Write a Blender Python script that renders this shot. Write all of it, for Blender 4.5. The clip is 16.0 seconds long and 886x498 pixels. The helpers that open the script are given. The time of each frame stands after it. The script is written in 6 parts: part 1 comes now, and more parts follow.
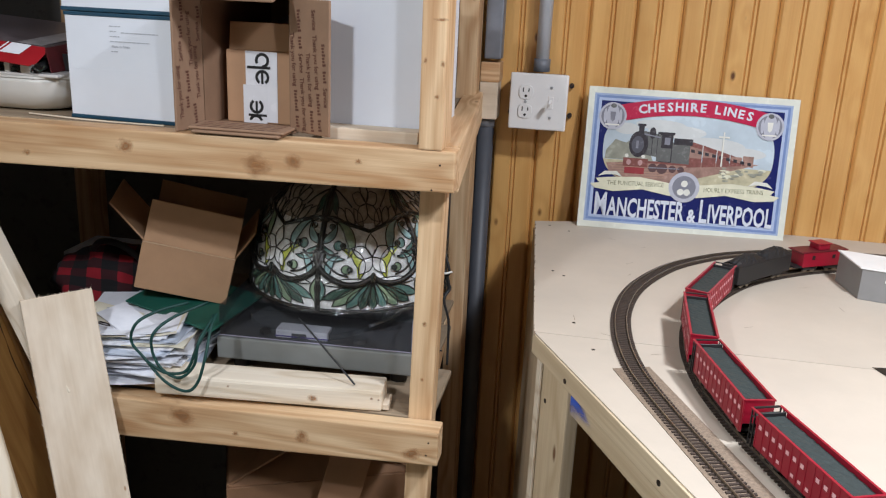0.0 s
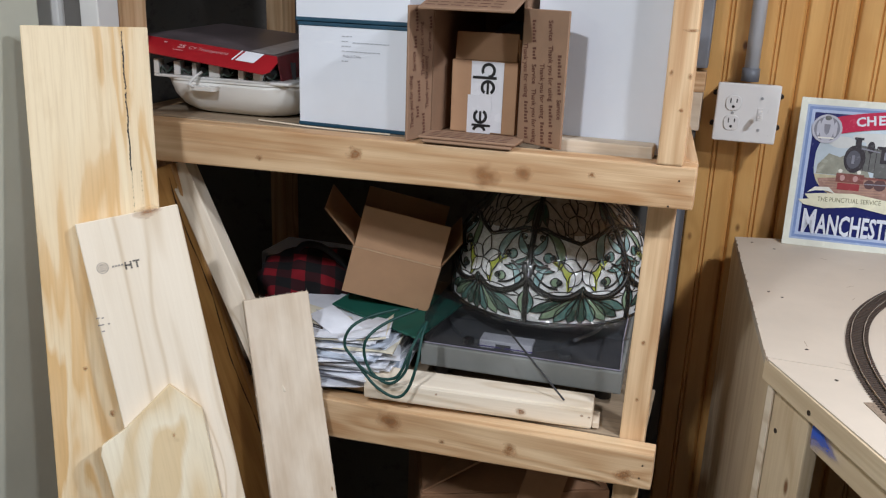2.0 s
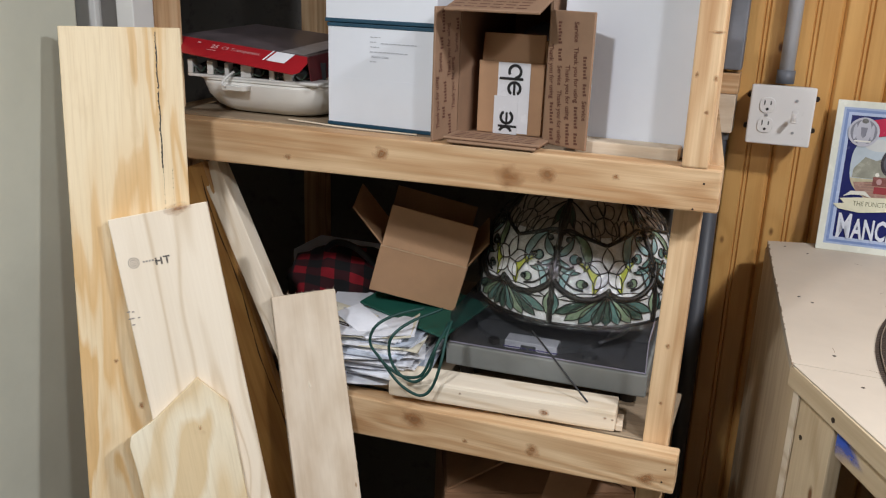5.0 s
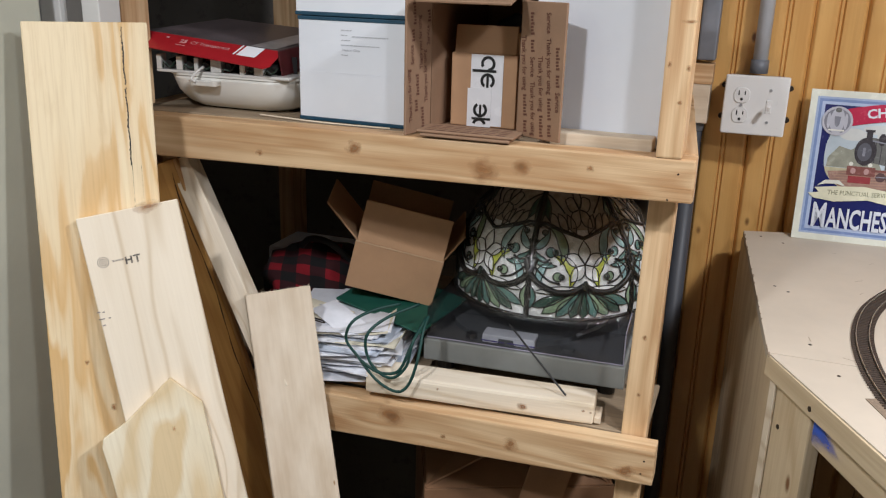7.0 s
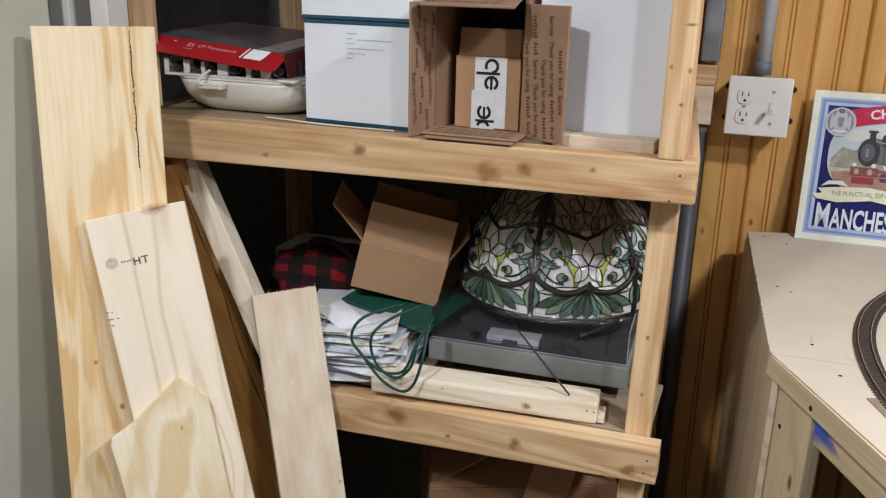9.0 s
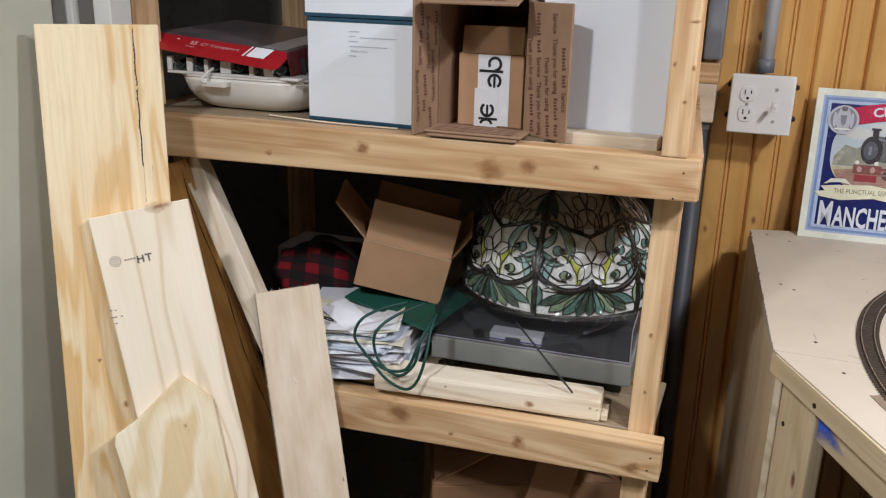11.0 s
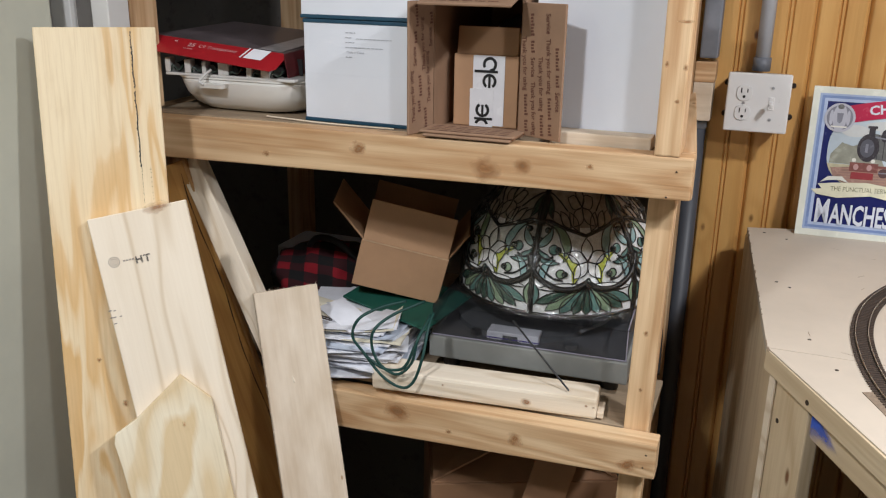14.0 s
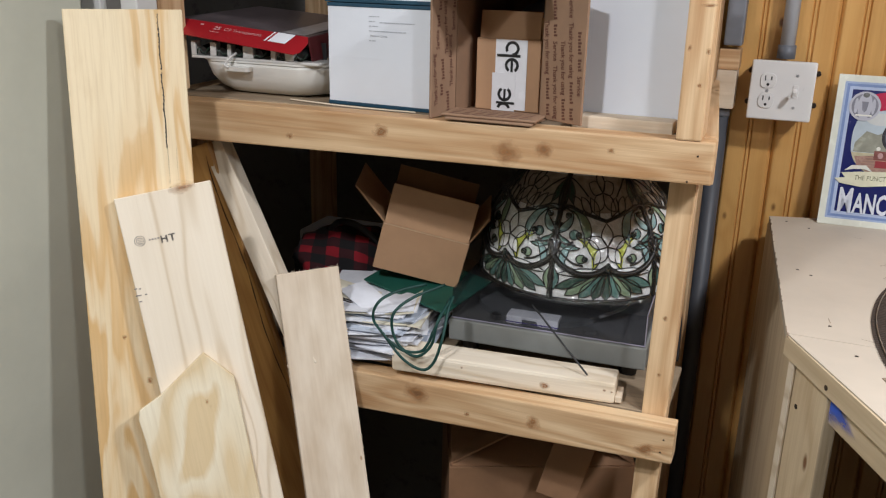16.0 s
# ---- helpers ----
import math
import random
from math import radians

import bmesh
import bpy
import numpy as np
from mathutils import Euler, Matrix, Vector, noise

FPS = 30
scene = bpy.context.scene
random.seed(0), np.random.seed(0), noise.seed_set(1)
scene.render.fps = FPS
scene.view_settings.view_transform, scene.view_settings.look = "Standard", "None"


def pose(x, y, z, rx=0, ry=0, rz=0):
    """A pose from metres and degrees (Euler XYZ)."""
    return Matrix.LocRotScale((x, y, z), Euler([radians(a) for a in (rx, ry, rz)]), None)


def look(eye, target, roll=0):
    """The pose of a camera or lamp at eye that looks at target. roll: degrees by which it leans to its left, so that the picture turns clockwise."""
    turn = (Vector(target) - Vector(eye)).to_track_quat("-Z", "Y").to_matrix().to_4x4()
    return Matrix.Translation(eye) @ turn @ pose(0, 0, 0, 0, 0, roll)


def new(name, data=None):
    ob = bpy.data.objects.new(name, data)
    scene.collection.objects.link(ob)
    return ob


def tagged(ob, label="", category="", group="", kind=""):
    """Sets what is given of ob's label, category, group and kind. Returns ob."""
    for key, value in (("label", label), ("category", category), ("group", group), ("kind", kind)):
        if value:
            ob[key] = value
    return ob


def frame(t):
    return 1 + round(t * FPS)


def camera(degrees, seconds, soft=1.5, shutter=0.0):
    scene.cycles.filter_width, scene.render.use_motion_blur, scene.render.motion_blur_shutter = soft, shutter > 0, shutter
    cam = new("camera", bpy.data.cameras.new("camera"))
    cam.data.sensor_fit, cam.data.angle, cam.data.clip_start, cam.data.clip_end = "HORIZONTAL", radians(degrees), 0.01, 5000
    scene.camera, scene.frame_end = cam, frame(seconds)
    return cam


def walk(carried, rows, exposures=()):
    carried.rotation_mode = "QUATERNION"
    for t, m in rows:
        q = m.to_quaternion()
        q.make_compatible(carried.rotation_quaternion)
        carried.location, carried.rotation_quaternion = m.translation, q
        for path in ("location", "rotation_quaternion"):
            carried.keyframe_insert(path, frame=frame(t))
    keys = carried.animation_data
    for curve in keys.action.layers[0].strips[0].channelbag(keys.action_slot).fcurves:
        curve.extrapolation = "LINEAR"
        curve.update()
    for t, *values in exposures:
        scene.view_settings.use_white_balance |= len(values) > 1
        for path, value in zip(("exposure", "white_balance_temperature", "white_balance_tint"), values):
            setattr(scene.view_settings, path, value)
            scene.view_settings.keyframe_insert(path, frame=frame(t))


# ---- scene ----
cam = camera(54.4, 16.0, soft=1.2)
PATH = [
    (0, (0.178, -0.068, 1.564), (-0.149, 1.814, 0.97), 2.6),
    (0.5, (0.118, -0.053, 1.561), (-0.225, 1.826, 0.97), 3.0),
    (1, (0.07, -0.066, 1.562), (-0.382, 1.789, 0.965), 2.8),
    (1.5, (0.042, -0.076, 1.563), (-0.537, 1.74, 0.959), 1.7),
    (2, (0.033, -0.082, 1.567), (-0.563, 1.731, 0.968), 2.1),
    (2.5, (0.035, -0.087, 1.57), (-0.655, 1.692, 0.972), 1.5),
    (3, (0.031, -0.094, 1.57), (-0.681, 1.678, 0.976), 2.2),
    (3.5, (0.032, -0.096, 1.571), (-0.677, 1.677, 0.977), 2.4),
    (4, (0.042, -0.096, 1.572), (-0.678, 1.673, 0.976), 2.0),
    (4.5, (0.054, -0.089, 1.571), (-0.649, 1.685, 0.972), 2.0),
    (7, (0.061, -0.068, 1.566), (-0.58, 1.725, 0.954), 1.6),
    (7.5, (0.066, -0.069, 1.566), (-0.57, 1.725, 0.952), 1.3),
    (8, (0.066, -0.071, 1.569), (-0.569, 1.723, 0.954), 1.4),
    (8.5, (0.072, -0.073, 1.57), (-0.585, 1.714, 0.956), 1.3),
    (9, (0.068, -0.077, 1.57), (-0.588, 1.711, 0.959), 1.4),
    (11.5, (0.065, -0.079, 1.567), (-0.595, 1.706, 0.953), 1.3),
    (12, (0.064, -0.079, 1.566), (-0.606, 1.703, 0.951), 1.3),
    (12.5, (0.063, -0.076, 1.566), (-0.608, 1.705, 0.952), 1.3),
    (13, (0.066, -0.078, 1.568), (-0.61, 1.701, 0.955), 1.1),
    (13.5, (0.106, -0.072, 1.571), (-0.554, 1.712, 0.953), 0.7),
    (14, (0.08, -0.082, 1.572), (-0.588, 1.7, 0.956), 1.0),
    (14.5, (0.036, -0.094, 1.57), (-0.647, 1.685, 0.963), 2.3),
    (15, (0.029, -0.11, 1.561), (-0.713, 1.644, 0.948), 2.7),
    (15.5, (0.053, -0.111, 1.559), (-0.686, 1.641, 0.939), 2.4),
    (16, (0.085, -0.094, 1.562), (-0.625, 1.665, 0.928), 1.2),
]
# the clip's own white balance drifts from cool to neutral in its first seconds
EXPOSURES = [(0, -0.1, 6180, 10), (2.8, -0.1, 6200, 10), (4.0, -0.1, 6500, 10), (16.0, -0.1, 6500, 10)]
walk(cam, [(t, look(eye, target, roll)) for t, eye, target, roll in PATH], EXPOSURES)

# ---- world and lights ----
world = bpy.data.worlds.new("world")
scene.world = world
world.use_nodes = True
world.node_tree.nodes["Background"].inputs[0].default_value = (0.9, 0.95, 1.0, 1)
world.node_tree.nodes["Background"].inputs[1].default_value = 0.014


def ceiling_lamp(x, y, z, watts, size, colour):
    data = bpy.data.lights.new("ceiling_lamp_light", "AREA")
    data.shape, data.size, data.energy, data.color = "DISK", size, watts, colour
    ob = new("ceiling_lamp_light", data)
    ob.matrix_world = pose(x, y, z)
    return ob


ceiling_lamp(0.82, 0.60, 2.27, 24, 0.14, (0.955, 0.985, 1.04))
ceiling_lamp(-0.50, -0.12, 2.27, 19, 0.12, (0.955, 0.985, 1.04))
ceiling_lamp(0.80, -0.28, 2.27, 17, 0.14, (0.955, 0.985, 1.04))


# ---- material tools ----
def srgb(r, g, b):
    return tuple((v / 255 / 12.92 if v < 10 else ((v / 255 + 0.055) / 1.055) ** 2.4) for v in (r, g, b)) + (1.0,)


def node(t, kind, **ins):
    nd = t.nodes.new(kind)
    for key, value in ins.items():
        sock = nd.inputs[key.replace("_", " ")]
        if isinstance(value, bpy.types.NodeSocket):
            t.links.new(value, sock)
        else:
            sock.default_value = value
    return nd


def maths(t, op, a, b=0.0):
    nd = t.nodes.new("ShaderNodeMath")
    nd.operation = op
    for k, value in enumerate((a, b)):
        if isinstance(value, bpy.types.NodeSocket):
            t.links.new(value, nd.inputs[k])
        else:
            nd.inputs[k].default_value = value
    return nd.outputs[0]


def ramp(t, fac, stops):
    nd = t.nodes.new("ShaderNodeValToRGB")
    t.links.new(fac, nd.inputs[0])
    while len(nd.color_ramp.elements) < len(stops):
        nd.color_ramp.elements.new(0.5)
    for e, (at, col) in zip(nd.color_ramp.elements, stops):
        e.position = at
        e.color = col if len(col) == 4 else (*col, 1)
    return nd.outputs[0]


def blend(t, fac, a, b):
    nd = t.nodes.new("ShaderNodeMix")
    nd.data_type = "RGBA"
    for k, value in ((0, fac), (6, a), (7, b)):
        if isinstance(value, bpy.types.NodeSocket):
            t.links.new(value, nd.inputs[k])
        else:
            nd.inputs[k].default_value = value
    return nd.outputs[2]


def local(t, sx, sy, sz):
    """Object coordinates, shifted at random from object to object, and scaled."""
    tc = t.nodes.new("ShaderNodeTexCoord")
    oi = t.nodes.new("ShaderNodeObjectInfo")
    off = maths(t, "MULTIPLY", oi.outputs["Random"], 31.0)
    comb = node(t, "ShaderNodeCombineXYZ", X=off, Y=maths(t, "MULTIPLY", off, 0.71), Z=maths(t, "MULTIPLY", off, 1.37))
    add = t.nodes.new("ShaderNodeVectorMath")
    t.links.new(tc.outputs["Object"], add.inputs[0])
    t.links.new(comb.outputs[0], add.inputs[1])
    mul = t.nodes.new("ShaderNodeVectorMath")
    mul.operation = "MULTIPLY"
    t.links.new(add.outputs[0], mul.inputs[0])
    mul.inputs[1].default_value = (sx, sy, sz)
    return mul.outputs[0]


def fresh(name):
    m = bpy.data.materials.new(name)
    m.use_nodes = True
    t = m.node_tree
    return m, t, t.nodes["Principled BSDF"]


def bumped(t, b, height, strength, distance=0.002):
    bp = node(t, "ShaderNodeBump", Strength=strength, Distance=distance, Height=height)
    t.links.new(bp.outputs[0], b.inputs["Normal"])


def wood(name, light, dark, knot, rough=0.55, bands=9.0, across=11.0, along=1.3, knots=0.12, knot_step=(4.5, 11.0), coat=0.0, contrast=0.75, tone=0.18, rings=0.2, fibres=0.45, patch=(1.7, 8.0), sharp=1.0):
    m, t, b = fresh(name)
    d = node(t, "ShaderNodeTexVoronoi", Vector=local(t, knot_step[0], knot_step[1], knot_step[1]), Scale=1.0).outputs["Distance"]
    near = node(t, "ShaderNodeMapRange", Value=d, From_Min=0.0, From_Max=0.5, To_Min=1.0, To_Max=0.0).outputs[0]
    n1 = node(t, "ShaderNodeTexNoise", Vector=local(t, along, across, across), Scale=1.0, Detail=2.5, Roughness=0.5).outputs[0]
    phase = maths(t, "ADD", maths(t, "MULTIPLY", n1, bands * 6.28), maths(t, "MULTIPLY", maths(t, "MULTIPLY", near, near), 9.0))
    ring = maths(t, "POWER", maths(t, "ADD", maths(t, "MULTIPLY", maths(t, "SINE", phase), 0.5), 0.5), sharp)
    fibre = node(t, "ShaderNodeTexNoise", Vector=local(t, 7.0, 260.0, 260.0), Scale=1.0, Detail=3.0).outputs[0]
    broad = node(t, "ShaderNodeTexNoise", Vector=local(t, patch[0], patch[1], patch[1]), Scale=1.0, Detail=3.0, Roughness=0.6).outputs[0]
    fac = maths(t, "ADD", maths(t, "MULTIPLY", ring, rings), maths(t, "ADD", maths(t, "MULTIPLY", fibre, fibres), maths(t, "MULTIPLY", broad, 1.11 - fibres - rings)))
    col = ramp(t, fac, [(0.5 - contrast * 0.4, light), (0.5 + contrast * 0.5, dark)])
    k = ramp(t, d, [(knots * 0.55, (1, 1, 1)), (knots * 0.85, (0.5, 0.5, 0.5)), (knots * 1.2, (0, 0, 0))])
    col = blend(t, k, col, knot)
    oi = t.nodes.new("ShaderNodeObjectInfo")
    hsv = node(t, "ShaderNodeHueSaturation", Color=col, Saturation=1.0)
    t.links.new(maths(t, "ADD", maths(t, "MULTIPLY", oi.outputs["Random"], tone), 1.0 - tone * 0.6), hsv.inputs["Value"])
    t.links.new(hsv.outputs[0], b.inputs["Base Color"])
    b.inputs["Roughness"].default_value = rough
    b.inputs["Coat Weight"].default_value = coat
    b.inputs["Coat Roughness"].default_value = 0.3
    bumped(t, b, maths(t, "ADD", maths(t, "MULTIPLY", fibre, 0.7), maths(t, "MULTIPLY", ring, 0.3)), 0.5, 0.0015)
    return m


def plain(name, colour, rough=0.5, metal=0.0, vary=0.12, size=40.0, bump=0.1, coat=0.0, fine=300.0):
    m, t, b = fresh(name)
    n1 = node(t, "ShaderNodeTexNoise", Vector=local(t, 1, 1, 1), Scale=size, Detail=4.0, Roughness=0.6).outputs[0]
    n2 = node(t, "ShaderNodeTexNoise", Vector=local(t, 1, 1, 1), Scale=fine, Detail=2.0).outputs[0]
    lo = tuple(v * (1 - vary) for v in colour[:3])
    hi = tuple(min(1.0, v * (1 + vary)) for v in colour[:3])
    t.links.new(ramp(t, n1, [(0.3, lo), (0.7, hi)]), b.inputs["Base Color"])
    t.links.new(maths(t, "ADD", maths(t, "MULTIPLY", n1, 0.2), rough - 0.1), b.inputs["Roughness"])
    b.inputs["Metallic"].default_value = metal
    b.inputs["Coat Weight"].default_value = coat
    if bump:
        bumped(t, b, n2, bump, 0.001)
    return m


def plywood(name, cream, amber, step=(2.8, 11.0), detail=4.0, heart=0.0):
    """Rotary-cut veneer: long amber flames with one sharp edge; heart makes the amber grow along the board."""
    m, t, b = fresh(name)
    co = local(t, step[0], step[1], step[1])
    big = node(t, "ShaderNodeTexNoise", Vector=co, Scale=1.0, Detail=detail, Roughness=0.5, Distortion=0.7).outputs[0]
    if heart:
        tc = t.nodes.new("ShaderNodeTexCoord")
        sep = node(t, "ShaderNodeSeparateXYZ", Vector=tc.outputs["Object"])
        grow = node(t, "ShaderNodeMapRange", Value=sep.outputs[0], From_Min=0.15, From_Max=0.62, To_Min=-0.06, To_Max=heart).outputs[0]
        big = maths(t, "ADD", big, grow)
    fibre = node(t, "ShaderNodeTexNoise", Vector=local(t, 10.0, 300.0, 300.0), Scale=1.0, Detail=3.0).outputs[0]
    soft = node(t, "ShaderNodeTexNoise", Vector=local(t, 9.0, 40.0, 40.0), Scale=1.0, Detail=4.0, Roughness=0.6).outputs[0]
    edge = maths(t, "ADD", big, maths(t, "MULTIPLY", maths(t, "SUBTRACT", soft, 0.5), 0.06))
    mixd = lambda f: tuple(c * (1 - f) + a * f for c, a in zip(cream, amber))
    base = ramp(t, edge, [(0.36, cream), (0.455, mixd(0.22)), (0.480, mixd(0.62)), (0.53, mixd(0.80)), (0.56, mixd(0.35)), (0.60, mixd(0.10)), (0.625, mixd(0.85)), (0.74, mixd(0.7))])
    dark = tuple(v * 0.66 for v in amber[:3]) + (1,)
    col = blend(t, maths(t, "MULTIPLY", ramp(t, fibre, [(0.45, (0, 0, 0)), (0.75, (1, 1, 1))]), 0.22), base, dark)
    col = blend(t, maths(t, "MULTIPLY", ramp(t, soft, [(0.55, (0, 0, 0)), (0.80, (1, 1, 1))]), 0.30), col, dark)
    t.links.new(col, b.inputs["Base Color"])
    b.inputs["Roughness"].default_value = 0.6
    bumped(t, b, maths(t, "ADD", fibre, soft), 0.35, 0.001)
    return m


def speckled(name, colour, spot, rough=0.7, scale=60.0, level=0.62, stain=(0.0, 0.0, 0.0)):
    """A plain sheet surface with faint stains and small dark specks."""
    m, t, b = fresh(name)
    n1 = node(t, "ShaderNodeTexNoise", Vector=local(t, 1, 1, 1), Scale=3.0, Detail=6.0, Roughness=0.65).outputs[0]
    n2 = node(t, "ShaderNodeTexNoise", Vector=local(t, 1, 1, 1), Scale=scale, Detail=5.0, Roughness=0.7).outputs[0]
    lo = tuple(v * 0.86 for v in colour[:3])
    col = ramp(t, n1, [(0.3, lo), (0.62, colour)])
    col = blend(t, ramp(t, n2, [(level, (0, 0, 0)), (level + 0.1, (0.7, 0.7, 0.7))]), col, spot)
    t.links.new(col, b.inputs["Base Color"])
    b.inputs["Roughness"].default_value = rough
    bumped(t, b, n2, 0.15, 0.001)
    return m


M_BEAM = wood("pine_lumber", srgb(230, 199, 158), srgb(182, 138, 94), srgb(134, 92, 60), rough=0.6, tone=0.14, bands=7.0, across=16.0, along=0.8, knots=0.05, rings=0.2, contrast=0.5, fibres=0.25, patch=(3.0, 18.0))
M_PALE = wood("pale_pine", srgb(237, 224, 204), srgb(206, 186, 158), srgb(150, 104, 62), rough=0.65, bands=9.0, across=8.0, along=0.9, knots=0.03, tone=0.06, rings=0.40, contrast=0.8, sharp=9.0, fibres=0.22, patch=(2.0, 14.0))
M_LEG = wood("table_pine", srgb(226, 208, 178), srgb(188, 162, 126), srgb(120, 82, 50), rough=0.65, bands=6.0, across=12.0, along=0.8, knots=0.06, tone=0.1, rings=0.22)
M_RAW = wood("sawn_board", srgb(228, 213, 192), srgb(200, 180, 155), srgb(160, 124, 88), rough=0.75, bands=3.0, across=20.0, knots=0.02, tone=0.08, rings=0.05, fibres=0.22, patch=(9.0, 26.0), contrast=0.5)
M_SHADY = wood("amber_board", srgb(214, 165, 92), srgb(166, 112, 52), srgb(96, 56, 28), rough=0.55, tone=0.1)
M_WALLPINE = wood("varnished_knotty_pine", srgb(225, 178, 110), srgb(192, 137, 72), srgb(96, 56, 28), rough=0.36, bands=5.0, across=10.0, along=0.8, knots=0.075, knot_step=(7.5, 14.0), coat=0.25, contrast=0.9, tone=0.12, rings=0.2, fibres=0.3)
M_PLY = plywood("softwood_plywood", srgb(234, 214, 178), srgb(210, 166, 104), step=(2.2, 15.0), detail=2.6, heart=0.13)
M_DARKWOOD = plain("dark_split_wood", srgb(62, 38, 22), rough=0.8, bump=0.2)
M_AMBERLIGHT = wood("amber_edge", srgb(204, 160, 104), srgb(150, 104, 58), srgb(96, 56, 28), rough=0.6, tone=0.05)
M_STAMPFAINT = plain("faint_stamp_ink", srgb(150, 140, 132), rough=0.6, vary=0.25, size=200.0, bump=0)
M_PLY2 = plywood("softwood_plywood_offcut", srgb(236, 224, 198), srgb(214, 186, 140), step=(3.0, 10.0), detail=1.3)
M_DECK = wood("worn_deck_board", srgb(168, 148, 122), srgb(118, 100, 80), srgb(78, 60, 44), rough=0.85, bands=3.0)
M_TABLE = speckled("table_sheet", srgb(200, 187, 170), srgb(150, 130, 110), level=0.70, scale=45.0)
M_DRYWALL = speckled("grey_green_paint", srgb(202, 201, 184), srgb(160, 160, 150), rough=0.55, level=0.75, scale=120.0)
M_CONCRETE = speckled("dark_foundation", srgb(112, 108, 103), srgb(84, 80, 76), rough=0.85, level=0.55, scale=30.0)
M_WHITEWALL = speckled("white_paint", srgb(218, 216, 212), srgb(190, 186, 180), rough=0.6, level=0.7)
# out-of-view ceiling and far walls, kept dark so less light bounces back
M_CEIL = speckled("low_bounce_ceiling", srgb(116, 104, 92), srgb(92, 82, 72), rough=0.8, level=0.7)
M_FARWALL = speckled("low_bounce_wall", srgb(128, 124, 114), srgb(108, 104, 96), rough=0.7, level=0.7)
M_FLOOR = speckled("floor_concrete", srgb(98, 92, 84), srgb(90, 84, 78), rough=0.75, level=0.6, scale=25.0)
M_CARD = plain("cardboard", srgb(186, 146, 111), rough=0.75, vary=0.07, size=18.0, bump=0.15)
M_CARDEDGE = plain("pale_card_edge", srgb(206, 172, 138), rough=0.8, vary=0.1, size=60.0, bump=0.1)
# darker brown card, used on some of the carton flaps
M_CARDDEEP = plain("deeper_brown_cardboard", srgb(150, 112, 78), rough=0.8, vary=0.1, size=18.0, bump=0.15)
M_CARDDARK = plain("mailer_cardboard", srgb(146, 115, 91), rough=0.75, vary=0.09, size=25.0, bump=0.15)
M_PRINT = plain("brown_print", srgb(98, 60, 46), rough=0.7, bump=0)
M_WBOX = plain("white_carton", srgb(226, 229, 236), rough=0.5, vary=0.025, size=9.0, bump=0.04)
M_TEAL = plain("teal_edge", srgb(22, 66, 88), rough=0.5, bump=0)
M_GREYINK = plain("grey_print", srgb(178, 180, 188), rough=0.6, bump=0)
M_BLACKINK = plain("black_print", srgb(22, 22, 24), rough=0.5, bump=0)
M_TAPE = plain("white_tape", srgb(232, 232, 236), rough=0.25, vary=0.04, size=30.0, bump=0.03, coat=0.4)
M_WPLASTIC = plain("white_plastic", srgb(228, 226, 220), rough=0.35, vary=0.03, size=12.0, bump=0.02, coat=0.2)
M_PLATE = plain("white_cover_plate", srgb(230, 228, 226), rough=0.3, vary=0.02, size=12.0, bump=0.02, coat=0.3)
M_DARKSLOT = plain("dark_slot", srgb(30, 28, 26), rough=0.6, bump=0)
M_CONDUIT = plain("light_grey_conduit", srgb(192, 196, 203), rough=0.4, vary=0.05, size=20.0, bump=0.03)
M_STEEL = plain("galvanised_steel", srgb(176, 178, 182), rough=0.42, metal=0.7, vary=0.12, size=35.0, bump=0.05)
M_GREYPIPE = plain("dull_grey_metal", srgb(116, 119, 126), rough=0.5, metal=0.1, vary=0.2, size=14.0, bump=0.05)
M_SCREW = plain("dark_screw", srgb(50, 40, 34), rough=0.5, metal=0.4, bump=0)
M_RED = plain("red_car_paint", srgb(148, 14, 40), rough=0.42, vary=0.08, size=60.0, bump=0.05)
M_CARGREY = plain("grey_gravel_load", srgb(48, 55, 53), rough=0.85, vary=0.25, size=500.0, bump=0.5, fine=900.0)
M_BLACK = plain("black_plastic", srgb(34, 33, 34), rough=0.5, vary=0.2, size=60.0, bump=0.1)
M_COAL = plain("black_coal", srgb(26, 26, 28), rough=0.6, vary=0.4, size=300.0, bump=0.9, fine=700.0)
M_LETTER = plain("pink_lettering", srgb(232, 186, 190), rough=0.5, bump=0)
M_RAIL = plain("nickel_rail", srgb(150, 138, 122), rough=0.35, metal=0.8, vary=0.2, size=60.0, bump=0)
M_TIE = plain("brown_tie", srgb(66, 54, 46), rough=0.75, vary=0.2, size=90.0, bump=0.1)
M_CORK = plain("brown_cork", srgb(136, 118, 100), rough=0.9, vary=0.25, size=260.0, bump=0.6, fine=700.0)
M_GREYBLD = plain("grey_card_wall", srgb(136, 134, 132), rough=0.7, vary=0.06, size=20.0, bump=0.05)
M_ROOF = plain("white_card_roof", srgb(238, 236, 232), rough=0.6, vary=0.03, size=20.0, bump=0.03)
M_STAMP = plain("faded_stamp_ink", srgb(84, 78, 74), rough=0.6, vary=0.25, size=200.0, bump=0)
M_CHIP = plain("dark_chip", srgb(140, 122, 102), rough=0.8, vary=0.3, size=200.0, bump=0.2)


# ---- mesh tools ----
PLACED = {}


def part(name, bm, material, parent=None, label="", m=None, smooth=False):
    """Links a bmesh, written in the axes of the world pose m, as one mesh object."""
    m = m or Matrix()
    me = bpy.data.meshes.new(name)
    bm.normal_update()
    bm.to_mesh(me)
    bm.free()
    return part_of(name, me, material, parent, label, m, smooth)


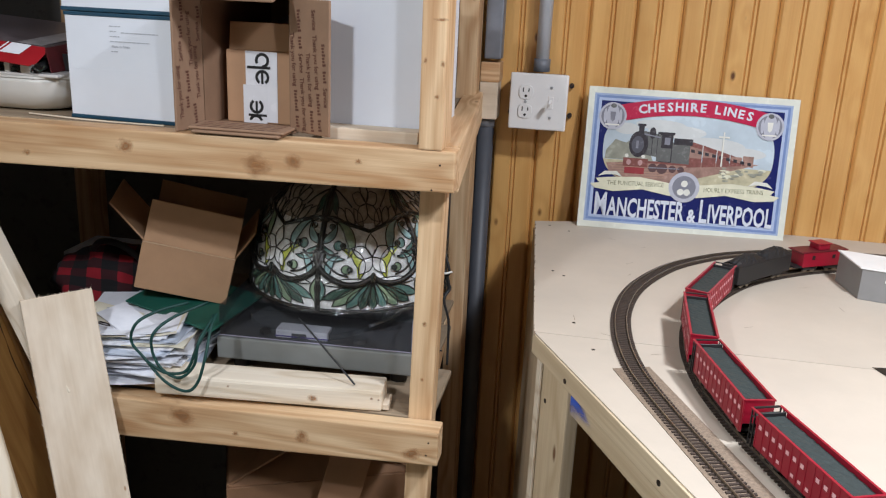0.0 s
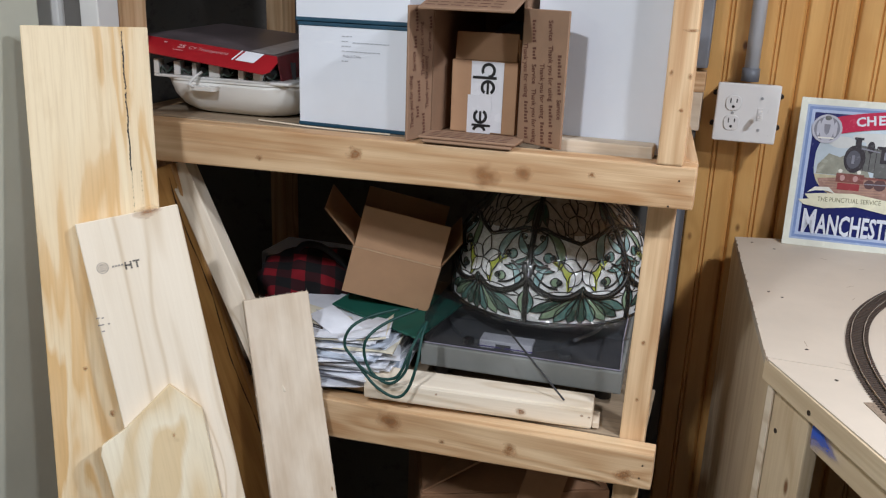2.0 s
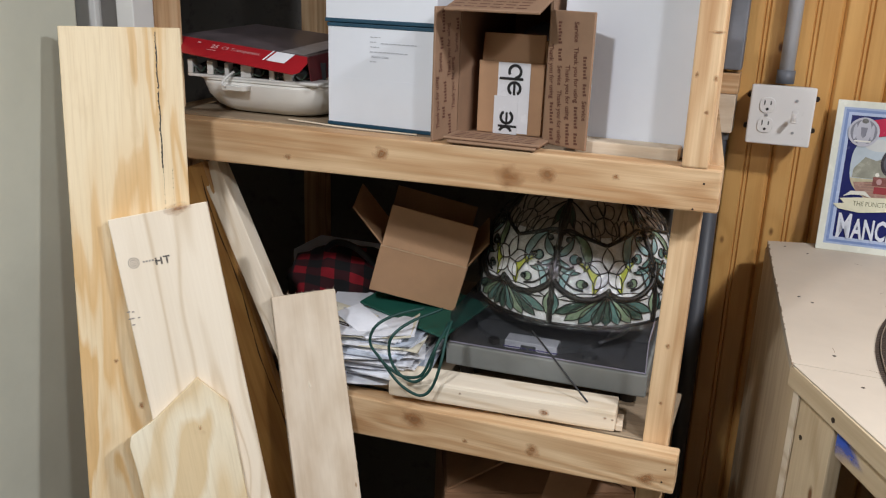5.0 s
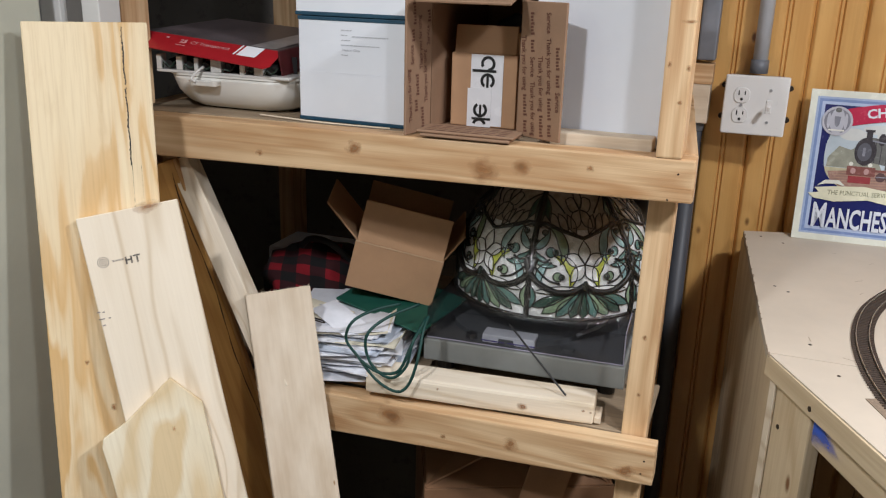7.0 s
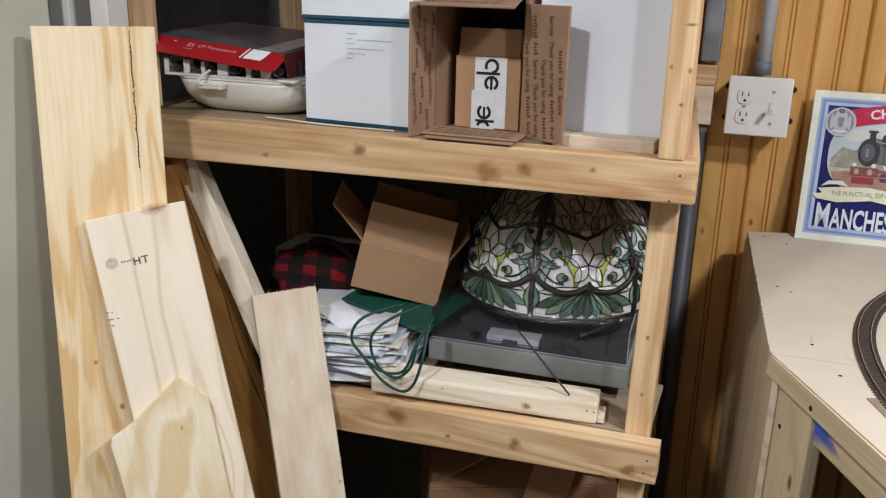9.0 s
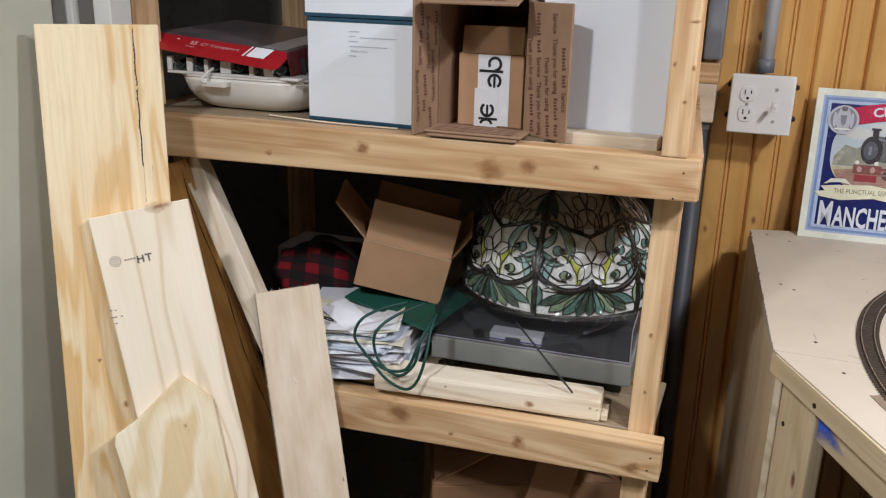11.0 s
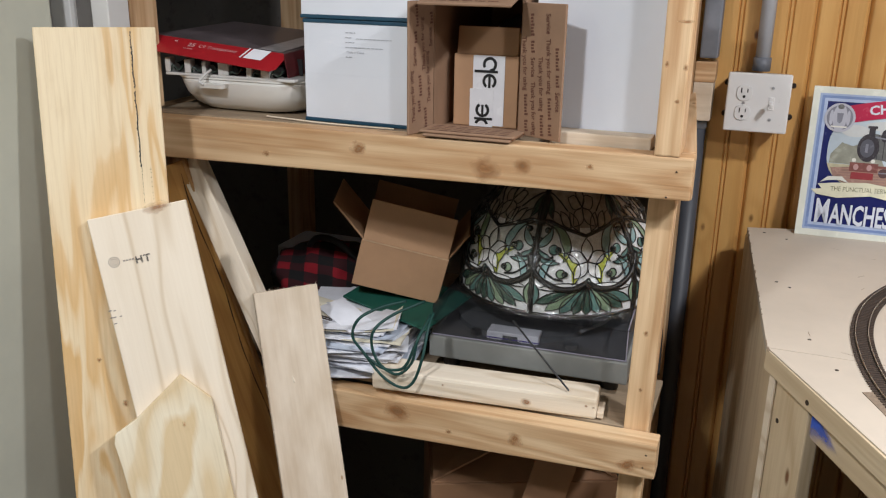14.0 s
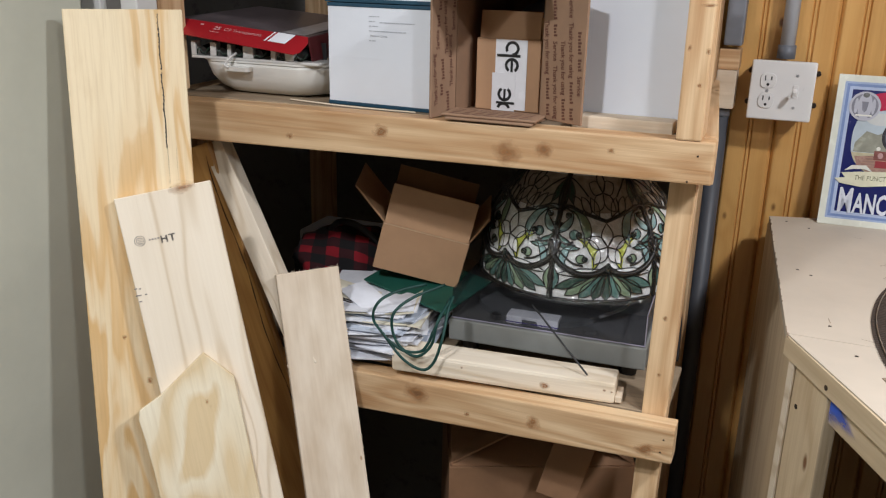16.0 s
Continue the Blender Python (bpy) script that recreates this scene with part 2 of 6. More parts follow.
def part_of(name, me, material, parent=None, label="", m=None, smooth=False):
    m = m or Matrix()
    if material is not None and not me.materials:
        me.materials.append(material)
    if smooth:
        me.polygons.foreach_set("use_smooth", [True] * len(me.polygons))
    ob = new(name, me)
    if parent is not None:
        ob.parent = parent
        ob.matrix_basis = PLACED[parent].inverted() @ m
    else:
        ob.matrix_basis = m
    PLACED[ob] = m.copy()
    if label:
        ob["label"] = label
    return ob


def thing(name, at, label, category, group="", kind=""):
    ob = new(name)
    m = at if isinstance(at, Matrix) else Matrix.Translation(at)
    ob.matrix_basis = m
    ob.empty_display_size = 0.05
    PLACED[ob] = m.copy()
    return tagged(ob, label, category, group, kind)


def block(x0, x1, y0, y1, z0, z1, bevel=0.0, segments=2, bm=None):
    """A box, with rounded edges if bevel is given; added to bm where there is one."""
    one = bmesh.new()
    bmesh.ops.create_cube(one, size=1.0, matrix=Matrix.LocRotScale(((x0 + x1) / 2, (y0 + y1) / 2, (z0 + z1) / 2), None, (x1 - x0, y1 - y0, z1 - z0)))
    if bevel:
        bmesh.ops.bevel(one, geom=list(one.edges), offset=bevel, segments=segments, affect="EDGES", profile=0.6)
    return joined(bm, one)


def joined(bm, one, m=None):
    """Adds the mesh of one to bm."""
    if m is not None:
        bmesh.ops.transform(one, matrix=m, verts=one.verts)
    if bm is None:
        return one
    me = bpy.data.meshes.new("tmp")
    one.to_mesh(me)
    one.free()
    bm.from_mesh(me)
    bpy.data.meshes.remove(me)
    return bm


def prism(points, z0, z1, bm=None, bevel=0.0):
    """An outline in x and y, raised from z0 to z1."""
    one = bmesh.new()
    low = [one.verts.new((x, y, z0)) for x, y in points]
    face = one.faces.new(low)
    up = bmesh.ops.extrude_face_region(one, geom=[face])
    bmesh.ops.translate(one, vec=(0, 0, z1 - z0), verts=[v for v in up["geom"] if isinstance(v, bmesh.types.BMVert)])
    bmesh.ops.recalc_face_normals(one, faces=one.faces)
    if bevel:
        bmesh.ops.bevel(one, geom=list(one.edges), offset=bevel, segments=1, affect="EDGES")
    return joined(bm, one)


def rod(a, b, r, sides=12, bm=None, r2=None):
    a, b = Vector(a), Vector(b)
    one = bmesh.new()
    bmesh.ops.create_cone(one, cap_ends=True, segments=sides, radius1=r, radius2=r if r2 is None else r2, depth=(b - a).length)
    turn = (b - a).to_track_quat("Z", "Y").to_matrix().to_4x4()
    bmesh.ops.transform(one, matrix=Matrix.Translation((a + b) / 2) @ turn, verts=one.verts)
    return joined(bm, one)


def tube(points, r, sides=6, bm=None, flat=1.0):
    """A round or flattened cord along points."""
    pts = [Vector(p) for p in points]
    one = bmesh.new()
    rings = []
    for k, p in enumerate(pts):
        d = (pts[min(k + 1, len(pts) - 1)] - pts[max(k - 1, 0)]).normalized()
        side = d.cross(Vector((0.13, -1, 0.21))).normalized()
        up = side.cross(d)
        rings.append([one.verts.new(p + side * (r * math.cos(a)) + up * (r * flat * math.sin(a))) for a in (2 * math.pi * q / sides for q in range(sides))])
    for a, b in zip(rings, rings[1:]):
        for q in range(sides):
            one.faces.new((a[q], a[(q + 1) % sides], b[(q + 1) % sides], b[q]))
    one.faces.new(rings[0][::-1])
    one.faces.new(rings[-1])
    return joined(bm, one)


def curve(points, steps=8):
    """A smooth line through points."""
    p = [Vector(q) for q in points]
    p = [2 * p[0] - p[1], *p, 2 * p[-1] - p[-2]]
    out = []
    for a, b, c, d in zip(p, p[1:], p[2:], p[3:]):
        for k in range(steps):
            s = k / steps
            out.append(0.5 * (2 * b + (c - a) * s + (2 * a - 5 * b + 4 * c - d) * s * s + (3 * b - a - 3 * c + d) * s ** 3))
    return out + [p[-2]]


def axes(origin, along, up):
    """A pose whose x runs along, and whose z is as near to up as may be."""
    x = Vector(along).normalized()
    z = Vector(up)
    z = (z - x * z.dot(x)).normalized()
    y = z.cross(x)
    m = Matrix((x, y, z)).transposed().to_4x4()
    m.translation = Vector(origin)
    return m


def lumber(name, parent, a, b, width, thick, material, up=(0, 0, 1), bevel=0.0025, label=""):
    """A length of sawn timber round the line from a to b; thick is measured along up."""
    a, b = Vector(a), Vector(b)
    bm = block(0, (b - a).length, -width / 2, width / 2, -thick / 2, thick / 2, bevel)
    return part(name, bm, material, parent, label, axes(a, b - a, up))


def lettering(text, size, squeeze=1.0, thick=0.0):
    """Flat letters round the origin, in x and y."""
    data = bpy.data.curves.new("letters", "FONT")
    data.body, data.size, data.align_x, data.align_y, data.resolution_u = text, size, "CENTER", "CENTER", 2
    data.offset = thick
    ob = new("letters", data)
    me = bpy.data.meshes.new_from_object(ob)
    bm = bmesh.new()
    bm.from_mesh(me)
    bpy.data.meshes.remove(me)
    bpy.data.objects.remove(ob)
    bpy.data.curves.remove(data)
    bmesh.ops.scale(bm, vec=(squeeze, 1, 1), verts=bm.verts)
    return bm


def sheet(points, bm=None, z=0.0):
    one = bmesh.new()
    one.faces.new([one.verts.new((x, y, z)) for x, y in points])
    return joined(bm, one)


def disc(x, y, r, z=0.0, bm=None, sides=28, r2=None):
    return sheet([(x + r * math.cos(2 * math.pi * k / sides), y + (r2 or r) * math.sin(2 * math.pi * k / sides)) for k in range(sides)], bm, z)


def knot_material():
    m, t, b = fresh("pine_knot")
    tc = t.nodes.new("ShaderNodeTexCoord")
    ln = t.nodes.new("ShaderNodeVectorMath")
    ln.operation = "LENGTH"
    t.links.new(tc.outputs["Object"], ln.inputs[0])
    oi = t.nodes.new("ShaderNodeObjectInfo")
    n = node(t, "ShaderNodeTexNoise", Vector=local(t, 1, 1, 1), Scale=70.0, Detail=4.0).outputs[0]
    r = maths(t, "ADD", ln.outputs["Value"], maths(t, "MULTIPLY", maths(t, "SUBTRACT", n, 0.5), 0.022))
    col = ramp(t, maths(t, "MULTIPLY", r, 60.0), [(0.0, srgb(132, 88, 54)), (0.20, srgb(156, 108, 66)), (0.34, srgb(176, 124, 76)), (0.42, srgb(140, 92, 54)), (0.55, srgb(176, 130, 86)), (1.0, srgb(200, 158, 112))])
    t.links.new(col, b.inputs["Base Color"])
    t.links.new(ramp(t, maths(t, "MULTIPLY", r, 60.0), [(0.25, (0.62, 0.62, 0.62)), (0.55, (0.30, 0.30, 0.30)), (0.95, (0, 0, 0))]), b.inputs["Alpha"])
    b.inputs["Roughness"].default_value = 0.5
    return m


M_KNOT = knot_material()


def knot(parent, at, facing, along, size=1.0, stretch=1.3):
    """A round knot lying in the face of a board."""
    n = Vector(facing).normalized()
    m = axes(Vector(at) + n * 0.0006, along, n) @ Matrix.Diagonal((size * stretch, size, size, 1))
    part("knot", disc(0, 0, 0.017, sides=24), M_KNOT, parent, "", m)


# ---- the room ----
def room():
    floor = part("floor", block(-1.7, 2.7, -2.7, 1.9, -0.1, 0.0), M_FLOOR)
    tagged(floor, "bare grey concrete basement floor", "floor", kind="structure")
    ceil = part("ceiling", block(-1.7, 2.7, -2.7, 1.9, 2.32, 2.42), M_CEIL)
    tagged(ceil, "unseen basement ceiling, dull brown to cut bounced light", "ceiling", kind="structure")
    w = part("wall_left", block(-1.02, -0.905, -2.7, 0.92, 0.0, 2.32, 0.003), M_DRYWALL)
    tagged(w, "smooth grey-green painted drywall beside the shelf", "wall", kind="structure")
    w = part("wall_recess", block(-1.7, -1.62, 0.90, 1.73, 0.0, 2.32), M_WHITEWALL)
    tagged(w, "white painted wall behind the drywall's end", "wall", kind="structure")
    w = part("wall_recess_side", block(-1.7, -1.021, 0.80, 0.90, 0.0, 2.32), M_WHITEWALL)
    tagged(w, "white painted return wall", "wall", kind="structure")
    w = part("wall_back", block(-1.40, -0.075, 1.74, 1.9, 0.0, 2.32), M_CONCRETE)
    tagged(w, "dark grey foundation wall behind the shelf", "wall", kind="structure")
    w = part("wall_back_white", block(-1.7, -1.4005, 1.735, 1.9, 0.0, 2.32), M_WHITEWALL)
    tagged(w, "white painted wall at the back of the recess", "wall", kind="structure")
    rp = part("recess_pipe", rod((-1.492, 1.70, 0), (-1.492, 1.70, 2.32), 0.022, 16), M_GREYPIPE, smooth=True)
    tagged(rp, "dull grey upright pipe in the recess", "pipe")
    t = thing("trim_white", (-0.893, 0.98, 0), "white painted casing with a grey groove beside the shelf", "trim", kind="structure")
    part("casing_board", block(-0.950, -0.9125, 0.965, 1.01, 0, 2.32, 0.002), M_WHITEWALL, t)
    part("groove", block(-0.9123, -0.8732, 0.978, 1.01, 0, 2.32), M_CONCRETE, t, "grey recessed groove")
    part("casing_board", block(-0.873, -0.842, 0.965, 1.01, 0, 2.32, 0.002), M_WHITEWALL, t)
    w = part("wall_right", block(2.6, 2.7, -2.7, 1.9, 0.0, 2.32), M_FARWALL)
    tagged(w, "unseen plain wall, dull to cut bounced light", "wall", kind="structure")
    w = part("wall_rear", block(-1.7, 2.7, -2.7, -2.6, 0.0, 2.32), M_FARWALL)
    tagged(w, "unseen plain wall, dull to cut bounced light", "wall", kind="structure")


room()


def rail(name, parent, a, b, za, zb, width):
    """A rough-sawn rail from a to b in plan, its lower and upper edge given at both ends."""
    ln = b[0] - a[0]
    m = axes((a[0], a[1], (za[0] + za[1]) / 2), (1, 0, 0), (0, 0, 1))
    bm = block(0, ln, -width / 2, width / 2, 0, 1)
    mid = (za[0] + za[1]) / 2
    for v in bm.verts:
        f = v.co.x / ln
        k = 1 if v.co.z > 0.5 else 0
        v.co.z = za[k] + (zb[k] - za[k]) * f - mid
    bmesh.ops.bevel(bm, geom=list(bm.edges), offset=0.0025, segments=2, affect="EDGES", profile=0.6)
    return part(name, bm, M_BEAM, parent, "", m)


def shelf_unit():
    s = thing("shelf_unit", (-0.45, 1.35, 0), "rough pine lumber storage shelf with two loaded decks", "shelf")
    # posts
    lumber("post", s, (-0.034, 1.052, 1.3525), (-0.038, 1.052, 2.30), 0.032, 0.064, M_BEAM, (0, 1, 0))
    lumber("post", s, (-0.867, 1.052, 1.3525), (-0.867, 1.052, 2.30), 0.036, 0.064, M_BEAM, (0, 1, 0))
    lumber("post", s, (-0.062, 1.109, 0), (-0.0415, 1.109, 1.295), 0.0365, 0.038, M_BEAM, (0, 1, 0))
    lumber("post", s, (-0.867, 1.109, 0), (-0.867, 1.109, 1.295), 0.038, 0.038, M_BEAM, (0, 1, 0))
    lumber("post", s, (-0.083, 1.635, 0), (-0.083, 1.635, 2.30), 0.038, 0.060, M_BEAM, (0, 1, 0))
    lumber("post", s, (-0.92, 1.635, 0), (-0.92, 1.635, 2.30), 0.038, 0.060, M_BEAM, (0, 1, 0))
    # rails
    rail("front_rail", s, (-0.905, 1.039), (0.0, 1.039), (1.281, 1.345), (1.2975, 1.3525), 0.038)
    rail("front_rail", s, (-0.905, 1.069), (-0.0105, 1.069), (0.830, 0.905), (0.8705, 0.9262), 0.038)
    lumber("side_rail", s, (-0.019, 1.0585, 1.3215), (-0.078, 1.70, 1.3215), 0.037, 0.064, M_BEAM)
    lumber("side_rail", s, (-0.886, 1.0585, 1.313), (-0.93, 1.70, 1.313), 0.037, 0.064, M_BEAM)
    lumber("side_rail", s, (-0.067, 1.1285, 0.886), (-0.12, 1.70, 0.886), 0.037, 0.06, M_BEAM)
    lumber("back_rail", s, (-0.90, 1.685, 1.313), (-0.115, 1.685, 1.313), 0.03, 0.064, M_BEAM)
    # knots in the faces towards the room
    for x, z, sz in ((-0.272, 1.3145, 1.15), (-0.221, 1.322, 0.75), (-0.466, 1.326, 0.7), (-0.62, 1.305, 0.35), (-0.13, 1.330, 0.3)):
        knot(s, (x, 1.02, z), (0, -1, 0), (1, 0, 0), sz)
    for x, z, sz in ((-0.418, 0.897, 1.2), (-0.221, 0.890, 0.75), (-0.05, 0.886, 0.8), (-0.33, 0.880, 0.3)):
        knot(s, (x, 1.05, z), (0, -1, 0), (1, 0, 0), sz)
    for x, z, sz, st in ((-0.0444, 1.4666, 0.26, 0.7), (-0.0215, 1.4638, 0.30, 0.7), (-0.0275, 1.422, 0.2, 1.2), (-0.0264, 1.5178, 0.16, 4.0)):
        knot(s, (x, 1.02, z), (0, -1, 0), (1, 0, 0), sz, st)
    for z, sz in ((1.08, 0.25), (0.99, 0.2)):
        knot(s, (-0.046, 1.09, z), (0, -1, 0), (0, 0, 1), sz)
    for x, z in ((-0.02, 1.334), (-0.03, 1.30), (-0.025, 0.908), (-0.028, 0.887), (-0.86, 1.33)):
        part("screw", rod((x, 1.0195 if z > 1 else 1.0495, z), (x, 1.022 if z > 1 else 1.052, z), 0.0014, 8), M_SCREW, s)
    # decks
    for y0, y1, x0, x1 in ((1.0605, 1.24, -0.865, -0.052), (1.243, 1.44, -0.868, -0.066), (1.443, 1.60, -0.88, -0.085)):
        bm = block(x0, x1, y0, y1, 1.334, 1.3475, 0.0015, 1)
        part("deck_board", bm, M_DECK, s)
        bm = block(x0 + 0.005, x1 + (0.0 if y0 > 1.2 else 0.022), y0 + 0.03, y1 + 0.03, 0.9165, 0.926, 0.0015, 1)
        part("deck_board", bm, M_DECK, s)
    part("deck_board", block(-0.196, -0.060, 1.064, 1.10, 1.348, 1.366, 0.002), M_RAW, s, "pale loose strip at the front edge")


shelf_unit()


def leaning(name, label, a, b, low, thick, material, drop=0.0, category="board"):
    """A board by its two upper corners and a point down its left edge; it runs on to the floor."""
    a, b, low = Vector(a), Vector(b), Vector(low)
    side = (b - a).normalized()
    down = low - a
    down = (down - side * down.dot(side)).normalized()
    length = -(a.z - 0.004) / down.z
    back = down.cross(side)
    if back.y < 0:
        back = -back
    m = Matrix((down, side, back)).transposed().to_4x4()
    if m.determinant() < 0:
        m = Matrix((down, -side, back)).transposed().to_4x4()
        m.translation = b
    else:
        m.translation = a
    w = (b - a).length
    ob = part(name, block(0, length, 0, w, 0, thick, 0.0012, 1), material, m=m)
    return tagged(ob, label, category), m, w


def boards():
    p1, m1, w1 = leaning("plywood_board", "tall softwood plywood offcut leaning beside the shelf", (-0.8678, 0.8444, 1.4892), (-0.7423, 0.9424, 1.4889), (-0.7832, 0.7352, 0.8393), 0.018, M_PLY)
    # black marker line down the plywood, breaking up towards its lower end
    rnd = random.Random(21)
    flip = m1.to_3x3().col[1].x > 0
    bm = None
    for k in range(92):
        x = 0.006 + k * 0.00205
        off = 0.0335 - 0.00001 * k + 0.0005 * math.sin(k * 0.31) + rnd.uniform(-0.0003, 0.0003)
        wd = rnd.uniform(0.0009, 0.0022) * (0.7 if k < 8 else 1.0)
        if k in (38, 39):
            continue
        y = w1 - off if flip else off
        bm = sheet([(x, y), (x + 0.00215, y + rnd.uniform(-0.0002, 0.0002)), (x + 0.00215, y + wd), (x, y + wd)], bm)
    for k in range(30):
        x = 0.196 + k * 0.0022
        for off in (0.0325, 0.0205):
            if rnd.random() < 0.5:
                y = w1 - off if flip else off
                wd = rnd.uniform(0.0004, 0.0011)
                bm = sheet([(x, y), (x + 0.0012, y), (x + 0.0012, y + wd), (x, y + wd)], bm)
    part("marker_line", bm, M_BLACKINK, p1, "broken black marker line", m1 @ Matrix.Translation((0, 0, -0.0006)))
    p2, m2, w2 = leaning("pine_board", "pale planed pine board with a heat-treatment stamp", (-0.7836, 0.8159, 1.2348), (-0.6768, 0.8952, 1.2570), (-0.7059, 0.7801, 0.9615), 0.018, M_PALE)
    inv = m2.inverted()
    nn = Vector((0.5401, -0.8008, 0.2588))
    # faded stamp: letters broken by bare streaks, a ring and a row of small marks
    c = inv @ Vector((-0.7181, 0.8423, 1.1793))
    turn = Matrix(((0, -1, 0, c.x), (-1, 0, 0, c.y), (0, 0, -1, -0.0006), (0, 0, 0, 1)))
    bm = None
    for x, y, w, h in ((-0.0095, -0.0062, 0.0026, 0.0124), (-0.0015, -0.0062, 0.0026, 0.0124), (-0.0095, -0.0012, 0.010, 0.0026), (0.0032, 0.0038, 0.0105, 0.0024), (0.0072, -0.0062, 0.0026, 0.0098)):
        steps = 5
        for k in range(steps):
            if h > w:
                bm = sheet([(x, y + h * k / steps), (x + w, y + h * k / steps), (x + w, y + h * (k + 0.78) / steps), (x, y + h * (k + 0.78) / steps)], bm)
            else:
                bm = sheet([(x + w * k / steps, y), (x + w * (k + 0.85) / steps, y), (x + w * (k + 0.85) / steps, y + h), (x + w * k / steps, y + h)], bm)
    part("stamp", bm, M_STAMP, p2, "black stamped letters HT", m2 @ turn @ Matrix.Diagonal((0.88, 0.84, 1, 1)))
    c2 = inv @ Vector((-0.7482, 0.8210, 1.1765))
    for r, q in ((0.0072, 0.0005), (0.0048, 0.0004)):
        part("stamp_ring", tube([(c2.x + r * math.cos(a), c2.y + r * math.sin(a), -0.0002) for a in (k * math.pi / 10 for k in range(21))], q, 4), M_STAMPFAINT, p2, "faint grey round stamp", m2)
    c3 = inv @ Vector((-0.7320, 0.8320, 1.1790))
    c4 = inv @ Vector((-0.7411, 0.8019, 1.1026))
    marks = [(c2.x - 0.004 + k * 0.0024, c2.y, 0.0006, 0.006) for k in range(4)]
    marks += [(c3.x - 0.001, c3.y - 0.0057 + k * 0.004, 0.0022, 0.0026) for k in range(4)]
    marks += [(c4.x + dx, c4.y + dy, 0.0016, l) for dx, dy, l in ((-0.010, 0.003, 0.004), (-0.009, -0.003, 0.003), (0.0, 0.001, 0.008), (0.0005, -0.009, 0.003), (0.009, 0.0, 0.004))]
    for x, y, w, l in marks:
        part("stamp_bar", block(x, x + w, y - l / 2, y + l / 2, -0.0007, -0.0002), M_STAMPFAINT, p2, "", m2)
    knot(p1, Vector((-0.739, 0.8041, 0.9666)), (0.6022, -0.7708, 0.2079), m1.to_3x3().col[0], 0.30)
    knot(p1, Vector((-0.7714, 0.7967, 1.0331)), (0.6022, -0.7708, 0.2079), m1.to_3x3().col[0], 0.22)
    knot(p2, Vector((-0.7085, 0.8705, 1.2480)), nn, m2.to_3x3().col[1], 0.6, 2.0)
    # pointed plywood offcut in front
    pts = [(-0.652, 0.8201, 1.0213), (-0.6124, 0.8354, 0.9859), (-0.5734, 0.8178, 0.8501), (-0.6912, 0.7421, 0.8616), (-0.7045, 0.7465, 0.9028), (-0.7159, 0.749, 0.9345), (-0.7163, 0.7529, 0.9475), (-0.6934, 0.7747, 0.9672)]
    n = -nn
    down = (Vector(pts[2]) - Vector(pts[1])).normalized()
    m3 = Matrix((down, n.cross(down), n)).transposed().to_4x4()
    m3.translation = Vector(pts[0])
    outline = [((q.x, q.y)) for q in (m3.inverted() @ Vector(p) for p in pts)]
    end = (pts[0][2] - 0.012) / -down.z
    outline = outline[:2] + [(end, outline[1][1]), (end, outline[3][1] - 0.01)] + outline[3:]
    p3 = part("plywood_offcut", prism(outline, 0.0, 0.0115, bevel=0.0009), M_PLY2, m=m3)
    tagged(p3, "small pointed softwood plywood offcut leaning on a pine board", "board")
    knot(p3, Vector((-0.634, 0.799, 0.958)), nn, down, 0.22)
    p4, m4, w4 = leaning("sawn_board", "narrow sawn board with a ragged fibrous top end", (-0.644, 1.002, 1.0815), (-0.568, 1.070, 1.0865), (-0.570, 0.929, 0.776), 0.016, M_RAW)
    # torn fibres along the sawn end and down its edge
    bm = None
    for k in range(60):
        y = w4 * (k + random.uniform(0.1, 0.9)) / 60
        ln = random.uniform(0.0005, 0.0024) * (1.0 + 1.2 * (k % 9 == 0))
        z = random.uniform(0.001, 0.016)
        bm = rod((0.001, y, z), (-ln, y + random.uniform(-0.003, 0.003), z - random.uniform(0, 0.002)), 0.0006, 3, bm, 0.0001)
    for k in range(46):
        x = random.uniform(0.01, 0.32)
        for y in (0.0, w4):
            bm = rod((x, y, random.uniform(0, 0.01)), (x + random.uniform(-0.004, 0.004), y + (0.0018 if y else -0.0018) * random.uniform(0.2, 1.0), 0.0), 0.0007, 3, bm, 0.0001)
    part("splinters", bm, M_RAW, p4, "torn wood fibres", m4)["kind"] = "stuff"
    # amber board with a rough split, and a thick pale board beside it, both standing inside the shelf's front rail
    face = Vector((0.0849, -0.9707, 0.2250))

    def upright(corner, d, face=face):
        """A pose at a board's upper right corner: x down the board, y across it to its other edge, z into it."""
        d = Vector(d).normalized()
        side = face.cross(d).normalized()
        if side.x < 0:
            side = -side
        m = Matrix((d, -side, -face)).transposed().to_4x4()
        m.translation = Vector(corner)
        return m

    m5 = upright((-0.7972, 1.0483, 1.2727), (0.1320, -0.0074, -0.3593), Vector((0.0870, -0.9948, 0.0523)))
    p5 = part("amber_board", block(0.0, 1.355, 0.0, 0.10, 0.0, 0.009, 0.0015, 1), M_SHADY, m=m5)
    tagged(p5, "rough amber pine board leaning inside the shelf's front rail", "board")
    bm = None
    for k in range(60):
        x = 0.02 + k * 0.010
        a, b = 0.0085 + 0.0030 * math.sin(k * 0.25), 0.0085 + 0.0030 * math.sin((k + 1) * 0.25)
        wd = 0.0007 + 0.0016 * abs(math.sin(k * 0.47))
        bm = sheet([(x, a), (x + 0.0102, b), (x + 0.0102, b + wd), (x, a + wd)], bm, -0.0006)
    part("split", bm, M_DARKWOOD, p5, "dark rough split", m5)
    part("rounded_edge", block(0.0, 1.30, -0.006, -0.0004, -0.002, 0.008, 0.002, 2), M_AMBERLIGHT, p5, "lighter rounded edge", m5)
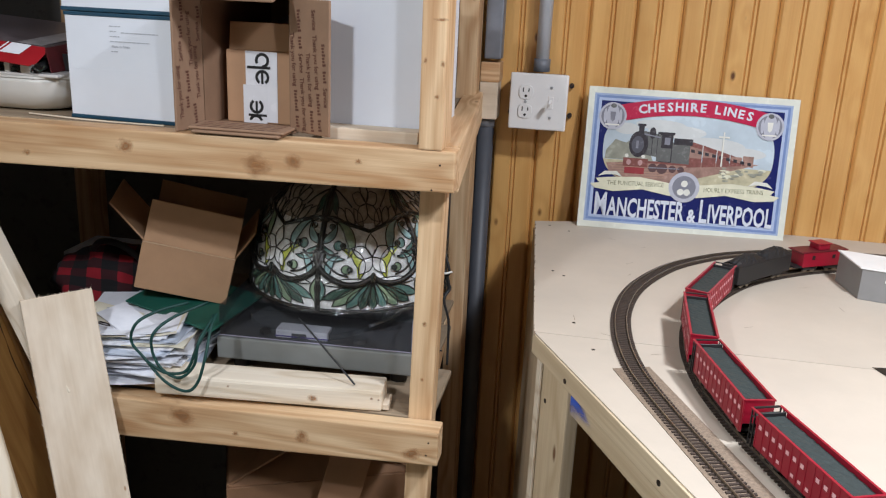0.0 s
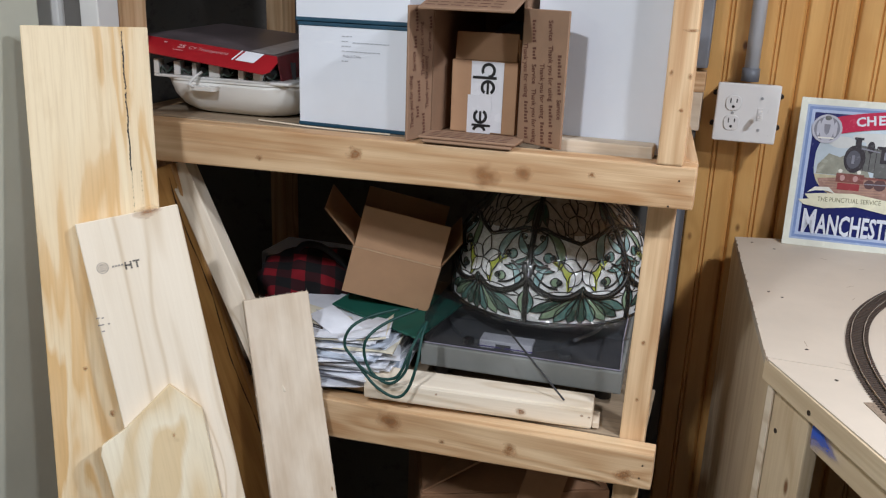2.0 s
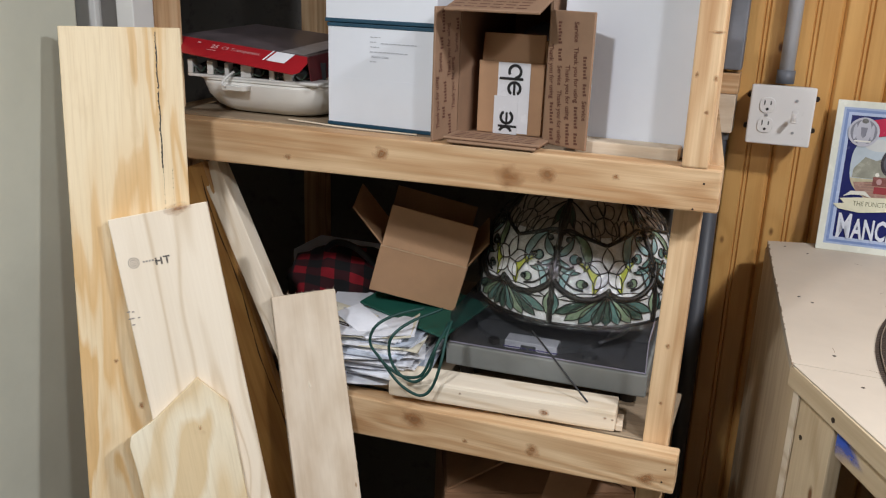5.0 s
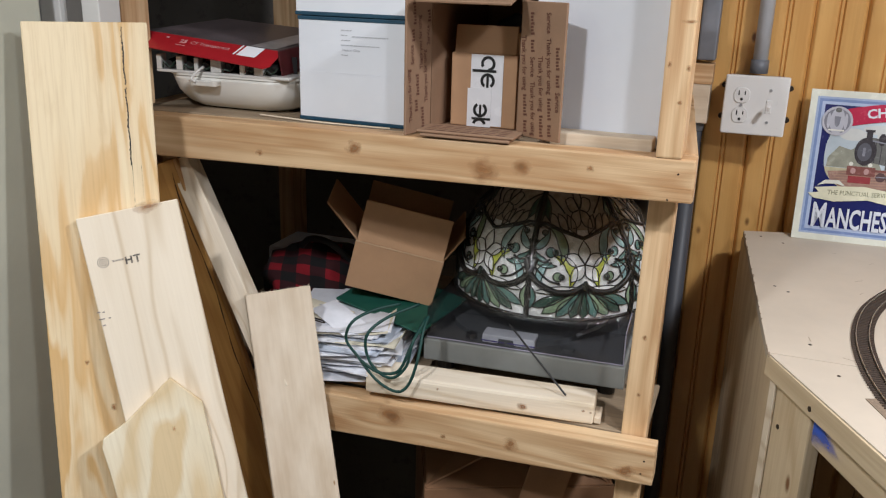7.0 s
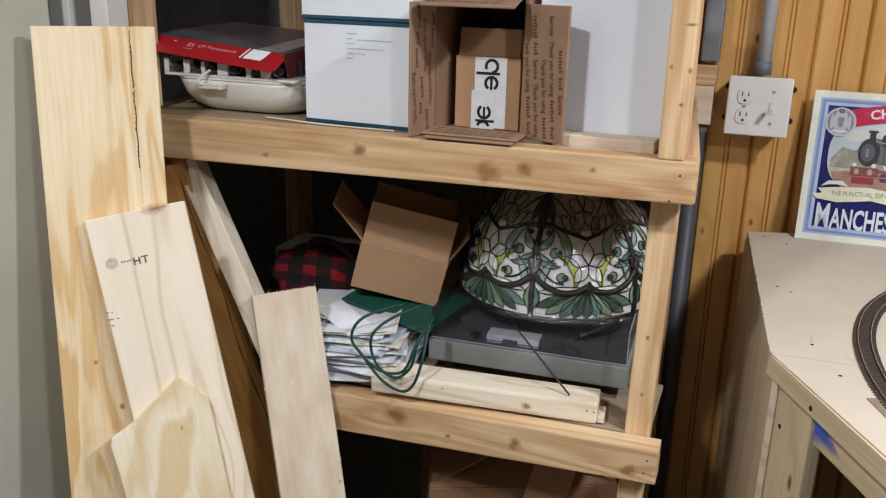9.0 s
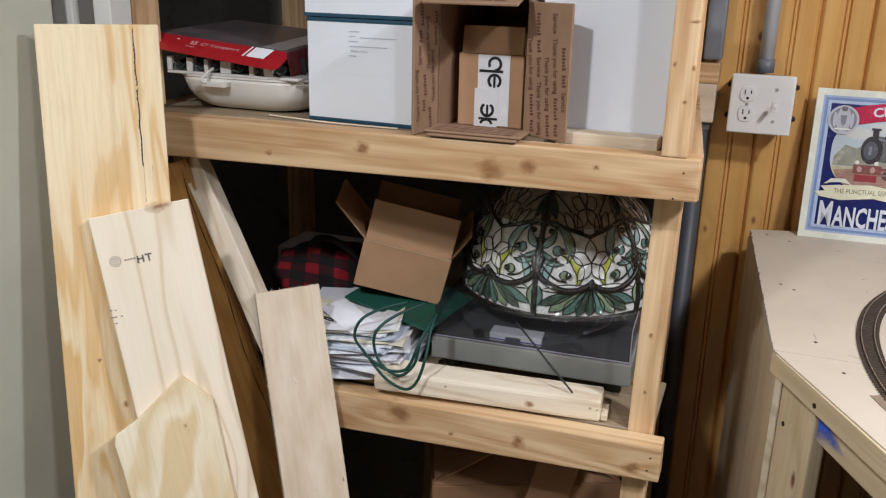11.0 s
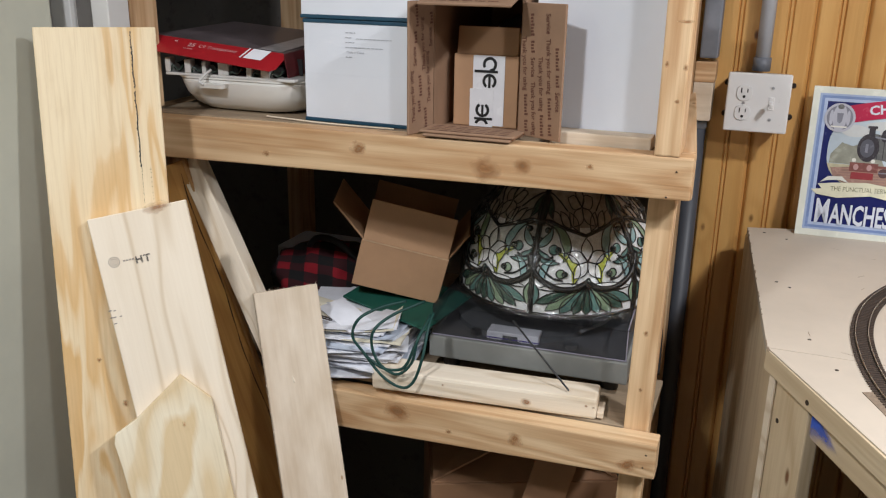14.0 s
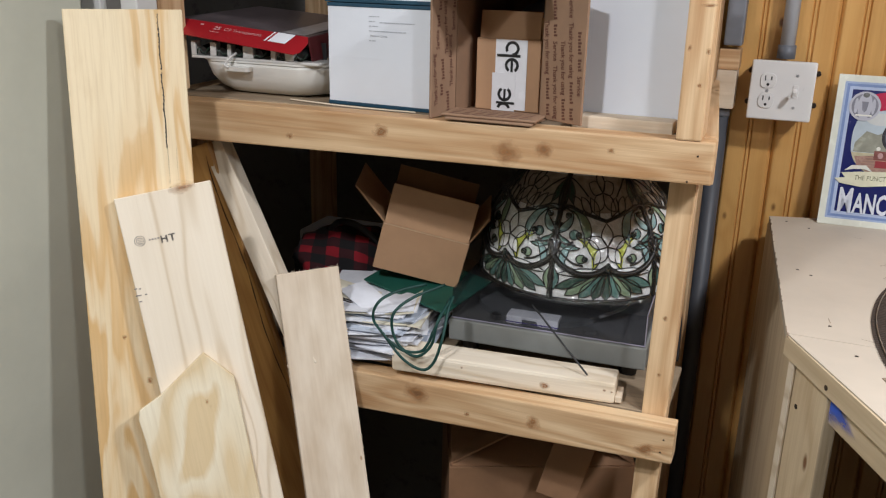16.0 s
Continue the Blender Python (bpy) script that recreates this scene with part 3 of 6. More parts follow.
    m6 = upright((-0.7784, 1.0586, 1.2804), (0.0880, -0.0257, -0.1441))
    p6 = part("pale_board", block(0.0, 0.40, 0.0, 0.036, 0.0, 0.036, 0.002, 2), M_PALE, m=m6)
    tagged(p6, "short thick pale pine board leaning behind a sawn board", "board")


boards()


def pine_wall():
    wall = part("wall_pine", block(-0.0745, 2.6, 1.742, 1.9, 0.0, 2.32), M_SHADY)
    tagged(wall, "varnished amber knotty pine tongue-and-groove wall", "wall", kind="structure")
    w = 0.0885
    c = w / 2
    prof = [(0.0, 0.016), (0.0, 0.009), (0.0015, 0.006), (0.005, 0.001), (0.0075, 0.0)]
    mid = [(c - 0.006, 0.0), (c - 0.0035, 0.0045), (c - 0.002, 0.001), (c + 0.002, 0.001), (c + 0.0035, 0.0045), (c + 0.006, 0.0)]
    prof = prof + mid + [(w - a, d) for a, d in reversed(prof)]
    bm = bmesh.new()
    rings = [[bm.verts.new((z, a, d)) for a, d in prof] for z in (0.0, 2.32)]
    for k in range(len(prof) - 1):
        bm.faces.new((rings[0][k], rings[0][k + 1], rings[1][k + 1], rings[1][k]))
    bmesh.ops.recalc_face_normals(bm, faces=bm.faces)
    me = bpy.data.meshes.new("plank")
    bm.to_mesh(me)
    bm.free()
    x = -0.037 - 0.0891
    while x < 2.5:
        m = Matrix(((0, 1, 0, x), (0, 0, 1, 1.724), (1, 0, 0, 0), (0, 0, 0, 1)))
        if x > -0.1:
            part_of("plank", me, M_WALLPINE, wall, "", m)
        x += w + 0.0006


pine_wall()


def chalk():
    """Blue chalk, thick at its upper corner and fading along the wood."""
    m, t, b = fresh("blue_chalk_smear")
    tc = t.nodes.new("ShaderNodeTexCoord")
    sep = node(t, "ShaderNodeSeparateXYZ", Vector=tc.outputs["Object"])
    mp = node(t, "ShaderNodeMapping", Vector=tc.outputs["Object"], Scale=(30.0, 90.0, 30.0))
    n = node(t, "ShaderNodeTexNoise", Vector=mp.outputs[0], Scale=1.0, Detail=5.0, Roughness=0.6).outputs[0]
    along = maths(t, "MULTIPLY", sep.outputs[0], 17.0)
    slope = maths(t, "ADD", maths(t, "MULTIPLY", sep.outputs[1], 34.0), maths(t, "MULTIPLY", sep.outputs[0], 11.0))
    off = maths(t, "ABSOLUTE", maths(t, "ADD", slope, 0.42))
    v = maths(t, "SUBTRACT", 1.12, maths(t, "ADD", along, off))
    v = maths(t, "ADD", v, maths(t, "MULTIPLY", maths(t, "SUBTRACT", n, 0.5), 0.7))
    t.links.new(ramp(t, v, [(0.05, (0, 0, 0)), (0.75, (0.92, 0.92, 0.92))]), b.inputs["Alpha"])
    b.inputs["Base Color"].default_value = srgb(54, 96, 206)
    b.inputs["Roughness"].default_value = 0.85
    return m


def train_table():
    t = thing("train_table", (0.9, 1.1, 0), "pale plywood train table on pine legs", "table")
    z0, z1 = 1.088, 1.10
    edge = lambda y: 0.117 + (1.074 - y) * 0.5
    part("tabletop", prism([(0.31, 1.7235), (0.068, 1.656), (0.1165, 1.0605), (2.3, 1.0605), (2.3, 1.7235)], z0, z1), M_TABLE, t)
    part("tabletop", prism([(0.1175, 1.0590), (edge(-0.2), -0.2), (2.3, -0.2), (2.3, 1.0590)], z0, z1), M_TABLE, t)
    # apron under the slanting edge
    d = Vector((0.4472, -0.8944, 0))
    n = Vector((0.8944, 0.4472, 0))
    a = Vector((0.1185, 1.066, 0))
    p = a + n * 0.019
    q = a + d * 1.4 + n * 0.019
    lumber("apron", t, (p.x, p.y, 1.0788), (q.x, q.y, 1.0788), 0.038, 0.0182, M_LEG)
    p = a + n * 0.031 + d * 0.1075
    q = a + n * 0.031 + d * 1.4
    r0, r1 = a - n * 0.0030 + d * 0.004, a - n * 0.0030 + d * 1.4
    lumber("apron_face", t, (r0.x, r0.y, 1.0835), (r1.x, r1.y, 1.0835), 0.0055, 0.0290, M_LEG, bevel=0.0015, label="pale planed edge board")
    lumber("brace", t, (p.x, p.y, 1.0455), (q.x, q.y, 1.0455), 0.038, 0.046, M_LEG)
    # wide leg at the corner and side panel
    lg = a + n * 0.010 + d * 0.003
    lg2 = lg + d * 0.100
    mid = (lg + lg2) / 2 + n * 0.008
    leg = lumber("leg", t, (mid.x, mid.y, 0), (mid.x, mid.y, 1.0690), 0.10, 0.019, M_LEG, n)
    lumber("leg", t, (2.2, 0.0, 0), (2.2, 0.0, 1.087), 0.089, 0.089, M_LEG, (0, 1, 0))
    lumber("leg", t, (2.2, 1.6, 0), (2.2, 1.6, 1.087), 0.089, 0.089, M_LEG, (0, 1, 0))
    lumber("leg", t, (0.85, -0.1, 0), (0.85, -0.1, 1.087), 0.089, 0.089, M_LEG, (0, 1, 0))
    side_a, side_b = Vector((0.135, 1.07, 0)), Vector((0.072, 1.655, 0))
    mid = (side_a + side_b) / 2
    nn = Vector((side_b - side_a)).cross(Vector((0, 0, 1))).normalized()
    lumber("side_panel", t, (mid.x, mid.y, 0), (mid.x, mid.y, 1.0875), (side_b - side_a).length, 0.012, M_LEG, nn)
    # screws
    def screw(at, nrm, r=0.0035):
        at, nrm = Vector(at), Vector(nrm).normalized()
        part("screw", rod(at - nrm * 0.002, at + nrm * 0.0008, r, 10), M_SCREW, t)
    for s, z in ((0.120, 1.0790), (0.36, 1.079), (0.6, 1.080)):
        screw(a + d * s - n * 0.0058 + Vector((0, 0, z)), -n)
    screw(a + d * 0.034 + n * 0.0085 + Vector((0, 0, 1.006)), -n)
    screw(a + d * 0.072 + n * 0.0085 + Vector((0, 0, 0.86)), -n)
    for x, y in ((0.10, 1.63), (0.125, 1.34), (0.145, 1.32), (0.17, 1.11), (0.20, 1.02), (0.14, 1.60), (0.62, 1.02)):
        screw((x, y, 1.0995), (0, 0, 1), 0.0025)
    rnd = random.Random(11)
    bm = None
    for k in range(26):
        f = rnd.uniform(0.0, 1.0)
        p = Vector((0.068, 1.656, 1.1)).lerp(Vector((0.1165, 1.0605, 1.1)), f)
        ln, wd = rnd.uniform(0.003, 0.014), rnd.uniform(0.0008, 0.0026)
        e = Vector((0.0485, -0.5955, 0)).normalized()
        q = p + e * ln
        bm = prism([(p.x - 0.0004, p.y), (q.x - 0.0004, q.y), (q.x + wd * 0.4, q.y), (p.x + wd, p.y)], 1.0992, 1.1006, bm)
    part("chipped_edge", bm, M_CHIP, t, "rough chipped sheet edge")["kind"] = "stuff"
    # small dark shape lying flat on the tabletop
    part("notch", sheet([(0.5639, 1.0654), (0.5824, 1.0688), (0.60, 1.062), (0.585, 1.035), (0.5743, 1.0401)], None, 1.1004), M_DARKSLOT, t, "small flat dark patch on the sheet")
    # pencil marks and scuffs on the sheet
    for k in range(14):
        x, y = rnd.uniform(0.14, 0.60), rnd.uniform(0.98, 1.60)
        an, ln = rnd.uniform(0, 3.1), rnd.uniform(0.004, 0.02)
        c, sn = math.cos(an), math.sin(an)
        part("scuff", sheet([(x, y), (x + c * ln, y + sn * ln), (x + c * ln - sn * 0.0007, y + sn * ln + c * 0.0007), (x - sn * 0.0009, y + c * 0.0009)], None, 1.1003), M_CHIP, t)
    # blue chalk smear on the brace, thinning out along the grain
    b = a + n * 0.0115 + d * 0.109
    m = Matrix.Translation(b + Vector((0, 0, 1.0684))) @ Matrix((d, Vector((0, 0, 1)), n)).transposed().to_4x4()
    part("chalk_mark", sheet([(-0.001, 0.0), (0.075, 0.0), (0.075, -0.044), (-0.001, -0.044)], None, -0.0007), chalk(), t, "smeared blue chalk mark", m)
    p = a + d * 0.006 + n * 0.0075
    part("corner_strip", block(0, 0.014, -0.004, 0.0, 0.0, 1.0690, 0.001, 1), M_PALE, t, "pale sawn corner edge", axes((p.x, p.y, 0), d, (0, 0, 1)))


train_table()


# ---- upper deck ----
DECK1 = 1.348
DECK2 = 0.9265


def bars(spec, bm=None, z=0.0):
    """Print that cannot be read: flat bars given as x, y, length, height."""
    for x, y, w, h in spec:
        bm = sheet([(x, y), (x + w, y), (x + w, y + h), (x, y + h)], bm, z)
    return bm


FRONT = Matrix(((1, 0, 0, 0), (0, 0, -1, 0), (0, 1, 0, 0), (0, 0, 0, 1)))  # x right, y up, z towards the room


def white_carton(at, turn, w, d, h, text):
    m = pose(*at, 0, 0, turn)
    c = thing("white_carton", m, "white shipping carton with teal edges on the upper deck", "box", "stacked white cartons")
    part("body", block(0, w, 0, d, 0.004, h - 0.004, 0.0015), M_WBOX, c, "", m)
    part("bottom_edge", block(-0.001, w + 0.001, -0.001, d, 0.0, 0.0055, 0.001), M_TEAL, c, "dark teal edge", m)
    part("top_edge", block(-0.001, w + 0.001, -0.001, d, h - 0.0055, h, 0.001), M_TEAL, c, "dark teal edge", m)
    part("fold_line", block(0.002, w - 0.002, -0.0004, 0.002, h * 0.475, h * 0.475 + 0.0004), M_WBOX, c, "", m)
    if text:
        f = m @ Matrix.Translation((0, -0.0008, 0)) @ FRONT
        rows = []
        for y, x, ln in ((0.1335, 0.072, 0.017), (0.1265, 0.072, 0.010), (0.1252, 0.090, 0.058), (0.1195, 0.072, 0.015), (0.1125, 0.072, 0.062), (0.0985, 0.072, 0.011)):
            while ln > 0.002:
                w1 = min(ln, 0.0035 + 0.0025 * abs(math.sin(x * 900 + y * 300)))
                rows.append((x, y, w1, 0.0013))
                x, ln = x + w1 + 0.0012, ln - w1 - 0.0012
        part("print", bars(rows), M_GREYINK, c, "small grey print", f)
        part("lettering", lettering("Made in China", 0.0050), M_GREYINK, c, "small grey print", f @ Matrix.Translation((0.0885, 0.1062, 0)))


white_carton((-0.588, 1.088, DECK1), -3, 0.182, 0.24, 0.152, True)
white_carton((-0.591, 1.087, DECK1 + 0.153), -3, 0.182, 0.24, 0.152, True)


def mailer_box():
    x0, x1, y0, y1, z0, z1 = -0.377, -0.243, 1.079, 1.34, DECK1 + 0.0005, 1.549
    b = thing("mailer_box", (x0, y0, z0), "open brown mailer box lying on its side, flaps out", "box")
    th = 0.004
    part("side", block(x0, x0 + th, y0, y1, z0, z1), M_CARDDARK, b)
    part("side", block(x1 - th, x1, y0, y1, z0, z1), M_CARDDARK, b)
    part("bottom", block(x0 + th, x1 - th, y0, y1, z0, z0 + th), M_CARDDARK, b)
    part("top", block(x0 + th, x1 - th, y0, y1, z1 - th, z1), M_CARDDARK, b)
    part("back", block(x0 + th, x1 - th, y1 - th, y1, z0 + th, z1 - th), M_CARDDARK, b)

    def flap(name, a, c, low, high, label):
        """An upright flap from the hinge a to its free edge c, in plan."""
        a, c = Vector((*a, low)), Vector((*c, low))
        m = axes(a, c - a, (0, 0, 1))
        w = (c - a).length
        return part(name, block(0, w, -0.002, 0.002, 0, high - low, 0.001, 1), M_CARDDARK, b, label, m), m, w

    lf, ml, wl = flap("left_flap", (x0 + 0.002, y0 - 0.001), (-0.391, 1.024), z0 + 0.002, z1 - 0.017, "printed brown flap")
    rf, mr, wr = flap("right_flap", (x1 - 0.002, y0 - 0.001), (-0.178, 1.046), z0 + 0.006, z1 - 0.016, "printed brown flap")
    part("bottom_flap", block(x0 + 0.004, x1 + 0.008, 1.022, y0 - 0.0015, z0 + 0.008, z0 + 0.0115, 0.001, 1), M_CARDDARK, b)
    part("bottom_flap", block(x0 + 0.012, x1 + 0.004, 1.016, y0 - 0.0015, z0 + 0.004, z0 + 0.0075, 0.001, 1), M_CARDDARK, b)
    m = axes((x0 + 0.004, y0 - 0.001, z1 - 0.002), (1, 0, 0), (0, -0.26, 1))
    part("top_flap", block(0, x1 - x0 - 0.004, -0.070, 0, -0.002, 0.002, 0.001, 1), M_CARDDARK, b, "", m)
    part("top_flap_print", bars([(0.006 + 0.018 * k, -0.060 + 0.013 * q, 0.014, 0.0030) for k in range(6) for q in range(4)], z=0.0024), M_PRINT, b, "", m)
    # print on the flaps: slanting lines that run down the flap, line after line of the same words
    h = z1 - z0 - 0.019

    def lines(flap_ob, m, width, toward, columns, size):
        for start, phase in columns:
            spot = phase
            while spot < h - 0.012:
                for kind, ln in (("Thank you for using", 0.072), ("", 0.030), ("", 0.017), ("Service", 0.026), ("", -0.004)):
                    mid = spot + ln / 2
                    x = start + (mid / h) * 0.014
                    fits = spot > 0.001 and spot + ln < h - 0.003 and 0.004 < x < width - 0.004
                    base = m @ Matrix.Translation((x, toward * 0.0026, h - 0.002 - mid)) @ Matrix(((0, -toward, 0, 0), (0, 0, toward, 0), (-1, 0, 0, 0), (0, 0, 0, 1))) @ Matrix.Rotation(radians(5.0), 4, "Z")
                    if toward > 0:
                        base = base @ Matrix.Rotation(math.pi, 4, "Z")
                    if fits and kind:
                        bm = lettering(kind, size, 1.0, 0.0002)
                        lo, hi = min(v.co.x for v in bm.verts), max(v.co.x for v in bm.verts)
                        bmesh.ops.scale(bm, vec=(ln / (hi - lo), 1, 1), verts=bm.verts)
                        part("lettering", bm, M_PRINT, flap_ob, "brown print", base)
                    elif fits and ln > 0:
                        n = int(ln / 0.0042)
                        part("print", bars([((k - n / 2) * ln / n, -0.0022, ln / n - 0.0014, 0.0044 + 0.0016 * (k % 3 == 0)) for k in range(n)]), M_PRINT, flap_ob, "", base)
                    spot += ln + 0.005

    lines(rf, mr, wr, -1, ((-0.012, -0.118), (0.002, 0.045), (0.016, -0.062), (0.030, 0.070), (0.044, -0.120), (0.058, -0.020)), 0.0105)
    lines(lf, ml, wl, 1, ((-0.010, -0.030), (0.006, -0.100), (0.022, 0.020), (0.038, -0.075), (0.054, -0.010)), 0.0098)
    for y in (1.028, 1.040, 1.052, 1.064):
        for j in range(7):
            x = x0 + 0.014 + j * 0.017
            part("print", bars([(x, y, 0.013, 0.0032)], z=z0 + 0.0118), M_PRINT, b)
    # smaller carton inside
    cx0, cx1, cy, cz = -0.360, -0.262, 1.125, z0 + th + 0.0005
    c = thing("small_carton", (cx0, cy, cz), "small brown carton with white printed tape inside the mailer box", "box")
    part("body", block(cx0, cx1, cy, cy + 0.13, cz, cz + 0.104, 0.002), M_CARD, c)
    m = axes((cx0 + 0.003, cy + 0.006, cz + 0.103), (1, 0, 0), (0, 0.16, 1))
    part("flap", block(0, cx1 - cx0 - 0.006, -0.002, 0.002, 0, 0.04, 0.001, 1), M_CARD, c, "", m)
    part("flap_side", block(cx1 - 0.003, cx1 + 0.001, cy + 0.008, cy + 0.10, cz + 0.06, cz + 0.135, 0.001, 1), M_CARDDEEP, c)
    f = Matrix.Translation((cx0, cy - 0.0008, cz)) @ FRONT
    tape = part("tape", block(0.030, 0.078, 0.002, 0.103, -0.0004, 0.0002), M_TAPE, c, "glossy white tape with black shapes", f)
    part("tape_end", block(0.026, 0.062, 0.0, 0.055, 0.0003, 0.0008), M_TAPE, c, "", f)
    def ring(x, y, r, a0, a1, z, wide=0.0042):
        """A flat curved stroke."""
        bm = None
        for q in range(a0, a1, 15):
            e = [(x + k * math.cos(radians(v)), y + k * math.sin(radians(v))) for k, v in ((r, q), (r, q + 15), (r - wide, q + 15), (r - wide, q))]
            bm = sheet(e, bm, z)
        return bm

    for x, y, a0, a1, z in ((0.0555, 0.0905, -90, 210, 0.0008), (0.0555, 0.0665, -60, 240, 0.0008), (0.0460, 0.0245, 120, 420, 0.0012), (0.0450, 0.0020, 15, 165, 0.0012)):
        part("tape_mark", ring(x, y, 0.0108, a0, a1, z), M_BLACKINK, tape, "black curved mark", f)
    for x0b, x1b, y0b, y1b in ((0.0325, 0.0680, 0.0785, 0.0822), (0.0538, 0.0572, 0.0570, 0.0735), (0.0445, 0.0478, 0.0170, 0.0320), (0.0335, 0.0615, 0.0100, 0.0134)):
        part("tape_mark", block(x0b, x1b, y0b, y1b, 0.0009, 0.0014), M_BLACKINK, tape, "black bar", f)
    bm = bmesh.new()
    bmesh.ops.create_icosphere(bm, subdivisions=3, radius=0.04)
    for v in bm.verts:
        v.co *= 1 + 0.25 * noise.noise(v.co * 40)
    bmesh.ops.scale(bm, vec=(1.0, 0.7, 0.9), verts=bm.verts)
    w = part("packing_wad", bm, M_GREYPIPE, m=Matrix.Translation((-0.305, 1.29, 1.47)), smooth=True)
    tagged(w, "crumpled grey packing sheet behind the small carton", "packing")


mailer_box()


def tall_white_box():
    b = thing("tall_white_box", (-0.15, 1.2, DECK1), "large plain white carton behind the open flap", "box")
    part("body", block(-0.232, -0.056, 1.102, 1.33, DECK1, 1.62, 0.002), M_WBOX, b)
    part("lid", block(-0.2335, -0.0545, 1.1005, 1.331, 1.60, 1.625, 0.002), M_WBOX, b)


tall_white_box()


def loaf(x0, x1, y0, y1, levels, corner, bm=None, n=5):
    """A rounded tub or bundle: levels of (z, inset)."""
    one = bmesh.new()
    rings = []
    for z, ins in levels:
        a0, a1, b0, b1 = x0 + ins, x1 - ins, y0 + ins, y1 - ins
        r = corner
        ring = []
        for cx, cy, s in ((a1 - r, b1 - r, 0), (a0 + r, b1 - r, 90), (a0 + r, b0 + r, 180), (a1 - r, b0 + r, 270)):
            for k in range(n + 1):
                a = radians(s + 90 * k / n)
                ring.append(one.verts.new((cx + r * math.cos(a), cy + r * math.sin(a), z)))
        rings.append(ring)
    for a, b in zip(rings, rings[1:]):
        for k in range(len(a)):
            one.faces.new((a[k], a[(k + 1) % len(a)], b[(k + 1) % len(b)], b[k]))
    one.faces.new(rings[0][::-1])
    one.faces.new(rings[-1])
    bmesh.ops.recalc_face_normals(one, faces=one.faces)
    return joined(bm, one)


M_REDCARD = plain("red_printed_card", srgb(158, 28, 36), rough=0.4, vary=0.06, size=20.0, bump=0.04, coat=0.2)
M_DARKCARD = plain("dark_printed_card", srgb(92, 82, 84), rough=0.4, vary=0.35, size=16.0, bump=0.04, coat=0.25)
M_SILVERCARD = plain("worn_silver_card", srgb(150, 144, 144), rough=0.35, vary=0.3, size=45.0, bump=0.05, coat=0.2)
M_MAROONCARD = plain("dark_red_card", srgb(96, 34, 38), rough=0.45, vary=0.3, size=22.0, bump=0.05, coat=0.2)
M_GREYRED = plain("faded_pink_print", srgb(196, 150, 150), rough=0.5, bump=0)
M_WIREGREEN = plain("dark_green_wire", srgb(30, 52, 40), rough=0.5, bump=0)
M_CLEARWHITE = plain("thin_white_tray", srgb(206, 204, 200), rough=0.3, vary=0.08, size=30.0, bump=0.05, coat=0.3)


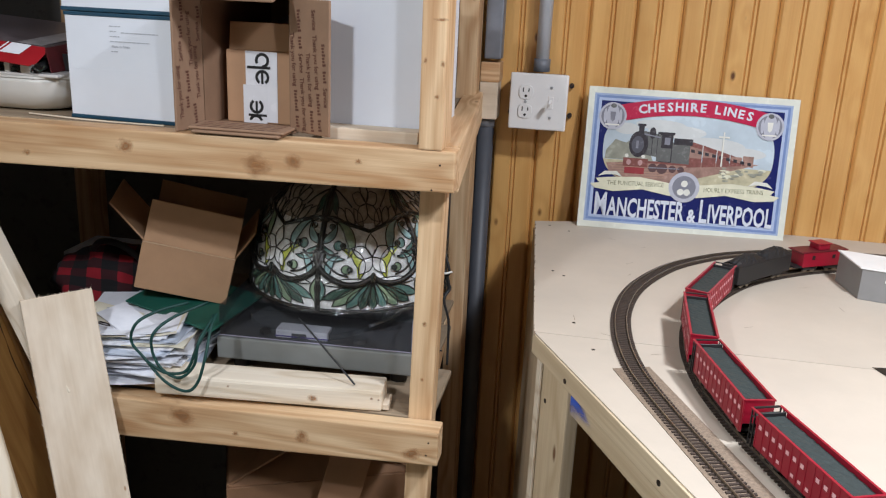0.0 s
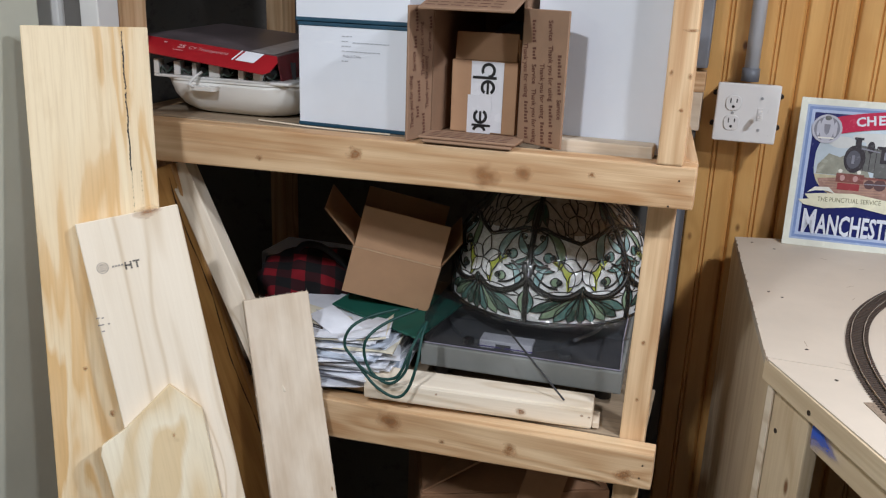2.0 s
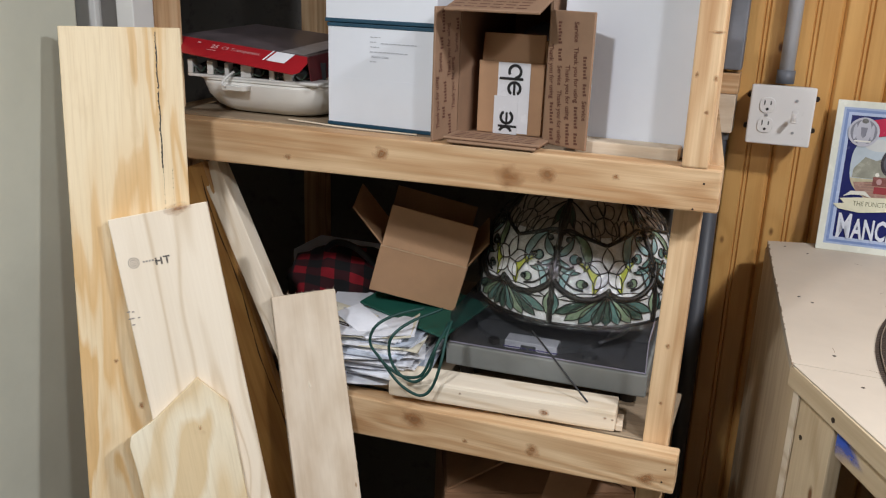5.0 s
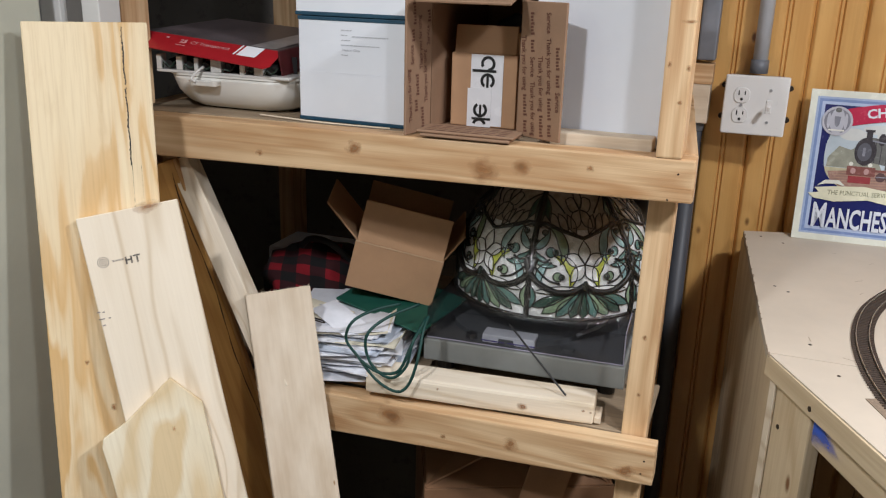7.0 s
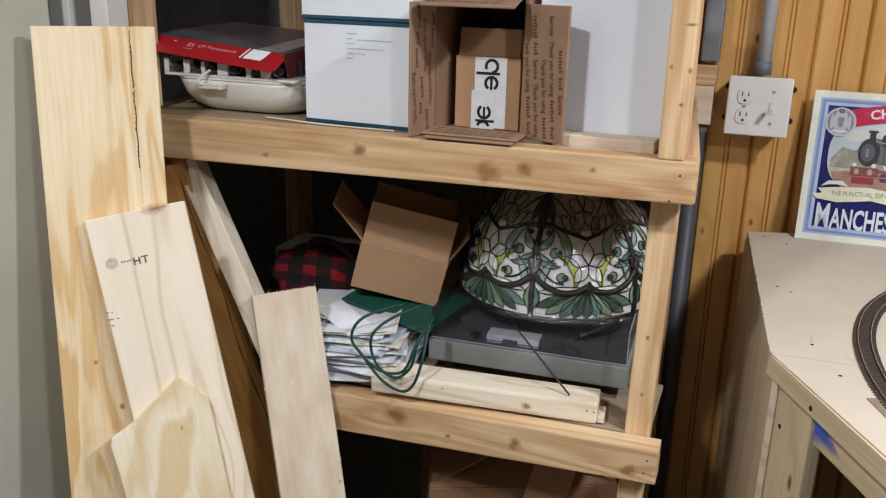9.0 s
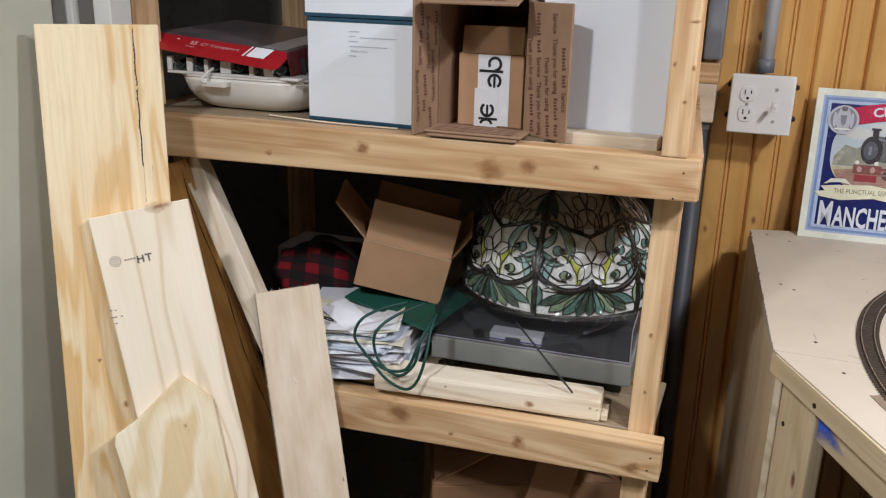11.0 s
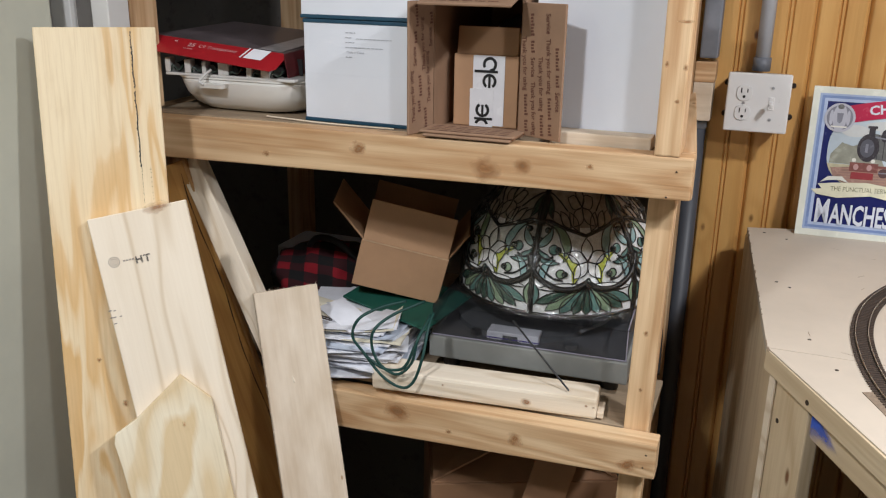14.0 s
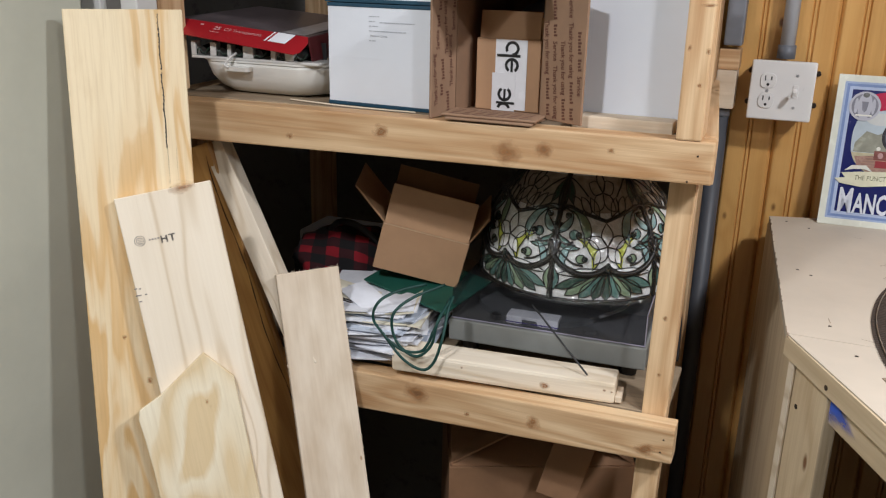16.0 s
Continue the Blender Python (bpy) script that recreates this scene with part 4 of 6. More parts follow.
def tub_and_lights():
    x0, x1, y0, y1 = -0.838, -0.598, 1.085, 1.40
    t = thing("plastic_tub", (-0.72, 1.24, DECK1), "shallow white plastic tub with rounded corners", "tub")
    part("body", loaf(x0, x1, y0, y1, [(DECK1, 0.040), (DECK1 + 0.003, 0.028), (DECK1 + 0.012, 0.016), (DECK1 + 0.028, 0.006), (DECK1 + 0.046, 0.001), (DECK1 + 0.052, 0.0), (DECK1 + 0.052, 0.006), (DECK1 + 0.047, 0.008)], 0.05, n=10), M_WPLASTIC, t, smooth=True)
    part("rim", loaf(x0 - 0.002, x1 + 0.002, y0 - 0.002, y1 + 0.002, [(DECK1 + 0.0525, 0), (DECK1 + 0.0555, 0)], 0.05), M_WPLASTIC, t)
    part("grip", loaf(-0.775, -0.725, 1.069, 1.10, [(DECK1 + 0.040, 0.002), (DECK1 + 0.047, 0)], 0.006), M_WPLASTIC, t, "small moulded grip")
    z = DECK1 + 0.056
    box = thing("light_string_box", (-0.72, 1.24, z), "torn red box of string lights on the plastic tub", "box")
    # white tray with bulb cells, dark sockets and loose wire between them
    yf = 1.083
    part("tray", block(x0 - 0.004, x1 - 0.006, yf, 1.37, z - 0.0005, z + 0.004, 0.0015), M_CLEARWHITE, box, "thin white tray")
    rnd = random.Random(8)
    for k, (x, w) in enumerate(((-0.842, 0.010), (-0.805, 0.012), (-0.772, 0.008), (-0.742, 0.020), (-0.690, 0.010), (-0.664, 0.016))):
        bm = prism([(x, yf), (x + w, yf), (x + w * 0.85, yf + 0.016), (x + w * 0.15, yf + 0.016)], z + 0.004, z + 0.027 - 0.0012 * k, bevel=0.001)
        part("tray_cell", bm, M_CLEARWHITE, box, "thin white tray")
        sx = x + w + 0.009
        part("bulb_socket", rod((sx, yf + 0.006, z + 0.012), (sx + rnd.uniform(-0.006, 0.006), yf + 0.045, z + 0.018), 0.0065, 10), M_BLACK, box, "dark green-black bulb socket")
        part("wire", tube(curve([(sx - 0.008, yf + 0.002, z + 0.006), (sx - 0.002, yf - 0.002, z + 0.012 + rnd.uniform(-0.003, 0.004)), (sx + 0.006, yf + 0.002, z + 0.008), (sx + 0.012, yf + 0.006, z + 0.016)], 4), 0.0013, 5), M_WIREGREEN, box, "dark green wire")
    part("tray_back", block(x0 + 0.004, x1 - 0.02, yf + 0.05, yf + 0.052, z + 0.004, z + 0.03), M_BLACK, box, "dark inner card")
    part("loose_tail", tube(curve([(-0.752, yf - 0.002, z + 0.012), (-0.760, yf - 0.010, z + 0.004), (-0.768, yf - 0.013, z - 0.006), (-0.760, yf - 0.015, z - 0.010)], 5), 0.0022, 6), M_CLEARWHITE, box, "pale wire end", smooth=True)
    # lid: sagging top, front skirt splayed towards the room, folded side
    u0, u1 = Vector((-0.872, 1.100, 1.4640)), Vector((-0.6310, 1.100, 1.4440))
    l0, l1 = Vector((-0.8600, 1.066, 1.4430)), Vector((-0.6350, 1.064, 1.4150))
    m = axes(u0, u1 - u0, (u0 - l0).normalized())
    inv = m.inverted()
    out = [inv @ p for p in (l0, l1, Vector((-0.6265, 1.070, 1.4190)), Vector((-0.6240, 1.090, 1.4330)), u1, u0)]
    front = part("lid_front", joined(None, prism([(p.x, p.z) for p in out], 0.0, 0.0014), Matrix(((1, 0, 0, 0), (0, 0, -1, 0), (0, 1, 0, 0), (0, 0, 0, 1)))), M_REDCARD, box, "glossy red printed lid side", m)
    wid, tall = (u1 - u0).length, -out[0].z
    bm = bmesh.new()
    nx, ny = 16, 10
    grid = []
    for j in range(ny + 1):
        row = []
        for i in range(nx + 1):
            f, g = i / nx, j / ny
            p = u0.lerp(u1, f) + Vector((0.010 * g, 0.215 * g, 0.010 * g))
            p.z += 0.006 * math.sin(math.pi * f) * math.sin(math.pi * g) * math.sin(3 * f + 2 * g) + 0.004 * f * g
            row.append(bm.verts.new(p))
        grid.append(row)
    for j in range(ny):
        for i in range(nx):
            bm.faces.new((grid[j][i], grid[j][i + 1], grid[j + 1][i + 1], grid[j + 1][i]))
    ext = bmesh.ops.extrude_face_region(bm, geom=list(bm.faces))
    bmesh.ops.translate(bm, vec=(0, 0, 0.0014), verts=[v for v in ext["geom"] if isinstance(v, bmesh.types.BMVert)])
    bmesh.ops.recalc_face_normals(bm, faces=bm.faces)
    top = part("lid_top", bm, M_DARKCARD, box, "dark glossy printed lid", smooth=False)
    # pale band and red strip along the lid's folded end
    band = [u1 + Vector((-0.050, 0.004, 0.0062)), u1 + Vector((-0.008, 0.004, 0.0028)), u1 + Vector((0.002, 0.150, 0.0150)), u1 + Vector((-0.040, 0.150, 0.0170))]
    bm = bmesh.new()
    bm.faces.new([bm.verts.new(p) for p in band])
    part("lid_band", bm, M_SILVERCARD, top, "worn silver-grey band")
    sd = [u1 + Vector((0.001, -0.002, 0.0)), u1 + Vector((0.012, 0.215, 0.014)), u1 + Vector((0.016, 0.215, -0.026)), u1 + Vector((0.006, 0.002, -0.036))]
    bm = bmesh.new()
    bm.faces.new([bm.verts.new(p) for p in sd])
    bm.normal_update()
    ext = bmesh.ops.extrude_face_region(bm, geom=list(bm.faces))
    bmesh.ops.translate(bm, vec=(-0.0016, 0, 0), verts=[v for v in ext["geom"] if isinstance(v, bmesh.types.BMVert)])
    bmesh.ops.recalc_face_normals(bm, faces=bm.faces)
    part("lid_side", bm, M_MAROONCARD, box, "dark red lid end")
    f = m @ Matrix.Translation((0, -0.0018, -tall)) @ FRONT
    part("lettering", lettering("25", 0.0120, 1.1, 0.0003), M_GREYRED, front, "faded pink print", f @ Matrix.Translation((0.082, tall * 0.66, 0)))
    part("lettering", lettering("C9 Transparent", 0.0105, 1.05), M_GREYRED, front, "faded pink print", f @ Matrix.Translation((0.130, tall * 0.66, 0)))
    part("print", bars([(0.072, tall * 0.40, 0.018, 0.0012), (0.047, tall * 0.74, 0.006, 0.003)]), M_GREYRED, front, "", f)
    part("sticker", sheet([(0.183, tall * 0.36), (0.215, tall * 0.36), (0.221, tall * 0.99), (0.189, tall * 0.99)], None, 0.0004), M_TAPE, front, "white price sticker", f)
    part("sticker_band", sheet([(0.176, tall * 0.36), (0.179, tall * 0.36), (0.185, tall * 0.99), (0.182, tall * 0.99)], None, 0.0004), M_TAPE, front, "", f)


tub_and_lights()
part_cord = part("loose_cord", tube(curve([(-0.655, 1.082, DECK1 + 0.0015), (-0.60, 1.072, DECK1 + 0.0017), (-0.56, 1.066, DECK1 + 0.0015), (-0.50, 1.063, DECK1 + 0.0015), (-0.43, 1.064, DECK1 + 0.0015)], 6), 0.0013, 6), M_RAW)
tagged(part_cord, "thin pale cord lying along the deck's edge", "cord")


# ---- electrical box and conduit ----
def electrical_box():
    e = thing("outlet_box", (0.057, 1.675, 1.345), "white double outlet and switch box on the pine wall", "outlet")
    x0, x1, z0, z1 = 0.0, 0.1135, 1.289, 1.399
    part("metal_box", block(x0 + 0.006, x1 - 0.006, 1.655, 1.724, z0 + 0.006, z1 - 0.006, 0.003), M_STEEL, e, "grey steel box")
    part("cover_plate", block(x0, x1, 1.645, 1.6552, z0, z1, 0.004, 3), M_PLATE, e, "glossy white cover plate")
    f = Matrix.Translation((x0, 1.6447, z0)) @ FRONT
    for y in (0.073, 0.036):
        o = part("receptacle", loaf(0.018, 0.046, y - 0.014, y + 0.014, [(0.0, 0), (0.002, 0.0005)], 0.010), M_PLATE, e, "white socket face", f)
        part("slot", block(0.0255, 0.0275, y + 0.000, y + 0.009, 0.0018, 0.0024), M_DARKSLOT, o, "", f)
        part("slot", block(0.0365, 0.0385, y + 0.001, y + 0.008, 0.0018, 0.0024), M_DARKSLOT, o, "", f)
        part("ground_hole", disc(0.032, y - 0.007, 0.0026, 0.0024), M_DARKSLOT, o, "", f)
    part("switch_surround", block(0.0765, 0.0865, 0.043, 0.067, 0.0, 0.0012, 0.0005, 1), M_PLATE, e, "", f)
    part("toggle", block(0.0785, 0.0845, 0.054, 0.062, 0.0, 0.016, 0.0015), M_PLATE, e, "white switch toggle", f @ Matrix.Translation((0, 0.004, 0)) @ pose(0, 0, 0, 18))
    for x, y in ((0.032, 0.0545), (0.0815, 0.0845), (0.0815, 0.0255)):
        part("screw", rod((x, y, 0), (x, y, 0.0012), 0.0028, 10), M_STEEL, e, "", f)
    for z in (1.312, 1.372):
        part("screw", rod((x0 - 0.004, 1.71, z), (x0 - 0.004, 1.723, z), 0.005, 8), M_SCREW, e)
        part("screw", rod((x1 + 0.004, 1.71, z), (x1 + 0.004, 1.723, z), 0.005, 8), M_SCREW, e)
    c = thing("conduit", (0.056, 1.68, 1.4), "grey steel conduit running up from the outlet box", "pipe")
    part("pipe", rod((0.0555, 1.695, 1.42), (0.0555, 1.695, 2.32), 0.0135, 16), M_CONDUIT, c, smooth=True)
    part("connector", rod((0.0555, 1.695, 1.3992), (0.0555, 1.695, 1.424), 0.0165, 16), M_GREYPIPE, c, "grey connector", smooth=True)


electrical_box()


# pipe grey darkened all over to stand in for shelf and table shadow
M_SHADEDPIPE = plain("shaded_grey_pipe", srgb(76, 78, 84), rough=0.5, vary=0.12, size=14.0, bump=0.04)


def corner_pipe():
    p = thing("grey_duct", (-0.03, 1.67, 0), "dull grey metal pipe and strip between shelf and pine wall", "pipe")
    part("duct", rod((-0.052, 1.700, 0), (-0.052, 1.700, 1.290), 0.018, 24), M_SHADEDPIPE, p, "grey round pipe", smooth=True)
    part("collar", rod((-0.052, 1.700, 1.282), (-0.052, 1.700, 1.298), 0.0195, 24), M_GREYPIPE, p, "grey collar", smooth=True)
    part("upper_panel", block(-0.058, -0.024, 1.665, 1.705, 1.42, 2.31, 0.004), M_GREYPIPE, p, "dull grey metal strip")
    b = part("wood_block", block(-0.064, -0.027, 1.668, 1.7235, 1.300, 1.374, 0.002), M_RAW)
    tagged(b, "short pale sawn block behind the shelf's end", "block")
    b = part("pine_spacer", block(-0.064, -0.025, 1.668, 1.7235, 1.3745, 1.4135, 0.002), M_BEAM)
    tagged(b, "short rough pine spacer above a white block", "block")


corner_pipe()


# ---- tin sign ----
def tin_sign():
    w, h = 0.408, 0.281
    up = Vector((0, 0.046, 0.273)).normalized()
    right = Vector((0.412, 0.030, 0)).normalized()
    right = (right - up * right.dot(up)).normalized()
    m = Matrix((right, up, right.cross(up))).transposed().to_4x4()
    m.translation = (0.1535, 1.646, 1.1005)
    s = thing("tin_sign", m, "glossy tin railway sign leaning against the pine wall", "sign")
    C = lambda name, col, vary=0.05, size=60.0: plain(name, srgb(*col), rough=0.25, vary=vary, size=size, bump=0.0, coat=0.3)
    cream, lilac, navy, sky = C("sign_cream", (222, 223, 210)), C("sign_lilac", (160, 176, 206)), C("sign_navy", (30, 36, 96)), C("sign_sky", (188, 200, 208), 0.16, 13.0)
    red, silver, grass, brown = C("sign_red", (184, 30, 70)), C("sign_silver", (186, 186, 196)), C("sign_grass", (190, 182, 152), 0.22, 45.0), C("sign_brown", (158, 126, 114), 0.22, 70.0)
    black, maroon, white, pale = C("sign_black", (62, 58, 62), 0.2, 120.0), C("sign_maroon", (132, 84, 78), 0.2, 120.0), C("sign_white", (214, 218, 228)), C("sign_pale", (226, 224, 214))
    hill, gilt, steel, ash = C("sign_hill", (152, 152, 138), 0.2, 60.0), C("sign_ribbon", (224, 220, 194), 0.08, 50.0), C("sign_steel", (104, 104, 102), 0.12, 90.0), C("sign_ash", (132, 132, 142))
    lay = [0]

    def put(name, bm, mat, label=""):
        lay[0] += 1
        part(name, bm, mat, s, label, m @ Matrix.Translation((0, 0, 0.0004 + lay[0] * 0.00002)))

    part("plate", block(0, w, 0, h, -0.0022, 0.0003, 0.0008, 1), cream, s, "cream tin plate", m)
    rect = lambda x0, y0, x1, y1: sheet([(x0 * w, y0 * h), (x1 * w, y0 * h), (x1 * w, y1 * h), (x0 * w, y1 * h)])
    put("border", rect(0.030, 0.045, 0.970, 0.955), lilac, "lilac border")
    put("border", rect(0.040, 0.058, 0.960, 0.942), C("sign_blue", (122, 142, 186)), "blue border")
    put("border", rect(0.052, 0.075, 0.948, 0.925), C("sign_lightblue", (176, 190, 218)), "pale blue border")
    put("field", rect(0.066, 0.095, 0.934, 0.905), navy, "navy field")
    # oval picture
    cx, cy, a, b = 0.5, 0.585, 0.408, 0.285

    def oval(k0=0, k1=64, cut=None):
        pts = []
        for k in range(64):
            q = 2 * math.pi * k / 64
            ex = 0.72
            x = cx + a * math.copysign(abs(math.cos(q)) ** ex, math.cos(q))
            y = cy + b * math.copysign(abs(math.sin(q)) ** ex, math.sin(q))
            if cut is None or y <= cut(x):
                pts.append((x * w, y * h))
        return pts
    put("picture", sheet(oval()), sky, "painted oval picture")
    haze = C("sign_haze", (206, 208, 206), 0.08, 20.0)
    for x, y, rx, ry in ((0.36, 0.76, 0.12, 0.035), (0.44, 0.72, 0.14, 0.045), (0.60, 0.64, 0.17, 0.055), (0.76, 0.60, 0.11, 0.04), (0.20, 0.72, 0.06, 0.04)):
        put("picture_cloud", disc(x * w, y * h, rx * w, r2=ry * h), haze)
    put("picture_hill", sheet([(0.105 * w, 0.50 * h), (0.108 * w, 0.56 * h), (0.15 * w, 0.64 * h), (0.20 * w, 0.62 * h), (0.25 * w, 0.66 * h), (0.32 * w, 0.56 * h), (0.34 * w, 0.50 * h)]), hill)
    put("picture_ground", sheet(oval(cut=lambda x: 0.53)), grass)
    put("picture_bed", sheet([(0.115 * w, 0.47 * h), (0.30 * w, 0.50 * h), (0.80 * w, 0.535 * h), (0.84 * w, 0.53 * h), (0.55 * w, 0.40 * h), (0.42 * w, 0.345 * h), (0.20 * w, 0.355 * h), (0.13 * w, 0.41 * h)]), brown)
    for k in range(6):
        y = 0.375 + k * 0.018
        put("picture_rail", sheet([((0.17 - k * 0.008) * w, y * h), ((0.40 + 0.01 * k) * w, (y + 0.012) * h), ((0.40 + 0.01 * k) * w, (y + 0.017) * h), ((0.17 - k * 0.008) * w, (y + 0.004) * h)]), C("sign_rail", (176, 140, 120)))
    # coaches, then the engine
    for k in range(5):
        x0, x1 = 0.50 + 0.075 * k * (1 - 0.03 * k), 0.50 + 0.075 * (k + 1) * (1 - 0.03 * (k + 1)) - 0.004
        t0, t1 = 0.665 - 0.026 * k, 0.665 - 0.026 * (k + 1)
        l0, l1 = 0.475 + 0.010 * k, 0.475 + 0.010 * (k + 1)
        put("picture_coach", sheet([(x0 * w, l0 * h), (x1 * w, l1 * h), (x1 * w, t1 * h), (x0 * w, t0 * h)]), maroon)
        put("picture_coach_band", sheet([(x0 * w, (l0 + 0.07) * h), (x1 * w, (l1 + 0.06) * h), (x1 * w, (t1 - 0.03) * h), (x0 * w, (t0 - 0.035) * h)]), brown)
    put("picture_tender", rect(0.425, 0.49, 0.51, 0.645), steel)
    put("picture_tender", rect(0.43, 0.63, 0.52, 0.675), black)
    put("picture_cab", rect(0.36, 0.50, 0.425, 0.70), black)
    put("picture_boiler", sheet([(0.27 * w, 0.55 * h), (0.37 * w, 0.53 * h), (0.37 * w, 0.69 * h), (0.27 * w, 0.715 * h)]), steel)
    put("picture_smokebox", disc(0.262 * w, 0.615 * h, 0.046 * w, r2=0.092 * h), black)
    put("picture_smokebox", disc(0.258 * w, 0.612 * h, 0.030 * w, r2=0.060 * h), C("sign_smokebox", (92, 92, 100)))
    put("picture_funnel", rect(0.257, 0.69, 0.283, 0.752), black)
    put("picture_dome", disc(0.325 * w, 0.70 * h, 0.016 * w, r2=0.04 * h), black)
    put("picture_buffer", rect(0.195, 0.455, 0.315, 0.515), maroon)
    put("picture_buffer", rect(0.205, 0.405, 0.30, 0.45), C("sign_wheelred", (150, 62, 66)))
    for x in (0.21, 0.29):
        put("picture_lamp", disc(x * w, 0.53 * h, 0.009 * w), pale)
    for x, r in ((0.34, 0.021), (0.385, 0.026), (0.435, 0.018), (0.475, 0.016)):
        put("picture_wheel", disc(x * w, 0.455 * h, r * w), C("sign_wheel", (96, 74, 74)))
    # boiler bands, cab roof, running plate, rods and other small strokes of the painting
    for x in (0.30, 0.325, 0.35):
        put("picture_band", sheet([(x * w, 0.545 * h), ((x + 0.003) * w, 0.545 * h), ((x + 0.003) * w, 0.705 * h), (x * w, 0.707 * h)]), black)
    put("picture_highlight", sheet([(0.285 * w, 0.685 * h), (0.365 * w, 0.668 * h), (0.365 * w, 0.676 * h), (0.285 * w, 0.695 * h)]), ash)
    put("picture_cab_roof", rect(0.352, 0.695, 0.432, 0.712), black)
    put("picture_cab_window", rect(0.385, 0.625, 0.412, 0.675), ash)
    put("picture_side_tank", rect(0.352, 0.505, 0.42, 0.60), steel)
    put("picture_running_plate", sheet([(0.30 * w, 0.487 * h), (0.515 * w, 0.487 * h), (0.515 * w, 0.497 * h), (0.30 * w, 0.502 * h)]), maroon)
    put("picture_rod", sheet([(0.32 * w, 0.452 * h), (0.47 * w, 0.458 * h), (0.47 * w, 0.464 * h), (0.32 * w, 0.459 * h)]), ash)
    put("picture_door_hinge", rect(0.250, 0.585, 0.262, 0.640), ash)
    put("picture_funnel_cap", rect(0.250, 0.744, 0.290, 0.760), black)
    for x in (0.222, 0.278):
        put("picture_buffer_head", disc(x * w, 0.485 * h, 0.011 * w, r2=0.02 * h), C("sign_bufferhead", (188, 150, 146)))
    for k in range(9):
        x = 0.515 + 0.034 * k
        y = 0.585 - 0.008 * k
        put("picture_window", sheet([(x * w, y * h), ((x + 0.018) * w, (y - 0.003) * h), ((x + 0.018) * w, (y + 0.018) * h), (x * w, (y + 0.022) * h)]), black)
    rnd = random.Random(11)
    for k in range(26):
        x = rnd.uniform(0.66, 0.86)
        y = rnd.uniform(0.40 if x < 0.78 else 0.44, 0.49)
        put("picture_grass", disc(x * w, y * h, rnd.uniform(0.008, 0.022) * w, r2=rnd.uniform(0.005, 0.012) * h), hill if k % 3 else gilt)
    put("picture_mast", rect(0.660, 0.50, 0.667, 0.74), pale)
    put("picture_mast", rect(0.640, 0.70, 0.69, 0.712), pale)
    # banner with arched title
    R, oy = 0.545, 0.865 * h - 0.545
    arc = lambda q, r: (0.5 * w + 0.008 + r * math.sin(q), oy + r * math.cos(q))
    q0 = 0.275
    n = 24
    put("banner", sheet([arc(-q0 + 2 * q0 * k / n, R + 0.024) for k in range(n + 1)] + [arc(q0 - 2 * q0 * k / n, R - 0.008) for k in range(n + 1)]), red, "red arched banner")
    title = "CHESHIRE LINES"
    adv = [0.0165 if c not in "I " else 0.0095 for c in title]
    total = sum(adv)
    run = -total / 2
    bm = None
    for c, ad in zip(title, adv):
        q = (run + ad / 2) / R * 1.06
        run += ad
        if c == " ":
            continue
        x, y = arc(q, R + 0.008)
        bm = joined(bm, lettering(c, 0.0235, 1.05, 0.0007), Matrix.Translation((x, y, 0)) @ Matrix.Rotation(-q, 4, "Z"))
    put("title_lettering", bm, white, "white capital letters")
    for x in (0.125, 0.872):
        put("medallion", disc(x * w, 0.80 * h, 0.066 * w), silver, "silver heraldic medallion")
        put("medallion_ring", disc(x * w, 0.80 * h, 0.056 * w), ash)
        put("medallion_shield", disc(x * w, 0.80 * h, 0.030 * w, r2=0.09 * h), silver)
        for sx in (-1, 1):
            put("medallion_mark", disc((x + sx * 0.036) * w, 0.80 * h, 0.008 * w, r2=0.05 * h), silver)
        put("medallion_mark", rect(x - 0.034, 0.735, x + 0.034, 0.745), pale)
        put("medallion_mark", disc(x * w, 0.872 * h, 0.014 * w, r2=0.016 * h), steel)
        put("medallion_shield", sheet([((x - 0.014) * w, 0.83 * h), ((x + 0.014) * w, 0.83 * h), ((x + 0.010) * w, 0.775 * h), (x * w, 0.76 * h), ((x - 0.010) * w, 0.775 * h)]), pale if x > 0.5 else ash)
    # ribbon halves
    for sx in (-1, 1):
        X = lambda v: (0.5 + sx * v) * w
        put("ribbon", sheet([(X(0.06), 0.265 * h), (X(0.20), 0.298 * h), (X(0.34), 0.27 * h), (X(0.43), 0.285 * h), (X(0.455), 0.315 * h), (X(0.41), 0.325 * h), (X(0.43), 0.355 * h), (X(0.36), 0.37 * h), (X(0.22), 0.385 * h), (X(0.06), 0.355 * h)][::sx]), gilt, "cream ribbon")
        put("ribbon_curl", sheet([(X(0.30), 0.375 * h), (X(0.33), 0.415 * h), (X(0.39), 0.41 * h), (X(0.42), 0.37 * h), (X(0.385), 0.385 * h), (X(0.34), 0.39 * h)][::sx]), pale)
        text = "THE PUNCTUAL SERVICE" if sx < 0 else "HOURLY EXPRESS TRAINS"
        bm = lettering(text, 0.0125, 0.80)
        put("ribbon_lettering", joined(None, bm, Matrix.Translation((X(0.235), 0.333 * h, 0)) @ Matrix.Rotation(radians(1.5), 4, "Z")), C("sign_olive", (112, 112, 80)), "small olive letters")
    put("seal", disc(0.5 * w, 0.335 * h, 0.074 * w), silver, "round silver seal")
    put("seal_ring", disc(0.5 * w, 0.335 * h, 0.056 * w), ash)
    for x, y in ((0.485, 0.30), (0.515, 0.30), (0.5, 0.36)):
        put("seal_disc", disc(x * w, y * h, 0.016 * w), pale)
    # town names
    run = 0.0
    words = []
